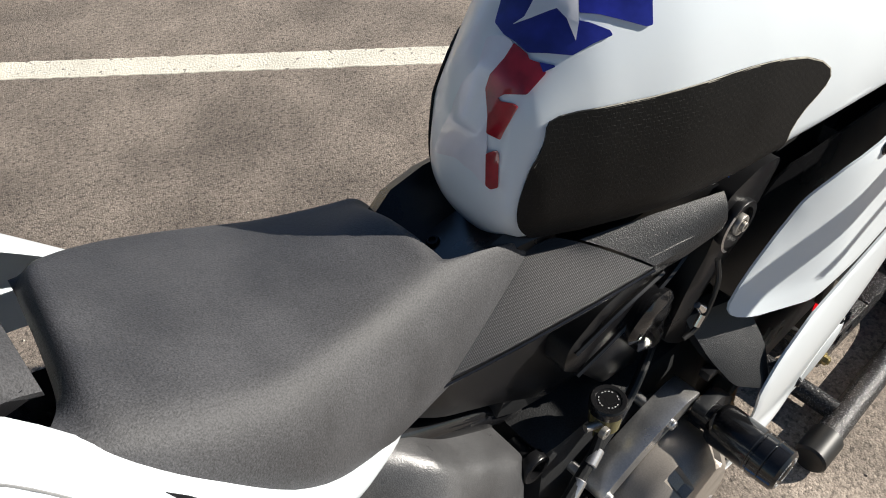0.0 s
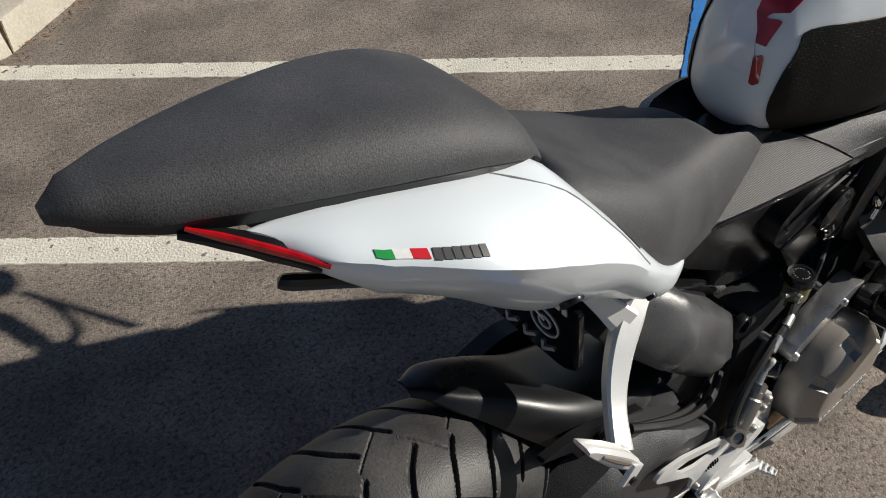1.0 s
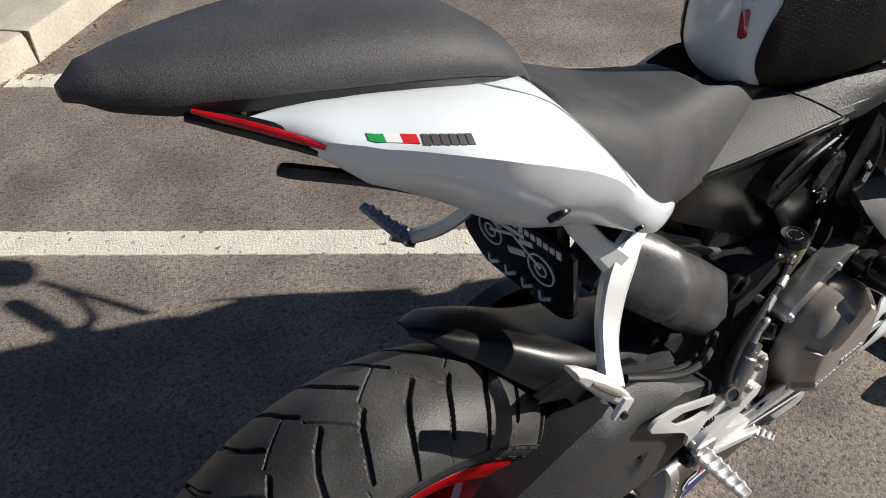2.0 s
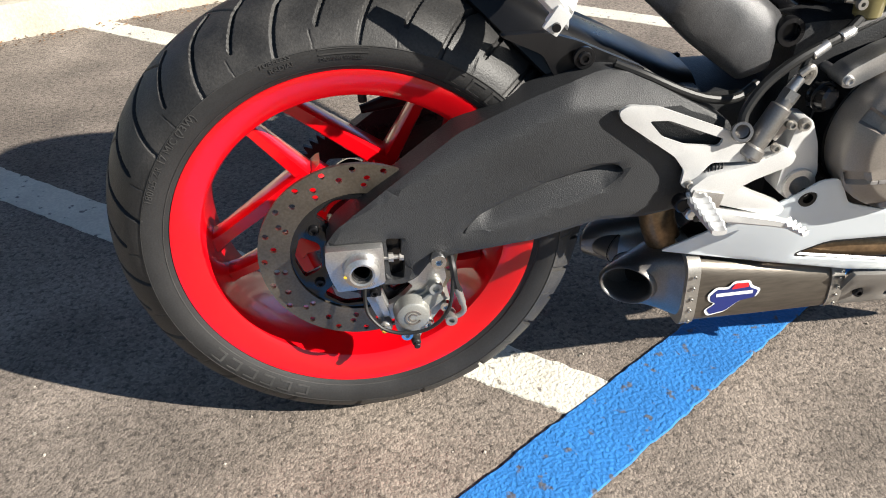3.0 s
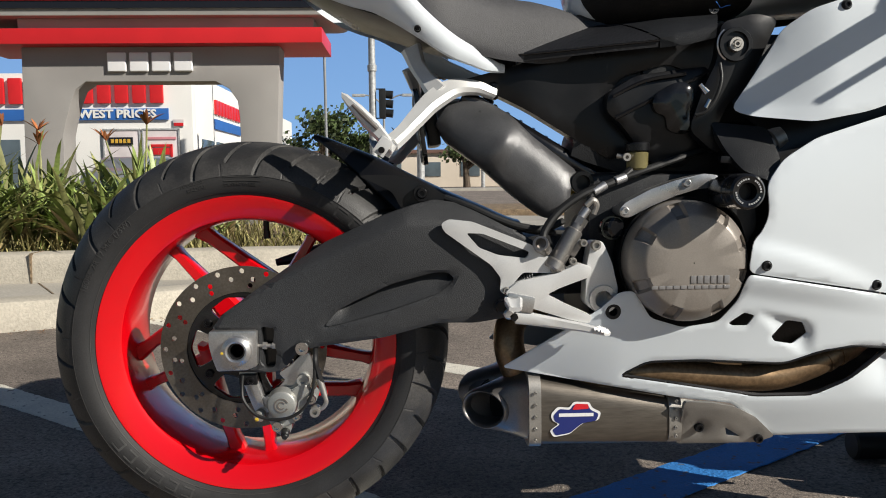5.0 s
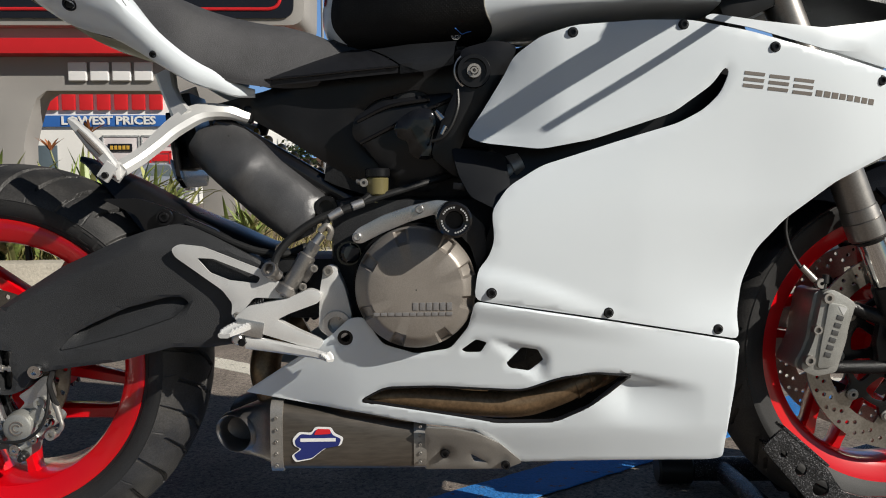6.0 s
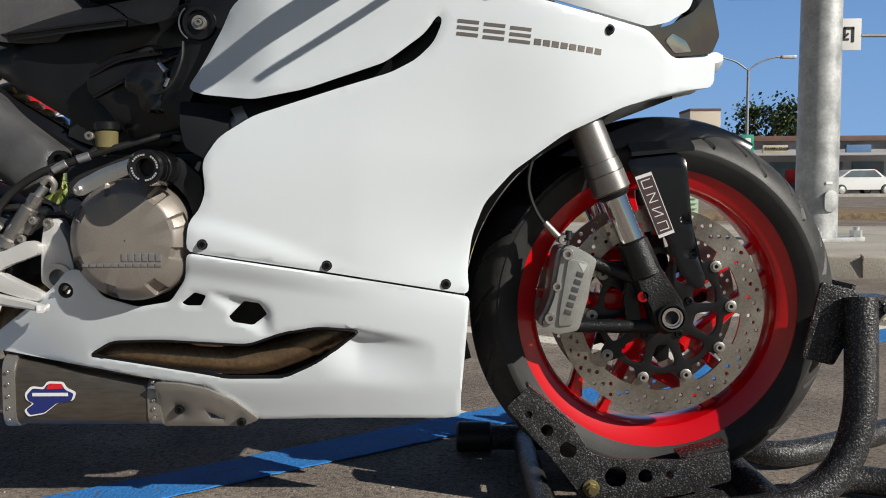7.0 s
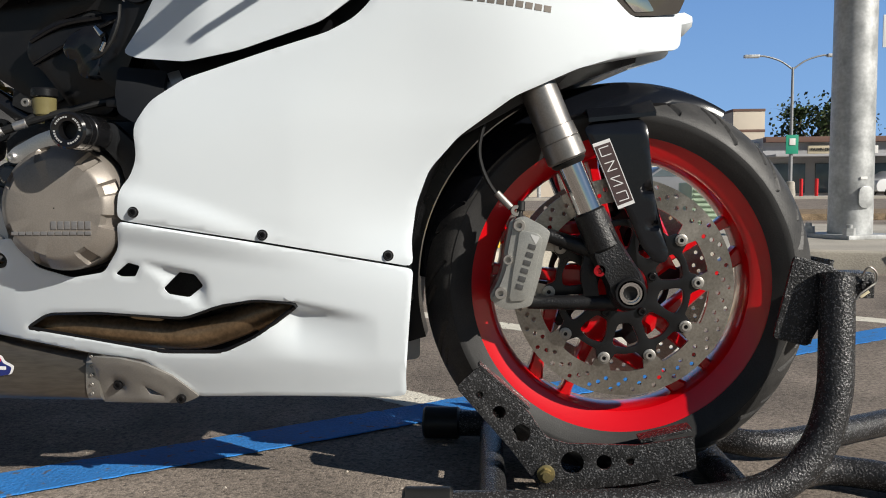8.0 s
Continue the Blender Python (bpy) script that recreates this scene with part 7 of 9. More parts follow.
# ---------------------------------------------------------------- the motorcycle: fork, front brake, fender, nose
M_FOOT = material("grained_black_casting", (0.010, 0.010, 0.011), 0.34, spread=0.2, spread_scale=20.0, bump=0.7, bump_scale=420.0)
for s in (-1, 1):
    y = s * 0.100
    top, mid, low = Vector((1.170, y, 0.870)), Vector((1.326, y, 0.494)), Vector((1.358, y, 0.417))
    leg = part("fork_leg", join(rod(top, mid, 0.0262, None, 32, 0.002), rod(mid + (top - mid).normalized() * 0.032, mid, 0.0285, 0.0285, 32, 0.003), rod(mid + (top - mid).normalized() * 0.050, mid + (top - mid).normalized() * 0.030, 0.0272, 0.0285, 32, 0.001)), M_FORKGREY, bike, "grey anodised upside-down fork leg")
    part("dust_seal", rod(mid, mid + (low - mid).normalized() * 0.008, 0.0255, 0.022, 28, 0.002), M_RUBBER, leg)
    part("stanchion", rod(mid, low + (low - mid).normalized() * 0.01, 0.0190, None, 28), M_CHROME, leg, "polished chrome stanchion")
    foot = [(1.347, 0.400), (1.352, 0.412), (1.366, 0.420), (1.381, 0.414), (1.394, 0.390), (1.405, 0.373), (1.419, 0.351), (1.431, 0.333), (1.438, 0.311), (1.433, 0.292), (1.420, 0.282), (1.406, 0.280), (1.392, 0.286), (1.383, 0.300), (1.381, 0.313), (1.373, 0.330), (1.360, 0.351), (1.353, 0.373)]
    fb_ = loft([[(p.x, y + s * k, p.y) for p in [Vector((1.392 + (q[0] - 1.392) * sc, 0.345 + (q[1] - 0.345) * sc)) for q in foot]] for k, sc in ((-0.022, 0.78), (-0.016, 0.95), (0.0, 1.0), (0.010, 0.95), (0.018, 0.80))])
    part("fork_foot", fb_, M_FOOT, leg, "black cast fork foot", 40)
    part("foot_collar", rod(Vector((1.355, y, 0.424)), Vector((1.378, y, 0.369)), 0.0225, 0.0245, 26, 0.003), M_FOOT, leg)
    part("axle_clamp", join(ring((1.411, y + s * 0.020 - (0.0 if s > 0 else 0.0), 0.309), (0, s, 0), 0.0215, 0.0155, 0.006, 32)), M_BLACK, leg)
part("front_axle", join(ring((1.411, -0.108, 0.309), (0, -1, 0), 0.0185, 0.0130, 0.018, 36), lathe([(0.0128, -0.122), (0.0128, 0.11), (0.0100, 0.11), (0.0100, -0.122)], 28, centre=(1.411, 0, 0.309), closed=True)), M_CHROME, bike, "hollow polished front axle")
part("pinch_bolt", join(ring((1.369, -0.112, 0.340), (0, -1, 0), 0.0085, 0.0045, 0.006, 20), rod((1.369, -0.11, 0.340), (1.369, -0.115, 0.340), 0.0046, None, 6)), material("red_anodised", (0.55, 0.02, 0.03), 0.3, 0.7, grain=0.05), bike)

rowsF = [(0.1520, 30, 0.0, 0.0033), (0.1445, 30, 0.36, 0.0033), (0.1372, 30, 0.70, 0.0033)]
BOB = 3.5


def front_disc(y):
    """A drilled ring with ten ears turned in towards the carrier."""
    ears = []
    for i in range(240):
        a = 2 * math.pi * i / 240
        d = abs((math.degrees(a) - BOB + 18) % 36 - 18)
        r = 0.1245 - 0.0215 * (1 - sstep(4.2, 6.6, d))
        ears.append(Vector((FW.x + r * math.cos(a), FW.z + r * math.sin(a))))
    holes = [ears]
    for r, n, turn, hr in rowsF:
        for i in range(n):
            a = 2 * math.pi * (i + turn) / n
            holes.append(circle(FW.x + r * math.cos(a), FW.z + r * math.sin(a), hr, 10))
    return plate(circle(FW.x, FW.z, 0.1600, 120), y - 0.0023, y + 0.0023, holes)


for s in (-1, 1):
    y = s * 0.063
    part("brake_disc", front_disc(y), M_DISC, front, "large drilled floating brake disc")
    wins, lobes = [], []
    for k in range(10):
        a = radians(36 * k + BOB + 18)
        wins.append(rounded([(FW.x + r * math.cos(a + t), FW.z + r * math.sin(a + t)) for r, t in ((0.054, -0.17), (0.078, -0.235), (0.0875, -0.215), (0.0905, 0.0), (0.0875, 0.215), (0.078, 0.235), (0.054, 0.17))], 0.006, 3))
    for i in range(240):
        a = 2 * math.pi * i / 240
        d = abs((math.degrees(a) - BOB + 18) % 36 - 18)
        r = 0.0985 + 0.0150 * (1 - sstep(3.5, 9.5, d))
        lobes.append(Vector((FW.x + r * math.cos(a), FW.z + r * math.sin(a))))
    part("disc_carrier", plate(lobes, y - 0.0045, y + 0.0035, wins + [circle(FW.x, FW.z, 0.036, 40)], 0.001), M_BLACK, front, "black anodised disc carrier")
    for k in range(10):
        a = radians(36 * k + BOB)
        p = (FW.x + 0.1075 * math.cos(a), y + s * 0.0035, FW.z + 0.1075 * math.sin(a))
        part("disc_bobbin", join(ring(p, (0, s, 0), 0.0090, 0.0042, 0.0035, 20), ring(p, (0, s, 0), 0.0062, 0.0030, 0.0055, 18)), M_STEEL, front)
    for k in range(5):
        a = radians(72 * k + 20)
        part("disc_bolt", bolt((FW.x + 0.045 * math.cos(a), y + s * 0.004, FW.z + 0.045 * math.sin(a)), (0, s, 0), 0.0065, 0.005), M_DARKBOLT, front)
for s in (-1, 1):
    CAL = [(1.250, 0.413), (1.265, 0.417), (1.289, 0.404), (1.301, 0.395), (1.298, 0.384), (1.291, 0.360), (1.288, 0.339), (1.283, 0.321), (1.278, 0.304), (1.274, 0.290), (1.242, 0.284), (1.222, 0.293), (1.220, 0.302), (1.231, 0.321), (1.239, 0.343), (1.241, 0.365), (1.246, 0.391)]
    core = [(1.262 + (x - 1.262) * 0.95 - 0.006, 0.350 + (z - 0.350) * 0.97) for x, z in CAL]
    bm = join(plate(rounded(CAL, 0.006, 3), -0.116, -0.094, (), 0.0045), plate(rounded(core, 0.008, 3), -0.100, -0.036, (), 0.004))
    c = part("front_caliper", bm if s < 0 else mirror_y(bm), M_CALIPER, bike, "silver four-piston radial brake caliper", 40)
    if s < 0:
        for p, q, r0, r1 in (((1.296, -0.090, 0.390), (1.362, -0.092, 0.366), 0.0095, 0.0125), ((1.270, -0.090, 0.292), (1.398, -0.094, 0.292), 0.0095, 0.0120)):
            part("caliper_lug", rod(p, q, r0, r1, 16, 0.002), M_FOOT, c, "black radial mounting arm")
        part("caliper_arm", plate(rounded([(1.352, 0.376), (1.366, 0.340), (1.372, 0.300), (1.392, 0.286), (1.380, 0.282), (1.352, 0.290), (1.345, 0.330)], 0.006, 3), -0.098, -0.084, (), 0.002), M_FOOT, c)
        face = plate(rounded([(1.258, 0.398), (1.284, 0.392), (1.290, 0.384), (1.282, 0.352), (1.277, 0.318), (1.268, 0.299), (1.243, 0.297), (1.247, 0.330), (1.253, 0.365)], 0.006, 3), -0.1195, -0.114, (), 0.002)
        part("caliper_face", face, M_CALIPER, c)
        part("caliper_notch", plate(rounded([(1.272, 0.392), (1.286, 0.388), (1.280, 0.377)], 0.002, 2), -0.1200, -0.1190), M_CAST, c, "bright machined notch")
        for p, r in (((1.257, 0.404), 0.0085), ((1.231, 0.309), 0.0085), ((1.2415, 0.356), 0.0070)):
            part("caliper_bolt", join(ring((p[0], -0.110, p[1]), (0, -1, 0), r, 0.004, 0.012, 20), rod((p[0], -0.110, p[1]), (p[0], -0.117, p[1]), 0.0042, None, 6)), M_STEEL, c)
        # maker's lettering as plain bars along the caliper
        for k in range(6):
            t = k / 5
            part("brand_bar", box((0.0100, 0.0012, 0.0070), (1.2575 + 0.0175 * t, -0.1200, 0.318 + 0.056 * t), 0.0004, pose(0, 0, 0, 0, 17, 0)), material("caliper_letter", (0.10, 0.10, 0.10), 0.5, 0.4, grain=0.1) if k == 0 else bpy.data.materials["caliper_letter"], c)
        part("bleed_screw", join(rod((1.258, -0.100, 0.412), (1.260, -0.100, 0.430), 0.005, 0.004, 12), rod((1.260, -0.100, 0.424), (1.2615, -0.100, 0.438), 0.0062, 0.005, 14, 0.001)), M_RUBBER, c)
        part("brake_hose", tube([(1.250, -0.096, 0.425), (1.232, -0.094, 0.440), (1.212, -0.092, 0.470), (1.202, -0.090, 0.505), (1.207, -0.088, 0.540), (1.222, -0.085, 0.575)], 0.0030, 8), M_RUBBER, bike)
        part("hose_end", join(rod((1.247, -0.097, 0.428), (1.226, -0.094, 0.450), 0.0050, None, 14, 0.001), ring((1.254, -0.104, 0.424), (0, 1, 0), 0.008, 0.003, 0.010, 18)), M_STEEL, bike)

# front fender: arch over the tyre and side blades down the fork
rows = []
RFD = 0.308
for i in range(37):
    a = radians(178 - 120 * i / 36)
    w = 0.066 * min(1.0, 0.35 + 2.2 * (i / 36)) * (1 - 0.85 * sstep(0.70, 1.0, i / 36) ** 1.5)
    tip = 0.006 + 0.004 * sstep(0.6, 1.0, i / 36)
    row = []
    for j in range(17):
        u = 2 * j / 16 - 1
        r = RFD - 0.012 - 0.042 * abs(u) ** 2.6 * (1 - 0.6 * sstep(0.7, 1.0, i / 36)) + tip
        row.append((FW.x + r * math.cos(a), u * w, FW.z + r * math.sin(a)))
    rows.append(row + [(p[0] + (FW.x - p[0]) * 0.012, p[1] * 0.97, p[2] + (FW.z - p[2]) * 0.012) for p in reversed(row)] + row[:1])
fd = quad_net(rows)
bmesh.ops.remove_doubles(fd, verts=fd.verts, dist=1e-5)
bmesh.ops.holes_fill(fd, edges=[e for e in fd.edges if e.is_boundary])
M_FENDER = material("satin_blue_black", (0.006, 0.007, 0.010), 0.22, spread=0.15, spread_scale=10.0, coat=0.2, bump=0.05, bump_scale=600.0)
fender = part("front_fender", fd, M_FENDER, bike, "satin black front fender", 50)
BLADE = [(1.350, 0.539), (1.361, 0.549), (1.400, 0.553), (1.428, 0.553), (1.437, 0.545), (1.441, 0.512), (1.448, 0.445), (1.469, 0.363), (1.466, 0.350), (1.452, 0.348), (1.432, 0.370), (1.409, 0.424), (1.380, 0.470)]
SL1, SL2 = (1.438, 0.452), (1.449, 0.401)
def blade_y(x, z):
    y = -0.094 + 0.4 * max(0.0, z - 0.535) - 0.05 * (x - 1.40)
    for c in (SL1, SL2):
        d = math.hypot((x - c[0]) / 1.6, z - c[1])
        y += 0.007 * (1 - sstep(0.0035, 0.007, d))
    return y
for s in (-1, 1):
    bm = shell(rounded(BLADE, 0.006, 3), blade_y, 0.006, step=0.006, lip=0.002)
    b_ = part("fender_blade", bm if s < 0 else mirror_y(bm), M_FENDER, fender, "satin black fork blade with two slots", 46)
    part("blade_top", loft([[(x, s * yy, z) for x, z in ((1.356, 0.548 + dz), (1.45, 0.556 + dz), (1.45, 0.562 + dz), (1.356, 0.554 + dz))] for yy, dz in ((0.092, 0.0), (0.070, 0.012), (0.055, 0.020))]), M_FENDER, fender)
D4 = [Vector(p) for p in ((1.361, 0.517), (1.385, 0.525), (1.421, 0.434), (1.398, 0.425))]
bl = lambda x, z: (x, blade_y(x, z), z)
st = part("sticker", skin(D4, bl, (0, -1, 0), 0.0006, 0.0006, step=0.02), M_LOGOW, fender, "white-edged dark sticker with pale bars")
cen = sum((p for p in D4), Vector((0, 0))) / 4
part("sticker_field", skin([cen + (p - cen) * 0.90 for p in D4], bl, (0, -1, 0), 0.0010, 0.0004, step=0.02), material("sticker_brown", (0.075, 0.05, 0.05), 0.4, grain=0.1), st)
u1, u2 = (D4[2] - D4[1]).normalized(), (D4[1] - D4[0]).normalized()
for k in range(4):
    c0 = cen + u1 * (-0.034 + 0.0225 * k)
    w = 0.0014
    for a0, a1 in (((-0.006, -0.007), (-0.006, 0.007)), ((0.006, -0.007), (0.006, 0.007)), ((-0.006, (-0.007, 0.007)[k % 2]), (0.006, (-0.007, 0.007)[(k // 2) % 2]))):
        p, q = c0 + u1 * a0[0] + u2 * a0[1], c0 + u1 * a1[0] + u2 * a1[1]
        n = Vector((-(q - p).y, (q - p).x)).normalized() * w / 2
        part("sticker_bar", skin([p - n, q - n, q + n, p + n], bl, (0, -1, 0), 0.0014, 0.0004, step=0), M_LOGOW, st)

# wheel-arch liner behind the front wheel
rows = []
for i in range(25):
    a = radians(188 - 86 * i / 24)
    rows.append([(FW.x + (0.312 + 0.008 * abs(u)) * math.cos(a), u * 0.108, FW.z + (0.312 + 0.004) * math.sin(a) + 0.02) for u in [2 * j / 10 - 1 for j in range(11)]])
part("arch_liner", quad_net(rows), M_BLACK, bike)

seg = [radians(196 - 92 * i / 30) for i in range(31)]
part("arch_shroud", plate([Vector((FW.x + 0.3035 * math.cos(a), FW.z + 0.3035 * math.sin(a))) for a in seg] + [Vector((FW.x + 0.350 * math.cos(a), FW.z + 0.350 * math.sin(a))) for a in reversed(seg)], -0.01, 0.05), M_BLACK, bike)

# nose: upper cowl, lamp glass, beak
COWL = [(1.040, 0.806), (1.105, 0.793), (1.212, 0.7645), (1.371, 0.733), (1.405, 0.742), (1.443, 0.766), (1.450, 0.788), (1.442, 0.813), (1.430, 0.845), (1.420, 0.885), (1.385, 0.885), (1.384, 0.842), (1.366, 0.821), (1.295, 0.806), (1.212, 0.794), (1.117, 0.803), (1.050, 0.813)]
LAMP = [(1.374, 0.728), (1.414, 0.695), (1.450, 0.700), (1.493, 0.708), (1.505, 0.735), (1.482, 0.800), (1.452, 0.764), (1.410, 0.740)]
M_GLASS = material("dark_lamp_glass", (0.05, 0.045, 0.04), 0.04, spread=0.1, spread_scale=20.0, coat=1.0)
for s in (-1, 1):
    bm = shell(rounded(COWL, 0.008, 3), lambda x, z: side(x, z) + 0.004, 0.004, step=0.02)
    part("nose_cowl", bm if s < 0 else mirror_y(bm), M_WHITE, bike, "pearl white nose cowl")
    bm = shell(rounded(LAMP, 0.006, 3), lambda x, z: side(x, z) + 0.008, 0.004, step=0.02)
    part("head_lamp", bm if s < 0 else mirror_y(bm), M_GLASS, bike, "dark glass head lamp")
    bm = shell(rounded([(1.402, 0.716), (1.420, 0.700), (1.452, 0.706), (1.440, 0.720), (1.414, 0.728)], 0.004, 2), lambda x, z: side(x, z) + 0.0055, 0.003, step=0.02)
    part("lamp_reflector", bm if s < 0 else mirror_y(bm), M_CHROME, bike)
part("beak", loft([[(x, -w, z), (x, -w * 0.7, z + h), (x, w * 0.7, z + h), (x, w, z), (x, w * 0.5, z - h * 0.8), (x, -w * 0.5, z - h * 0.8)] for x, w, z, h in ((1.40, 0.085, 0.675, 0.016), (1.46, 0.055, 0.684, 0.020), (1.505, 0.028, 0.695, 0.018), (1.520, 0.008, 0.702, 0.008))]), M_WHITE, bike)
part("lower_duct", loft([[(x, -w, z), (x, -w * 0.8, z - h), (x, w * 0.8, z - h), (x, w, z)] for x, w, z, h in ((1.28, 0.11, 0.600, 0.02), (1.36, 0.085, 0.630, 0.018), (1.43, 0.05, 0.650, 0.012))]), M_BLACK, bike)
part("nose_shell", loft([[(x, w * math.cos(a), z + h * math.sin(a)) for a in [math.pi * i / 12 for i in range(13)]] + [(x, 0, z - 0.02)] for x, w, z, h in ((1.08, 0.14, 0.85, 0.04), (1.20, 0.13, 0.86, 0.06), (1.35, 0.10, 0.84, 0.08), (1.45, 0.06, 0.80, 0.07), (1.49, 0.02, 0.76, 0.04))]), M_BLACK, bike)
M_SCREEN = material("tinted_screen", (0.10, 0.11, 0.12), 0.05, coat=0.5, transmission=0.7, grain=0.02)
part("wind_screen", quad_net([[(1.38 - 0.30 * t, (0.075 + 0.05 * t) * math.sin(b), 0.905 + 0.17 * t ** 0.8 + 0.02 * math.cos(b)) for b in [-1.3 + 2.6 * j / 12 for j in range(13)]] for t in [i / 12 for i in range(13)]]), M_SCREEN, bike, "tinted windscreen")

# clip-on bars, levers, mirrors
for s in (-1, 1):
    bar = part("clip_on_bar", join(rod((1.150, s * 0.10, 0.888), (1.045, s * 0.375, 0.880), 0.0115, None, 16), ring((1.160, s * 0.10, 0.868), Vector((-0.35, 0, 0.85)), 0.034, 0.026, 0.04)), M_BLACK, bike, "black clip-on handlebar")
    part("grip", join(rod((1.098, s * 0.235, 0.884), (1.048, s * 0.365, 0.880), 0.0172, None, 16, 0.003), rod((1.047, s * 0.368, 0.880), (1.038, s * 0.392, 0.879), 0.0165, 0.014, 16, 0.003)), M_RUBBER, bar)
    part("lever", tube([(1.150, s * 0.190, 0.884), (1.170, s * 0.225, 0.880), (1.155, s * 0.290, 0.872), (1.125, s * 0.375, 0.868)], [0.008, 0.007, 0.006, 0.0055], 10), M_DARKBOLT, bar)
    part("lever_perch", box((0.05, 0.045, 0.03), (1.128, s * 0.185, 0.888), 0.008, pose(0, 0, 0, 0, 0, s * -20)), M_BLACK, bar)
    part("mirror", loft([[(1.285 + dx, s * (0.36 + 0.062 * math.cos(a)) , 1.035 + 0.038 * math.sin(a)) for a in [2 * math.pi * i / 20 for i in range(20)]] if k else [(1.285 + dx, s * (0.36 + 0.045 * math.cos(a)), 1.035 + 0.026 * math.sin(a)) for a in [2 * math.pi * i / 20 for i in range(20)]] for k, dx in ((1, -0.012), (1, 0.0), (0, 0.022))]), M_BLACK, bike, "black mirror housing")
    part("mirror_stalk", tube([(1.335, s * 0.11, 0.925), (1.318, s * 0.20, 0.965), (1.300, s * 0.30, 1.012)], [0.010, 0.008, 0.008], 10), M_BLACK, bike)
part("steering_head", box((0.10, 0.24, 0.05), (1.13, 0, 0.845), 0.012, pose(0, 0, 0, 0, -24, 0)), M_BLACK, bike)

# ---------------------------------------------------------------- front wheel chock
stand = thing("wheel_chock", "hammered black steel wheel chock under the front wheel", "wheel chock", (1.40, 0, 0))
CH = [(1.168, 0.170), (1.180, 0.184), (1.198, 0.200), (1.274, 0.133), (1.280, 0.122), (1.297, 0.099), (1.326, 0.090), (1.429, 0.088), (1.506, 0.102), (1.510, 0.055), (1.437, 0.034), (1.324, 0.019), (1.292, 0.019), (1.243, 0.084)]
CHH = [circle(1.201, 0.160, 0.0055, 14), circle(1.229, 0.135, 0.0095, 16), circle(1.261, 0.105, 0.0130, 20), circle(1.334, 0.062, 0.0165, 24), circle(1.379, 0.063, 0.0110, 18), circle(1.416, 0.065, 0.0060, 14)]
for s in (-1, 1):
    bm = plate(rounded(CH, 0.005, 3), -0.106, -0.1005, CHH, 0.0008)
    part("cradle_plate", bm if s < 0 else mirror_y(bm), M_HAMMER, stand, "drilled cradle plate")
    fl = []
    for a, b in (((1.200, 0.203), (1.272, 0.140)), ((1.430, 0.094), (1.503, 0.112))):
        d = Vector((b[0] - a[0], 0, b[1] - a[1]))
        m = Matrix.Translation(((a[0] + b[0]) / 2, s * 0.092, (a[1] + b[1]) / 2)) @ pose(0, 0, 0, 0, -math.degrees(math.atan2(d.z, d.x)), 0)
        fl.append(box((d.length, 0.030, 0.005), None, 0.0012, m))
    for bm in fl:
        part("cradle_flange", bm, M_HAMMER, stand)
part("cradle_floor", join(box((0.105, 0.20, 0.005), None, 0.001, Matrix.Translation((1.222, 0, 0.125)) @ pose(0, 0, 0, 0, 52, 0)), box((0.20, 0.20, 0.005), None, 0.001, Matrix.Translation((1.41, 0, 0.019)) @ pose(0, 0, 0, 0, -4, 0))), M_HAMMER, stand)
part("pivot_bolt", join(rod((1.296, -0.12, 0.046), (1.296, 0.12, 0.046), 0.006), ring((1.296, -0.106, 0.046), (0, -1, 0), 0.013, 0.006, 0.003, 20), rod((1.296, -0.109, 0.046), (1.296, -0.117, 0.046), 0.0095, None, 6)), material("zinc_bolt", (0.40, 0.33, 0.16), 0.4, 0.8, grain=0.15), stand)
for s in (-1, 1):
    pts = [(1.115, s * 0.200, 0.030), (1.30, s * 0.190, 0.030), (1.48, s * 0.182, 0.034), (1.585, s * 0.172, 0.050), (1.650, s * 0.158, 0.095), (1.680, s * 0.146, 0.165), (1.690, s * 0.128, 0.250), (1.695, s * 0.112, 0.335)]
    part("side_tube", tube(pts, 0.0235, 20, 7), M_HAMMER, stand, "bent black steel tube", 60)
    part("rubber_foot", rod((1.098, s * 0.2005, 0.030), (1.165, s * 0.198, 0.030), 0.0290, None, 24, 0.004), M_RUBBER, stand)
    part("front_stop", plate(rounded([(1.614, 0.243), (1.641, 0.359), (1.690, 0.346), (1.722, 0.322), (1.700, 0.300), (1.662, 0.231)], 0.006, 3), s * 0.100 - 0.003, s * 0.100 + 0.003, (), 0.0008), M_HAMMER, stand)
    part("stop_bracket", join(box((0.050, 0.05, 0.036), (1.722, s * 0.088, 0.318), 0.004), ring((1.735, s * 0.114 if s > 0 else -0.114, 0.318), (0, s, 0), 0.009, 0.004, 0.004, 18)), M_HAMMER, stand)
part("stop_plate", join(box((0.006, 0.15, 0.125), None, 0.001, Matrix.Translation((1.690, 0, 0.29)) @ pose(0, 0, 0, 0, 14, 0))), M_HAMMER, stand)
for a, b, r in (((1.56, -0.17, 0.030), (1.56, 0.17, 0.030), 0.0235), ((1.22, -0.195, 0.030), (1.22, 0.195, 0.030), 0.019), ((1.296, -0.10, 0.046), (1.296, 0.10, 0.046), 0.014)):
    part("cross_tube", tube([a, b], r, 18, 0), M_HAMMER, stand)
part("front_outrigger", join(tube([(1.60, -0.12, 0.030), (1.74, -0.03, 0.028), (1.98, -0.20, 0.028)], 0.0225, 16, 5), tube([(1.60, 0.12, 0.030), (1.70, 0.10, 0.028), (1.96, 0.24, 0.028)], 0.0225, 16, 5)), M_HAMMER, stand)
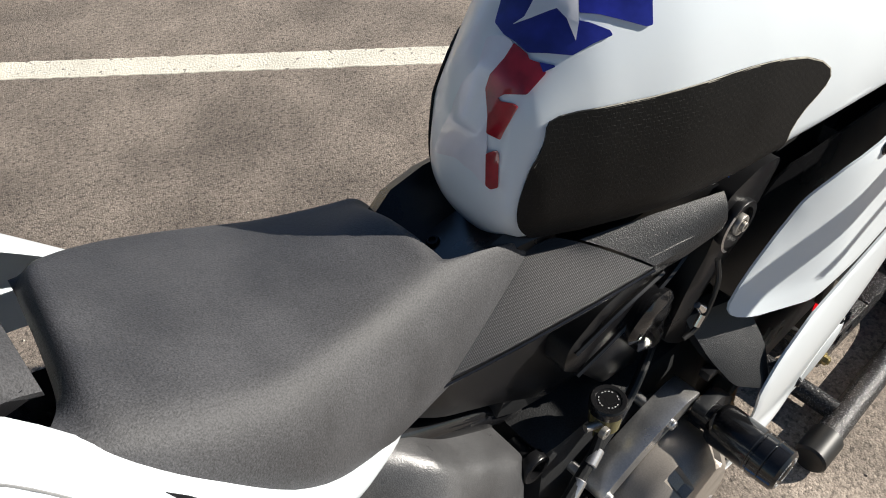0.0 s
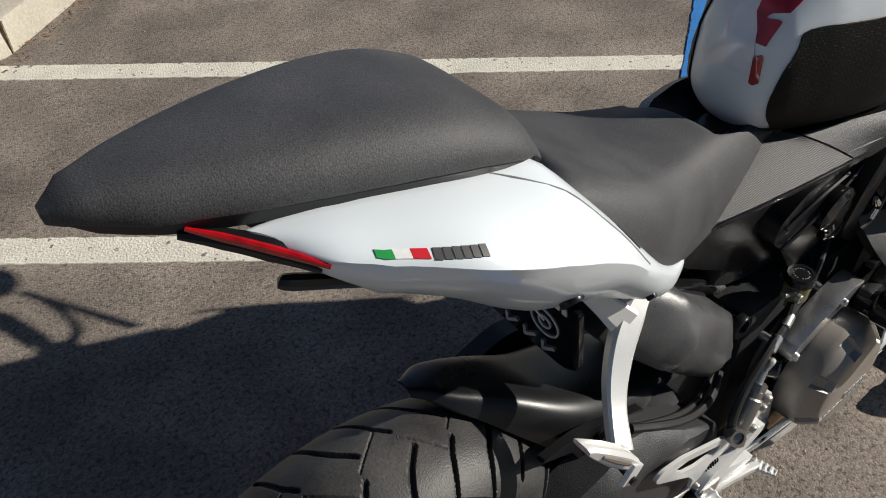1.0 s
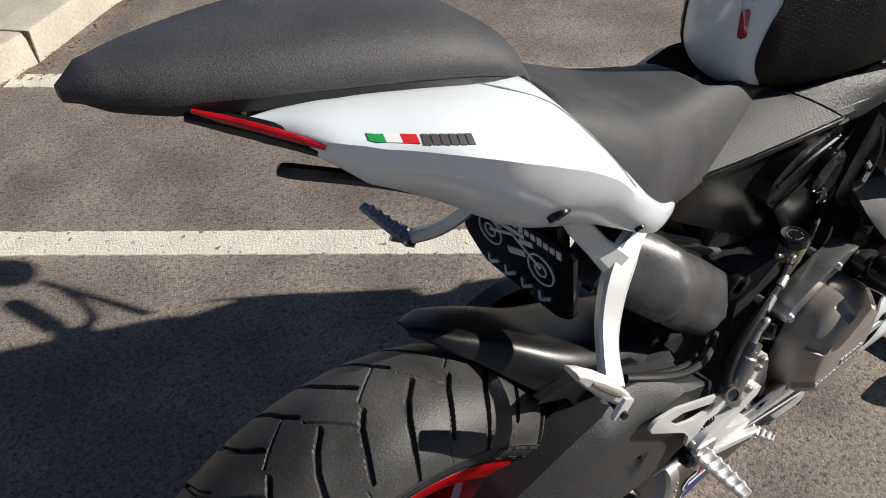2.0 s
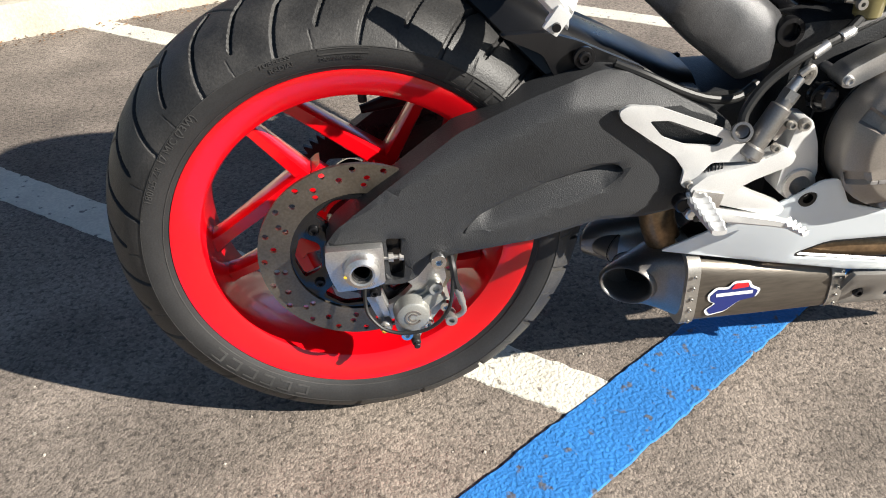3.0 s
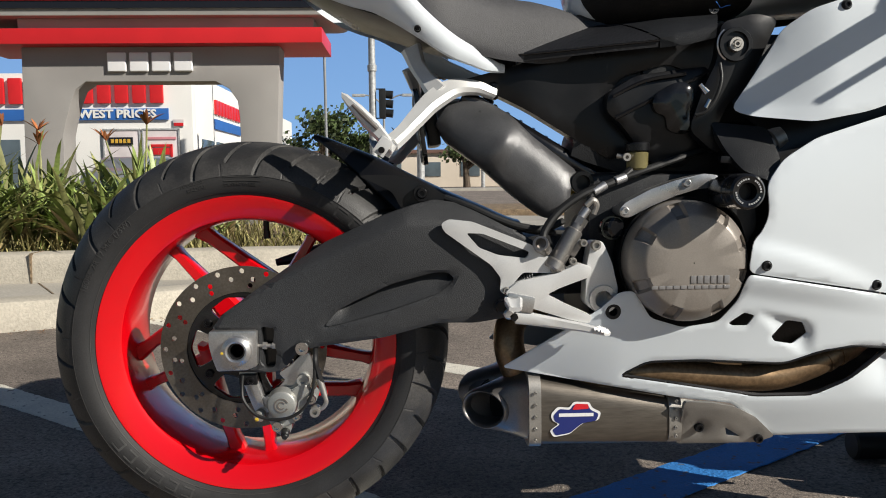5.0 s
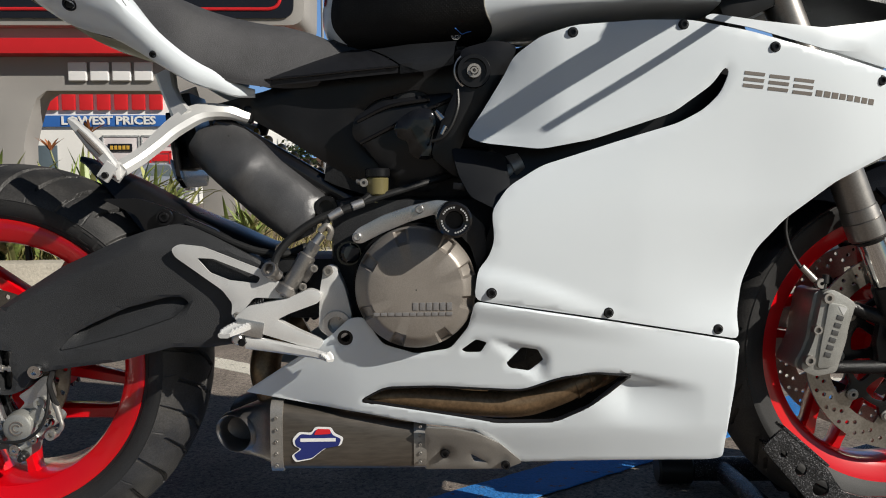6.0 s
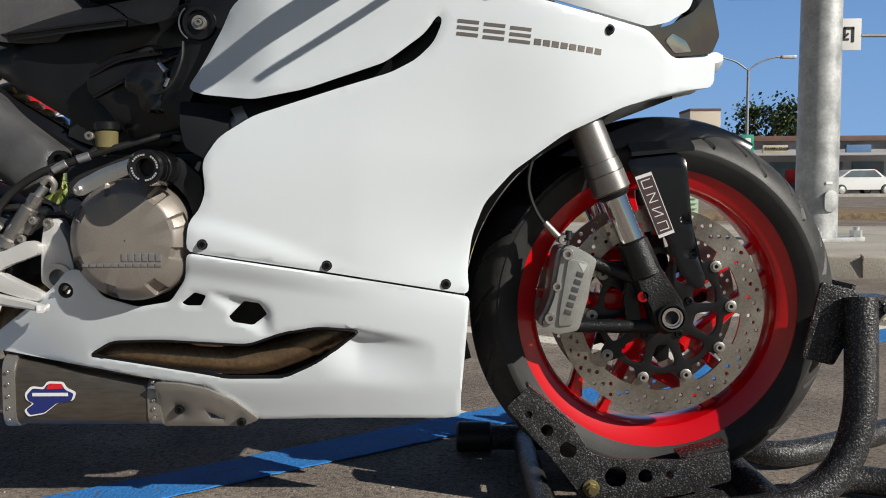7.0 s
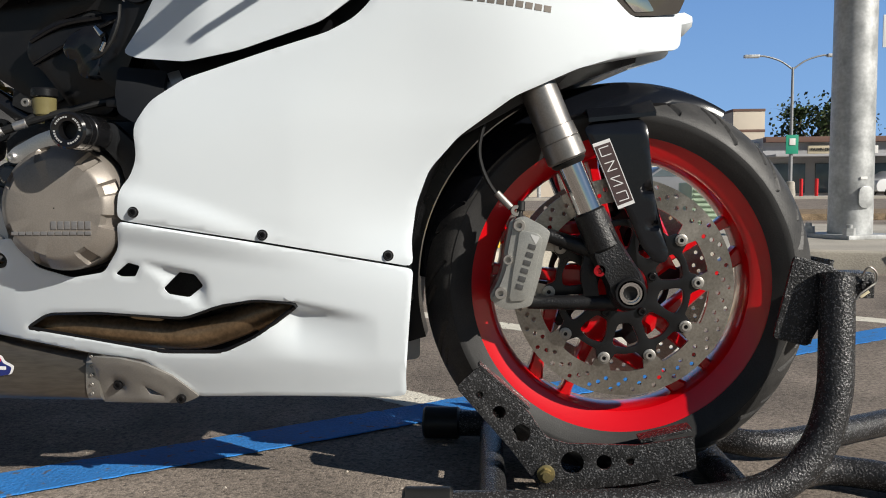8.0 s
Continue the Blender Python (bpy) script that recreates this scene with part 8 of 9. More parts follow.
part("retaining_pin", tube([(1.726, -0.118, 0.332), (1.732, -0.124, 0.345), (1.742, -0.124, 0.338), (1.744, -0.122, 0.325), (1.735, -0.124, 0.318), (1.722, -0.126, 0.309), (1.716, -0.126, 0.300)], 0.0013, 6), M_STEEL, stand)
part("pin_tag", box((0.014, 0.002, 0.004), (1.727, -0.126, 0.308), 0.0008, pose(0, 0, 0, 0, -35, 0)), material("tan_tie", (0.62, 0.55, 0.38), 0.6, grain=0.1), stand)
part("valve", rod((1.392, -0.005, 0.118), (1.392, -0.005, 0.086), 0.0035), M_RUBBER, front)

# ---------------------------------------------------------------- pavement, planter and roadside
def sheet(points, z, mat, name, label, category, kind="structure"):
    bm = bmesh.new()
    v, f = fill([Vector(p) for p in points], (), 0)
    add(bm, [(p.x, p.y, z) for p in v], f)
    return single(name, bm, mat, label, category, kind=kind)


def offset_line(points, d):
    pts = [Vector(p) for p in points]
    out = []
    for i, p in enumerate(pts):
        a = (pts[min(i + 1, len(pts) - 1)] - pts[max(i - 1, 0)]).normalized()
        out.append(p + Vector((-a.y, a.x)) * d)
    return out


walk_edge = offset_line(KERB, 0.155)
sheet([tuple(p) for p in walk_edge] + [(9.5, 5.2), (5.2, 6.6), (3.6, 7.4), (1.2, 8.6), (0.2, 9.2), (-9.5, 9.2)], 0.112, M_SIDEWALK, "pavement", "pale concrete pavement behind the kerb", "pavement")
band(along(WALL2, 0.2), 0.16, 0.10, 0.245, M_CONCRETE, "planter_edge", "low pale concrete planter edge", "planter edge")
sheet([tuple(p) for p in offset_line(WALL2, 0.15)] + [(0.6, 6.4), (-0.6, 8.4), (-9.4, 8.4)], 0.215, M_SOIL, "planting_bed", "dry brown planting bed with litter", "planting bed")
for pts, off, z0, z1 in ((KERB, -0.002, 0.0, 0.117), (WALL2, -0.002, 0.10, 0.247)):
    line = along(pts, 0.05)
    for k in range(min(range(len(line)), key=lambda i: abs(line[i].x + 1.43)) % 34, len(line) - 1, 34):
        p, q = line[k], line[k + 1]
        n = Vector((-(q - p).y, (q - p).x)).normalized()
        m = Matrix.Translation((*(p + n * 0.08), (z0 + z1) / 2)) @ pose(0, 0, 0, 0, 0, math.degrees(math.atan2(n.y, n.x)))
        single("kerb_joint", box((0.166, 0.007, z1 - z0 + 0.001), None, 0, m), M_SOIL, "dark joint in the concrete kerb", "joint", "kerb joints", "structure")
a, b = Vector((-1.425, 2.36)), Vector((-1.12, 1.86))
single("pavement_joint", box(((b - a).length, 0.007, 0.003), None, 0, Matrix.Translation((*((a + b) / 2), 0.1125)) @ pose(0, 0, 0, 0, 0, math.degrees(math.atan2(b.y - a.y, b.x - a.x)))), M_SOIL, "dark joint across the concrete pavement", "joint", "kerb joints", "structure")
M_YELLOW = material("yellow_tactile", (0.75, 0.50, 0.04), 0.6, spread=0.1, spread_scale=6.0, grain=0.1)
tm = Matrix.Translation((1.30, 3.88, 0.118)) @ pose(0, 0, 0, 0, 0, 24)
tp = thing("tactile_paving", "yellow tactile paving slab with raised domes", "tactile paving", (1.30, 3.88, 0.112), kind="structure")
part("slab", moved(box((0.9, 0.55, 0.008), (0, 0, 0), 0.002), tm), M_YELLOW, tp)
part("domes", join(*[moved(rod((-0.42 + 0.06 * i, -0.24 + 0.06 * j, 0.003), (-0.42 + 0.06 * i, -0.24 + 0.06 * j, 0.010), 0.013, 0.009, 8), tm) for i in range(15) for j in range(9)]), M_YELLOW, tp)
# dry leaves and grit along the kerb foot
M_LITTER = material("dry_litter", (0.22, 0.12, 0.06), 0.9, vary=0.6, grain=0.3, grain_scale=80.0)
bm = bmesh.new()
for k in range(900):
    t = rng.random()
    line = along(KERB[1:9], 0.05)
    p = line[int(t * (len(line) - 1))]
    d = abs(rng.gauss(0, 0.05)) + 0.005
    c = Vector((p.x + d * 0.4 + rng.uniform(-0.03, 0.03), p.y - d, 0.004))
    r = rng.uniform(0.003, 0.011)
    a = rng.uniform(0, 6.28)
    add(bm, [c + Vector((r * math.cos(a), r * math.sin(a), rng.uniform(0, 0.006))), c + Vector((-r * 0.4 * math.sin(a), r * 0.4 * math.cos(a), 0.003)), c - Vector((r * math.cos(a), r * math.sin(a), -0.002)), c + Vector((r * 0.4 * math.sin(a), -r * 0.4 * math.cos(a), 0.004))], [(0, 1, 2, 3)])
single("leaf_litter", bm, M_LITTER, "dry leaves and grit along the kerb", "litter", kind="stuff")
bm = bmesh.new()
for k in range(700):
    x, y = rng.uniform(-1.2, 3.2), rng.uniform(-1.0, 2.4)
    r = rng.uniform(0.0012, 0.0038)
    vs = [(x + r * math.cos(a) * rng.uniform(0.7, 1.2), y + r * math.sin(a) * rng.uniform(0.7, 1.2), 0.0005) for a in (0, 1.2, 2.5, 3.8, 5.0)]
    add(bm, vs + [(x, y, r * 0.9)], [(0, 1, 5), (1, 2, 5), (2, 3, 5), (3, 4, 5), (4, 0, 5)])
single("loose_grit", bm, material("loose_grit", (0.30, 0.27, 0.23), 0.85, vary=0.5), "loose stone chips on the asphalt", "grit", kind="stuff")

# strap-leaved plants in the bed
M_LEAF = [material("strap_leaf_green", (0.21, 0.27, 0.075), 0.42, spread=0.35, spread_scale=12.0, vary=0.35, grain=0.15, grain_scale=60.0),
          material("strap_leaf_olive", (0.26, 0.265, 0.10), 0.48, spread=0.35, spread_scale=12.0, vary=0.35, grain=0.15, grain_scale=60.0),
          material("strap_leaf_dry", (0.42, 0.33, 0.17), 0.7, spread=0.3, spread_scale=12.0, vary=0.3, grain=0.15, grain_scale=60.0)]
M_BLOOM = material("orange_bloom", (0.36, 0.13, 0.05), 0.6, vary=0.3, grain=0.2)


def blade(bm, root, az, lean, length, width, droop, fold=0.35):
    d = Vector((math.cos(az), math.sin(az), 0))
    s = Vector((-d.y, d.x, 0))
    n = 7
    rows = []
    for i in range(n + 1):
        t = i / n
        c = root + d * (length * (lean * t + droop * t * t * 0.5)) + Vector((0, 0, length * (t * (1 - 0.35 * lean) - droop * t ** 3 * 0.55)))
        w = width * (math.sin(math.pi * min(1.0, 0.12 + 0.88 * t)) ** 0.7) * (1 - 0.25 * t)
        if i == n:
            rows.append([bm.verts.new(c)] * 3)
        else:
            rows.append([bm.verts.new(c - s * w + Vector((0, 0, w * fold))), bm.verts.new(c), bm.verts.new(c + s * w + Vector((0, 0, w * fold)))])
    for a, b in zip(rows, rows[1:]):
        for j in (0, 1):
            f = [a[j], a[j + 1], b[j + 1], b[j]]
            f = list(dict.fromkeys(f))
            if len(f) > 2:
                try:
                    bm.faces.new(f)
                except ValueError:
                    pass


def plant(x, y, size, leaves, seed, blooms=0):
    r = random.Random(seed)
    t = thing("strap_leaf_plant", "clump of green strap leaves with some dry ones" + (" and orange blooms" if blooms else ""), "plant", (x, y, 0.21), "plants in the bed")
    for k, share_ in enumerate((0.55, 0.30, 0.15)):
        bm = bmesh.new()
        for i in range(int(leaves * share_)):
            root = Vector((x + r.gauss(0, 0.10 * size), y + r.gauss(0, 0.10 * size), 0.205))
            L = size * r.uniform(0.45, 0.95) * (1.0 if k < 2 else 0.7)
            blade(bm, root, r.uniform(0, 6.283), r.uniform(0.10, 0.65) if k < 2 else r.uniform(0.5, 0.9), L, size * r.uniform(0.017, 0.038), r.uniform(0.05, 0.8))
        part("leaves", bm, M_LEAF[k], t, ("green strap leaves", "olive strap leaves", "dry tan leaves")[k], 60)
    for i in range(blooms):
        p = Vector((x + r.gauss(0, 0.12), y + r.gauss(0, 0.10), 0.21))
        q = p + Vector((r.uniform(-0.1, 0.15), r.uniform(-0.1, 0.1), size * r.uniform(0.62, 0.85)))
        part("bloom_stalk", tube([p, (p + q) / 2 + Vector((0.02, 0, 0)), q], 0.006, 6, 3), M_LEAF[1], t)
        bm = bmesh.new()
        for j in range(9):
            blade(bm, q, r.uniform(0, 6.28), r.uniform(0.2, 0.9), r.uniform(0.07, 0.13), 0.012, 0.2)
        part("bloom", bm, M_BLOOM, t, "orange bloom", 60)


SPOTS = [(-3.3, 2.72, 0.74), (-2.85, 2.70, 0.76), (-2.42, 2.72, 0.78), (-2.10, 2.86, 0.76), (-1.92, 2.66, 0.66), (-1.70, 2.92, 0.60), (-1.34, 2.80, 0.62), (-1.10, 2.86, 0.68), (-0.88, 2.98, 0.56), (-3.0, 3.3, 0.85), (-2.55, 3.5, 0.88), (-1.95, 3.55, 0.88), (-1.32, 3.6, 0.86), (-1.02, 3.9, 0.80), (-0.40, 3.65, 0.45)]
for k, (x, y, size) in enumerate(SPOTS):
    plant(x, y, size, 140 if y < 3.5 else 90, 40 + k, 2 if k in (2, 3, 10, 11, 12) else 0)
bm = bmesh.new()
for k in range(5200):
    x = rng.uniform(-3.5, 0.55)
    y = rng.uniform(2.62 + max(0.0, x) * 1.9, 6.2) if k % 3 else rng.uniform(2.62, 2.95) + max(0.0, x) * 1.9
    blade(bm, Vector((x, y, 0.21)), rng.uniform(0, 6.28), rng.uniform(0.1, 0.8), rng.uniform(0.05, 0.19), 0.004, rng.uniform(0, 0.6))
single("dry_grass", bm, material("dry_grass", (0.26, 0.23, 0.09), 0.8, vary=0.5, grain=0.1), "short dry grass in the bed", "grass", kind="stuff", angle=60)

# ---------------------------------------------------------------- monument sign
M_SIGN = material("grey_sign_render", (0.33, 0.315, 0.30), 0.8, spread=0.08, spread_scale=2.5, grain=0.08, grain_scale=160.0, bump=0.3, bump_scale=260.0)
M_SIGNBLACK = material("black_sign_face", (0.012, 0.012, 0.016), 0.25, spread=0.1, spread_scale=3.0, coat=0.3)
M_SIGNRED = material("red_sign_trim", (0.62, 0.02, 0.025), 0.4, spread=0.05, spread_scale=4.0, grain=0.03)
M_SIGNW = material("white_sign_letters", (0.80, 0.80, 0.80), 0.5, grain=0.04)
sign = thing("monument_sign", "grey roadside monument sign with an arched opening and red trim", "sign", (-1.7, 5.4, 0.2))
arch_in = [(-1.075, 0.15), (-1.088, 1.07), (-1.10, 1.20), (-1.164, 1.298), (-1.267, 1.357), (-2.281, 1.361), (-2.36, 1.305), (-2.40, 1.21), (-2.45, 1.05), (-2.475, 0.94), (-2.49, 0.15)]
part("arch", plate([Vector(p) for p in [(-2.79, 0.15), (-2.765, 1.63), (-0.755, 1.63), (-0.83, 0.15)] + arch_in], 5.2, 5.44, (), 0.008), M_SIGN, sign, "grey rendered arch")
part("red_band", box((2.75, 0.75, 0.118), (-1.78, 5.43, 1.690), 0.006), M_SIGNRED, sign)
part("ledge", box((2.28, 0.6, 0.09), (-1.62, 5.45, 1.795), 0.006), M_SIGN, sign)
cab = part("sign_cabinet", moved(plate(rounded([(-4.2, 1.842), (-0.22, 1.842), (-0.18, 3.34), (-4.2, 3.34)], 0.12, 6), 5.05, 5.85, (), 0.015), Matrix()), M_SIGN, sign, "grey sign cabinet")
part("sign_face", plate(rounded([(-4.1, 1.893), (-0.30, 1.893), (-0.26, 3.24), (-4.1, 3.24)], 0.10, 6), 5.03, 5.055), M_SIGNBLACK, cab, "black sign face")
part("face_line", tube([(p.x, 5.03, p.y) for p in rounded([(-4.0, 1.961), (-0.40, 1.961), (-0.36, 3.14), (-4.0, 3.14)], 0.10, 6)], 0.014, 8, 0, closed=True), M_SIGNRED, cab)
for k in range(4):
    x = -2.105 + 0.172 * k
    part("number_bar", box((0.145, 0.03, 0.150), (x + 0.078, 5.185, 1.508), 0.02, None, 3), M_SIGNW, sign, "raised white bar")

# ---------------------------------------------------------------- shop across the car park
M_STUCCO = material("white_stucco", (0.76, 0.75, 0.72), 0.85, spread=0.05, spread_scale=0.6, grain=0.04, grain_scale=30.0, bump=0.2, bump_scale=60.0)
M_SIGNBLUE = material("blue_banner", (0.03, 0.13, 0.42), 0.5, spread=0.05, spread_scale=2.0, grain=0.03)
M_SHOPGLASS = material("shop_glass", (0.10, 0.13, 0.15), 0.08, spread=0.3, spread_scale=0.8, coat=0.3)
shop = thing("shop", "white flat-roofed shop with a blue banner and red lettering bars", "shop", (-16, 34, 0))
part("wall", box((22.0, 0.4, 4.8), (-19.0, 30.2, 2.4), 0.02), M_STUCCO, shop)
part("wall", box((0.4, 26.0, 4.8), (-8.2, 43.42, 2.4), 0.02), M_STUCCO, shop)
part("roof", box((21.0, 25.0, 0.2), (-18.9, 43.0, 4.65), 0.02), M_STUCCO, shop)
part("banner", box((9.2, 0.08, 0.43), (-13.48, 29.93, 3.22), 0.01), M_SIGNBLUE, shop, "blue banner with white lettering")
for k in range(13):
    part("letter_bar", box((0.50, 0.14, 0.98), (-9.30 - 0.66 * k, 29.92, 4.12), 0.05), M_SIGNRED, shop, "red lettering bar")
M_POSTER = material("pale_poster_film", (0.66, 0.60, 0.60), 0.5, spread=0.15, spread_scale=1.2, grain=0.05)
M_GOLD = material("gold_print", (0.60, 0.36, 0.05), 0.5, grain=0.05)
for x0, x1 in ((-11.40, -9.98), (-9.92, -8.50)):
    win = part("shop_window", box((x1 - x0, 0.07, 2.35), ((x0 + x1) / 2, 29.97, 1.47), 0.01), M_POSTER, shop, "shop window filled with a pale poster")
    for size, at in (((x1 - x0, 0.10, 0.07), ((x0 + x1) / 2, 29.95, 2.64)), ((0.06, 0.10, 2.35), (x0 + 0.03, 29.95, 1.47)), ((0.06, 0.10, 2.35), (x1 - 0.03, 29.95, 1.47))):
        part("window_frame", box(size, at, 0.01), M_GALV, win)
part("poster", box((0.92, 0.04, 0.30), (-10.72, 29.90, 2.20), 0.01), M_SIGNBLACK, shop)
for k in range(5):
    part("poster_bar", box((0.11, 0.02, 0.15), (-11.03 + 0.155 * k, 29.87, 2.20), 0.01), M_GOLD, shop)
part("poster_bar", box((1.10, 0.03, 0.10), (-9.18, 29.91, 2.30), 0.02), material("pink_print", (0.62, 0.25, 0.28), 0.5, grain=0.05), shop)
for size, at in (((0.86, 0.05, 0.10), (-9.2, 29.90, 2.02)), ((0.10, 0.05, 0.48), (-9.60, 29.90, 1.82)), ((0.10, 0.05, 0.48), (-8.82, 29.90, 1.82)), ((0.62, 0.05, 0.26), (-9.2, 29.90, 1.80))):
    part("poster_shape", box(size, at, 0.02), M_SIGNRED, shop)
part("wall_notice", box((0.40, 0.04, 0.26), (-8.52, 29.95, 2.88), 0.01), M_POSTER, shop)
part("wall_notice", box((0.36, 0.03, 0.12), (-8.52, 29.93, 2.82), 0.01), M_SIGNRED, shop)
for x in (-13.6, -15.0):
    part("shop_window", box((0.95, 0.07, 1.9), (x, 29.96, 1.35), 0.02), M_SHOPGLASS, shop)
for y in (32.2, 34.6, 37.0):
    part("shop_window", box((0.07, 1.9, 1.55), (-7.98, y, 1.55), 0.02), M_SHOPGLASS, shop)
part("banner", box((0.08, 5.2, 0.43), (-7.95, 36.0, 3.07), 0.01), M_SIGNBLUE, shop)
for k in range(9):
    part("letter_bar", box((0.12, 0.40, 0.62), (-7.95, 33.7 + 0.575 * k, 3.80), 0.04), M_SIGNRED, shop)
M_PAINTW = material("banner_white", (0.78, 0.78, 0.76), 0.6, grain=0.03)
for word, x in (("LOWEST", -12.90), ("PRICES", -10.83)):
    part("banner_lettering", moved(lettering(word, 0.43, 0.01, 0.014), Matrix.Translation((x, 29.86, 3.22)) @ pose(0, 0, 0, 90, 0, 0) @ Matrix.Diagonal((1.16, 1, 1, 1))), M_PAINTW, shop, "white painted lettering")

# ---------------------------------------------------------------- poles and signals
M_POLE = material("grey_pole_paint", (0.30, 0.31, 0.32), 0.55, 0.3, spread=0.1, spread_scale=3.0, grain=0.05)
M_SIGNAL = material("signal_black", (0.015, 0.016, 0.017), 0.45, spread=0.2, spread_scale=10.0, grain=0.1)
pole = thing("signal_pole", "galvanised steel signal pole bolted to the pavement", "pole", (3.82, 4.52, 0.112))
part("shaft", rod((3.82, 4.52, 0.12), (3.82, 4.52, 6.0), 0.146, 0.122, 40), M_GALV, pole, "galvanised shaft")
part("base_plate", moved(box((0.46, 0.46, 0.03), (0, 0, 0), 0.006), Matrix.Translation((3.82, 4.52, 0.127)) @ pose(0, 0, 0, 0, 0, 20)), M_GALV, pole)
for k in range(4):
    a = radians(20 + 45 + 90 * k)
    c = Vector((3.82 + 0.265 * math.cos(a), 4.52 + 0.265 * math.sin(a), 0.115))
    part("anchor_bolt", join(rod(c, c + Vector((0, 0, 0.10)), 0.022, None, 16), rod(c + Vector((0, 0, 0.02)), c + Vector((0, 0, 0.075)), 0.042, None, 6)), M_GALV, pole)
part("hand_hole", join(moved(plate(rounded([(-0.052, -0.075), (0.052, -0.075), (0.052, 0.075), (-0.052, 0.075)], 0.05, 6), -0.012, 0.0, (), 0.003), Matrix.Translation((3.85, 4.375, 0.40)) @ pose(0, 0, 0, 0, 0, 12))), M_GALV, pole)
part("shaft_tag", box((0.05, 0.004, 0.02), (3.84, 4.374, 0.53), 0.001, pose(0, 0, 0, 0, 0, 10)), M_PAINTW, pole)
part("weld_seam", lathe([(0.1375, -0.004), (0.1395, 0.0), (0.1375, 0.004)], 40), M_GALV, pole).matrix_world = Matrix.Translation((3.82, 4.52, 1.50)) @ pose(0, 0, 0, 90, 0, 0)
part("signal_head", join(box((0.42, 0.30, 0.42), (3.34, 4.45, 2.06), 0.05), box((0.36, 0.06, 0.36), (3.34, 4.28, 2.06), 0.03)), M_SIGNAL, pole, "black signal housing")
part("signal_bracket", tube([(3.50, 4.46, 1.90), (3.60, 4.48, 1.86), (3.70, 4.50, 1.86)], 0.022, 10), M_SIGNAL, pole)
part("signal_cap", rod((3.60, 4.44, 1.88), (3.60, 4.40, 1.88), 0.03, None, 18, 0.005), M_PAINTW, pole)


def street_lamp(x, y, h, arm, sign_board=False):
    t = thing("street_lamp", "grey twin-arm street lamp", "street lamp", (x, y, 0), "street lamps")
    part("shaft", rod((x, y, 0), (x, y, h), 0.11, 0.06, 14), M_POLE, t)
    part("base", rod((x, y, 0), (x, y, 0.9), 0.28, 0.22, 14, 0.05), M_SIDEWALK, t)
    for s in (-1, 1):
        part("arm", tube([(x, y, h - 0.1), (x + s * arm * 0.35, y, h + 0.32), (x + s * arm * 0.75, y, h + 0.55), (x + s * arm, y, h + 0.58)], 0.045, 8), M_POLE, t)
        part("lamp_head", box((0.75, 0.28, 0.16), (x + s * (arm + 0.3), y, h + 0.57), 0.05), M_GALV, t)
    if sign_board:
        part("sign_board", box((0.62, 0.05, 0.95), (x, y - 0.14, 2.75), 0.02), material("green_board", (0.02, 0.32, 0.20), 0.5, grain=0.05), t, "green bus board with a plain white mark")
        part("board_mark", box((0.30, 0.03, 0.34), (x, y - 0.18, 2.88), 0.04), M_PAINTW, t)


street_lamp(16.95, 40.0, 6.6, 1.75, True)
street_lamp(-1.12, 46.0, 5.0, 1.15)


def signal_mast(x, y, h, heads, box_at=None):
    t = thing("traffic_signal", "grey pole with black traffic signal heads", "traffic light", (x, y, 0), "traffic signals")
    part("shaft", rod((x, y, 0), (x, y, h), 0.13, 0.10, 16), M_GALV, t)
    part("foot", rod((x, y, 0), (x, y, 0.3), 0.26, 0.22, 14, 0.03), M_GALV, t)
    part("collar", rod((x, y, 4.1), (x, y, 4.32), 0.15, None, 16, 0.02), M_GALV, t)
    for dx, z in heads:
        head = part("signal_head", box((0.22, 0.34, 0.92), (x + dx - 0.10, y, z), 0.03), M_SIGNAL, t)
        for k in (-0.30, 0, 0.30):
            part("visor", rod((x + dx - 0.02, y - 0.02, z + k), (x + dx + 0.24, y - 0.04, z + k - 0.03), 0.125, 0.135, 16), M_SIGNAL, head)
        for k in (-0.47, 0.47):
            part("bracket", box((dx, 0.04, 0.04), (x + dx / 2, y, z + k), 0.01), M_SIGNAL, t)
    if box_at:
        dx, z = box_at
        b = part("signal_box", box((0.62, 0.44, 0.98), (x + dx, y, z), 0.07, None, 3), M_SIGNAL, t, "black signal housing seen from its back")
        part("box_rim", box((0.12, 0.50, 1.04), (x + dx + 0.18, y, z), 0.05, None, 3), M_SIGNAL, b)
        part("sleeve", rod((x, y, z - 0.55), (x, y, z + 0.05), 0.18, None, 14, 0.02), M_SIGNAL, t)
        for k in (-0.5, 0.5):
            part("bracket", rod((x, y - 0.02, z + k), (x + dx + 0.1, y - 0.02, z + k + 0.04), 0.05), M_SIGNAL, t)


signal_mast(-0.87, 25.0, 7.5, ((0.42, 3.07), (0.62, 6.42)))
signal_mast(0.67, 25.0, 8.5, (), (0.62, 4.35))
M_LIT = bpy.data.materials.new("lit_red_lamp")
M_LIT.use_nodes = True
M_LIT.node_tree.nodes["Principled BSDF"].inputs["Base Color"].default_value = (0.4, 0.01, 0.01, 1)
M_LIT.node_tree.nodes["Principled BSDF"].inputs["Emission Color"].default_value = (1.0, 0.03, 0.02, 1)
M_LIT.node_tree.nodes["Principled BSDF"].inputs["Emission Strength"].default_value = 2.0
far_sig = thing("traffic_signal", "far traffic signal showing red on a grey mast", "traffic light", (4.7, 46, 0), "traffic signals")
part("shaft", rod((4.7, 46.0, 0), (4.7, 46.0, 6.2), 0.12, 0.09, 14), M_GALV, far_sig)
part("arm", rod((4.7, 46.0, 5.0), (3.9, 46.0, 5.0), 0.05), M_GALV, far_sig)
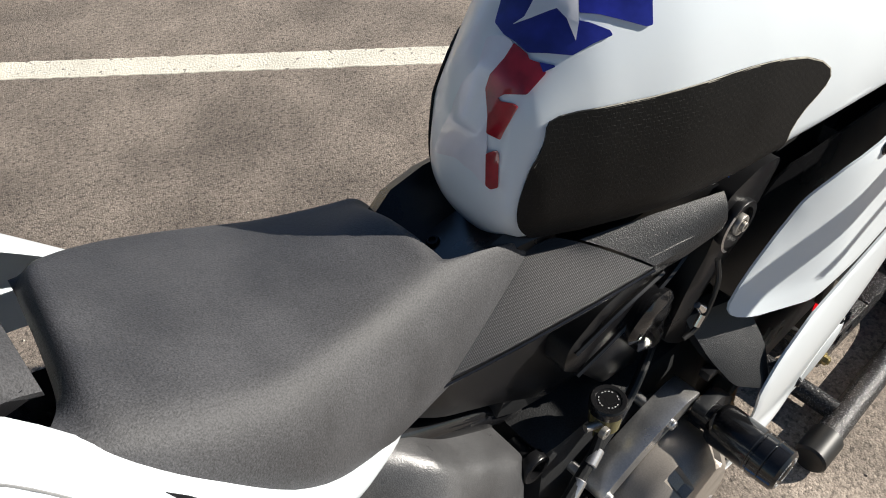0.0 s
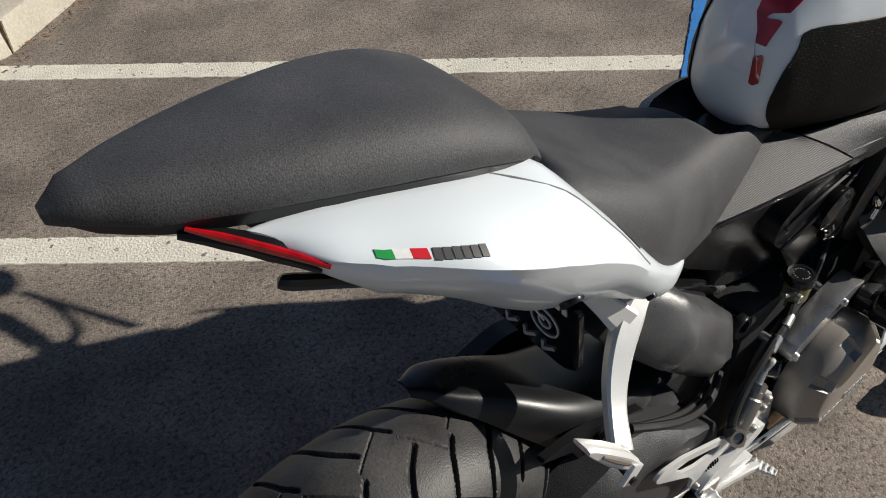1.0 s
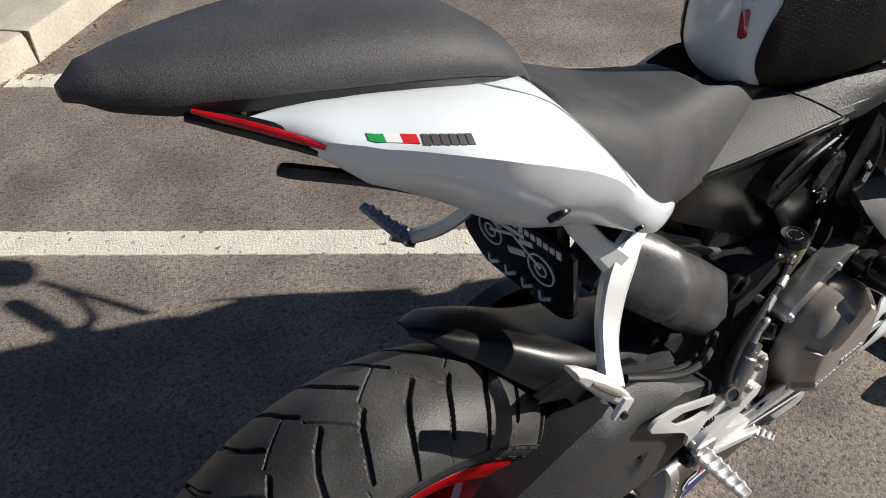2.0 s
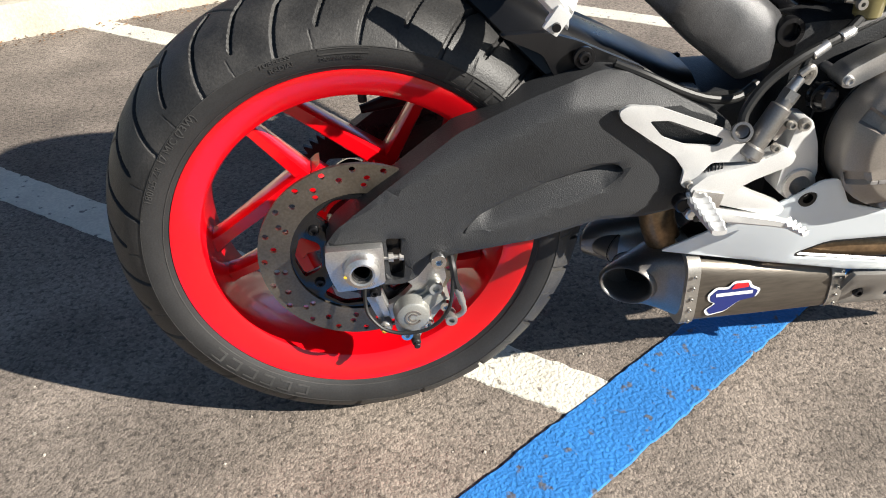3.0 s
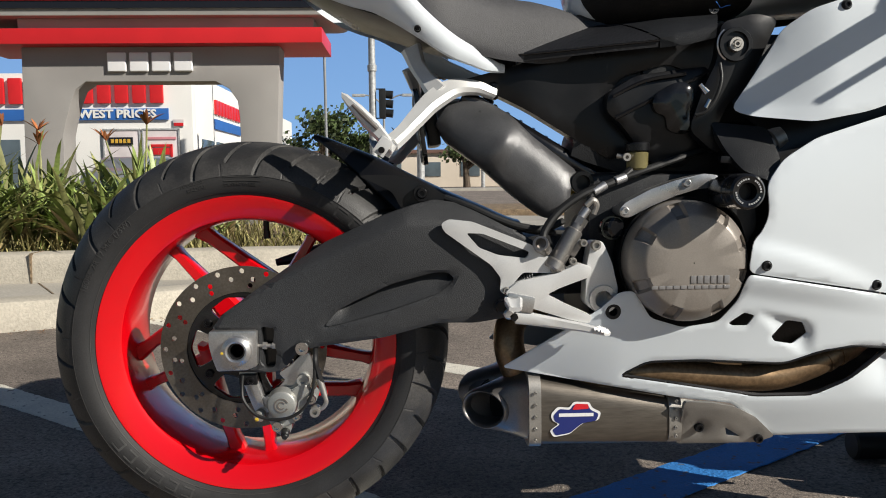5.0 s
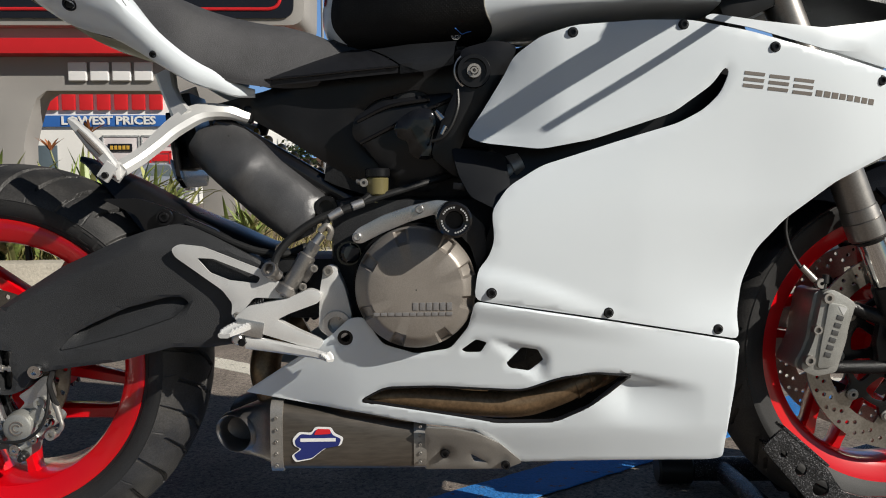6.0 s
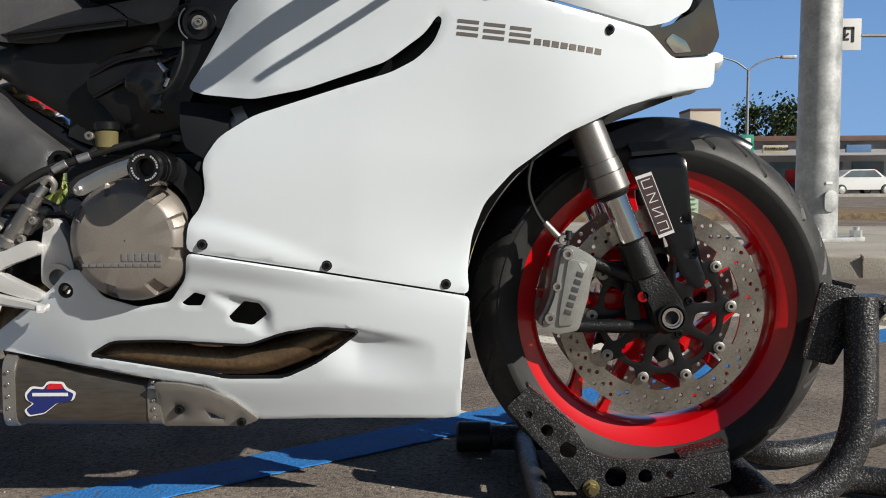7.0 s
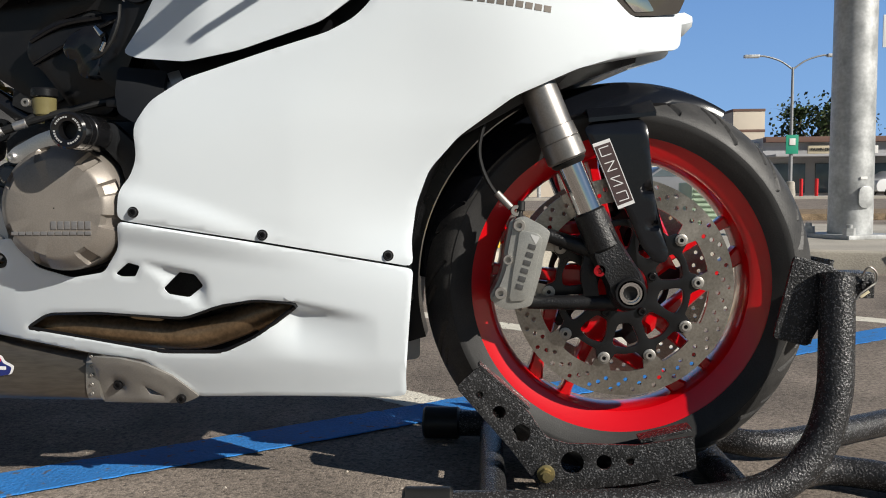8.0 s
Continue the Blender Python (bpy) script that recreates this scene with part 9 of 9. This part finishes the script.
back = part("signal_head", box((0.85, 0.12, 1.35), (3.91, 45.9, 4.65), 0.04), M_SIGNAL, far_sig)
for k in (-0.4, 0.0, 0.4):
    part("visor", lathe([(0.19, -0.22), (0.20, -0.22), (0.20, 0.0), (0.19, 0.0)], 18, centre=(3.95, 45.84, 4.65 + k), closed=True), M_SIGNAL, back)
    part("lens", rod((3.95, 45.83, 4.65 + k), (3.95, 45.81, 4.65 + k), 0.17, None, 18), M_LIT if k > 0.1 else M_SIGNAL, back)
lp = thing("flag_pole", "thin grey pole beyond the sign", "pole", (-2.9, 30, 0))
part("shaft", rod((-2.9, 30.0, 0), (-2.9, 30.0, 9.0), 0.055, 0.05, 10), M_POLE, lp)
tsn = thing("turn_sign", "white turn sign with a black arrow on an arm", "sign", (14.42, 25.0, 5.4))
part("sign_board", box((0.84, 0.04, 1.02), (14.42, 25.0, 5.46), 0.02), M_PAINTW, tsn)
for size, at, tilt in (((0.08, 0.02, 0.46), (14.56, 24.97, 5.44), 0), ((0.34, 0.02, 0.08), (14.43, 24.97, 5.66), 0), ((0.08, 0.02, 0.24), (14.28, 24.97, 5.55), 0), ((0.20, 0.02, 0.06), (14.23, 24.97, 5.42), 45), ((0.20, 0.02, 0.06), (14.34, 24.97, 5.42), -45), ((0.26, 0.02, 0.06), (14.30, 24.97, 5.30), 0)):
    part("arrow", box(size, at, 0, pose(0, 0, 0, 0, tilt, 0)), M_SIGNAL, tsn)
part("arm", rod((14.86, 25.02, 5.42), (24.0, 25.2, 5.42), 0.05), M_POLE, tsn)
part("post", rod((24.0, 25.2, 0.0), (24.0, 25.2, 6.6), 0.14, 0.12), M_POLE, tsn)
cabx = thing("utility_cabinet", "pale green louvred utility cabinet", "utility cabinet", (3.36, 6.36, 0.11))
M_CAB = material("pale_green_cabinet", (0.36, 0.46, 0.34), 0.55, spread=0.1, spread_scale=3.0, grain=0.05)
part("body", box((0.36, 0.5, 0.42), (3.36, 6.55, 0.32), 0.01), M_CAB, cabx)
for k in range(7):
    part("louvre", box((0.32, 0.03, 0.012), (3.36, 6.295, 0.17 + 0.048 * k), 0.002, pose(0, 0, 0, 25, 0, 0)), M_CAB, cabx)

# ---------------------------------------------------------------- street and shops beyond
single("verge", box((60, 3.0, 0.14), (-12, 12.3, 0.03), 0.02), M_SOIL, "dry roadside verge", "verge", kind="structure")
single("far_pavement", box((120, 6.0, 0.15), (25, 42.2, 0.05), 0.03), M_SIDEWALK, "far pavement with a kerb", "pavement", kind="structure")
M_SHOPWALL = material("pale_shop_wall", (0.42, 0.42, 0.44), 0.85, spread=0.1, spread_scale=0.4, grain=0.05, grain_scale=20.0)
M_FASCIA = material("brown_fascia", (0.16, 0.09, 0.07), 0.7, spread=0.2, spread_scale=0.6, grain=0.1)
M_SIGNTAN = material("tan_shop_sign", (0.50, 0.43, 0.30), 0.6, spread=0.1, spread_scale=2.0, grain=0.05)
M_AWN = material("blue_striped_awning", (0.10, 0.20, 0.38), 0.7, spread=0.1, spread_scale=2.0, grain=0.05)
row_ = thing("shop_row", "single-storey row of shops with signs and dark windows", "shops", (30, 47, 0))
part("wall", box((44, 6, 3.55), (40.0, 50, 1.78), 0.03), M_SHOPWALL, row_)
part("fascia", box((44, 0.5, 0.32), (40.0, 46.8, 3.42), 0.03), M_FASCIA, row_)
part("canopy", box((44, 2.2, 0.14), (40.0, 46.0, 2.42), 0.02), M_SHOPWALL, row_)
part("wall", box((3.6, 4.0, 2.6), (17.2, 50, 1.4), 0.03), M_SHOPWALL, row_)
part("fascia", box((4.2, 4.2, 0.7), (17.0, 49.8, 2.95), 0.05), M_STUCCO, row_)
for k in range(10):
    x = 19.5 + 2.5 * k
    part("shop_window", box((1.9, 0.12, 1.75), (x, 46.95, 1.15), 0.02), M_SHOPGLASS, row_)
    part("shop_sign", box((1.5, 0.16, 0.46), (x + 1.65, 46.5, 2.80), 0.03), (M_SIGNTAN, M_STUCCO, M_AWN)[k % 3], row_, ("tan shop sign", "pale shop sign", "blue awning")[k % 3])
    if k % 3 == 0:
        if k == 0:
            part("sign_lettering", moved(lettering("PAWN SHOP", 0.25, 0.01, 0.006), Matrix.Translation((x + 1.01, 46.38, 2.80)) @ pose(0, 0, 0, 90, 0, 0)), M_SIGNAL, row_, "dark painted lettering")
        for j in range(8 if k else 0):
            part("sign_bar", box((0.10, 0.05, 0.2), (x + 1.12 + 0.15 * j, 46.4, 2.80), 0.01), M_SIGNAL, row_)
    if k % 2:
        part("poster", box((0.6, 0.06, 0.8), (x + 0.3, 46.85, 1.2), 0.01), M_SIGNRED, row_)
for x in (18.3, 19.1):
    bo = thing("bollard", "short red steel bollard", "bollard", (x, 42.0, 0.12), "bollards")
    part("post", rod((x, 42.0, 0.10), (x, 42.0, 1.05), 0.09, None, 14, 0.02), M_SIGNRED, bo)
tower = thing("block_building", "cream building block with red bands behind the shops", "building", (24, 68, 0))
part("wall", box((2.6, 3.0, 7.2), (23.6, 68, 3.6), 0.03), material("cream_wall", (0.66, 0.58, 0.48), 0.85, spread=0.06, spread_scale=0.5, grain=0.04), tower)
for z in (7.1, 5.4):
    part("band", box((2.66, 3.06, 0.22), (23.6, 68, z), 0.02), M_FASCIA, tower)


def car(x, y, turn, mat, name_label):
    t = thing("car", name_label, "car", (x, y, 0), "parked cars")
    m = Matrix.Translation((x, y, 0)) @ pose(0, 0, 0, 0, 0, turn)
    prof = rounded([(-2.2, 0.35), (-2.25, 0.75), (-2.05, 1.0), (-1.5, 1.05), (-0.85, 1.48), (0.7, 1.5), (1.35, 1.05), (2.05, 0.92), (2.25, 0.7), (2.2, 0.35)], 0.16, 4)
    part("body", moved(plate(prof, -0.85, 0.85, (), 0.08), m), mat, t)
    part("cabin_glass", moved(plate(rounded([(-1.35, 1.05), (-0.8, 1.42), (0.65, 1.44), (1.15, 1.05)], 0.05, 3), -0.86, 0.86), m), M_SHOPGLASS, t)
    for wx in (-1.4, 1.4):
        for wy in (-0.80, 0.80):
            w = part("wheel", moved(lathe([(0.0, -0.11), (0.2, -0.11), (0.3, -0.1), (0.33, -0.05), (0.33, 0.05), (0.3, 0.1), (0.2, 0.11), (0, 0.11)], 24, centre=(wx, wy, 0.33)), m), M_TYRE, t)
            part("rim", moved(lathe([(0.0, -0.12), (0.18, -0.12), (0.2, -0.11), (0.2, 0.11), (0.18, 0.12), (0, 0.12)], 20, centre=(wx, wy, 0.33)), m), M_GALV, w)


M_CARW = material("white_car_paint", (0.72, 0.73, 0.74), 0.25, coat=0.6, spread=0.03, spread_scale=1.0)
M_CARG = material("grey_car_paint", (0.20, 0.21, 0.23), 0.3, coat=0.6, spread=0.03, spread_scale=1.0)
car(24.8, 44.3, 10, M_CARW, "white car parked before the shops")
car(-9.1, 27.0, 80, M_CARG, "dark grey car parked by the white shop")
car(9.5, 33.0, 8, M_CARG, "dark grey car parked across the street")

# trees
M_BARK = material("bark", (0.10, 0.075, 0.055), 0.9, spread=0.3, spread_scale=5.0, grain=0.3, grain_scale=20.0, bump=0.8, bump_scale=25.0)
M_CROWN = material("tree_leaves", (0.050, 0.075, 0.022), 0.6, vary=0.5, grain=0.2, grain_scale=10.0)


def tree(x, y, h, spread, seed, palm=False):
    r = random.Random(seed)
    t = thing("palm_tree" if palm else "tree", "palm with a ragged crown" if palm else "broad dark green tree with a ragged crown", "tree", (x, y, 0), "far trees")
    part("trunk", tube([(x, y, 0), (x + r.uniform(-0.2, 0.2), y, h * 0.4), (x + r.uniform(-0.3, 0.3), y, h * 0.75)], [0.28, 0.2, 0.12], 9, 4), M_BARK, t)
    bm = bmesh.new()
    if palm:
        for i in range(46):
            blade(bm, Vector((x, y, h * 0.75)), r.uniform(0, 6.28), r.uniform(0.3, 0.9), r.uniform(1.2, 2.0), 0.12, r.uniform(0.2, 0.9))
    else:
        limbs = []
        for i in range(7):
            a = r.uniform(0, 6.28)
            e = Vector((x + math.cos(a) * spread * r.uniform(0.3, 0.8), y + math.sin(a) * spread * 0.6, h * r.uniform(0.6, 0.95)))
            limbs.append(e)
            part("limb", tube([(x, y, h * 0.4), (Vector((x, y, h * 0.45)) + e) / 2, e], [0.1, 0.07, 0.03], 6, 3), M_BARK, t)
        for e in limbs:
            for i in range(260):
                c = e + Vector((r.gauss(0, spread * 0.24), r.gauss(0, spread * 0.24), r.gauss(0, h * 0.085)))
                s = r.uniform(0.10, 0.24)
                n = Vector((r.gauss(0, 1), r.gauss(0, 1), r.gauss(0, 1))).normalized()
                u = n.orthogonal().normalized() * s
                w = n.cross(u) * 0.6
                add(bm, [c - u, c - w, c + u, c + w], [(0, 1, 2, 3)])
    part("crown", bm, M_CROWN, t, "", 60)


tree(26.5, 60, 6.8, 2.6, 1)
tree(29.5, 62, 6.4, 2.8, 2)
tree(25.6, 61, 7.6, 1.0, 3, True)
tree(38.0, 60, 7.2, 1.0, 4, True)
tree(-5.3, 50, 4.7, 2.4, 5)
tree(-2.4, 52, 3.6, 2.2, 6)
tree(4.4, 55, 3.2, 2.2, 7)
tree(8.0, 58, 3.6, 2.6, 8)
lb = thing("long_building", "low cream building beyond the street", "building", (2, 66, 0))
part("wall", box((34, 8, 2.9), (4, 70, 1.45), 0.03), bpy.data.materials["cream_wall"], lb)
part("roof", box((34.6, 8.6, 0.3), (4, 70, 3.0), 0.03), M_FASCIA, lb)
for k in range(10):
    part("window", box((1.6, 0.1, 1.2), (-11 + 3.3 * k, 65.97, 1.5), 0.02), M_SHOPGLASS, lb)

# clear sky behind the far side of the street
M_SKY = bpy.data.materials.new("clear_sky")
M_SKY.use_nodes = True
nodes, links = M_SKY.node_tree.nodes, M_SKY.node_tree.links
nodes.remove(nodes["Principled BSDF"])
em = nodes.new("ShaderNodeEmission")
tc = nodes.new("ShaderNodeTexCoord")
sx = nodes.new("ShaderNodeSeparateXYZ")
mr = nodes.new("ShaderNodeMapRange")
mr.inputs["From Max"].default_value = 110.0
rp = nodes.new("ShaderNodeValToRGB")
rp.color_ramp.elements[0].color = (0.24, 0.43, 0.72, 1)
rp.color_ramp.elements[1].color = (0.08, 0.20, 0.50, 1)
links.new(tc.outputs["Object"], sx.inputs[0])
links.new(sx.outputs["Z"], mr.inputs["Value"])
links.new(mr.outputs[0], rp.inputs[0])
links.new(rp.outputs[0], em.inputs["Color"])
links.new(em.outputs[0], nodes["Material Output"].inputs["Surface"])
single("backdrop", quad_net([[(260 * math.cos(a), 260 * math.sin(a), z) for a in [radians(42 + 96 * i / 40) for i in range(41)]] for z in (-1.0, 40.0, 95.0)]), M_SKY, "clear blue sky", "sky", kind="structure")
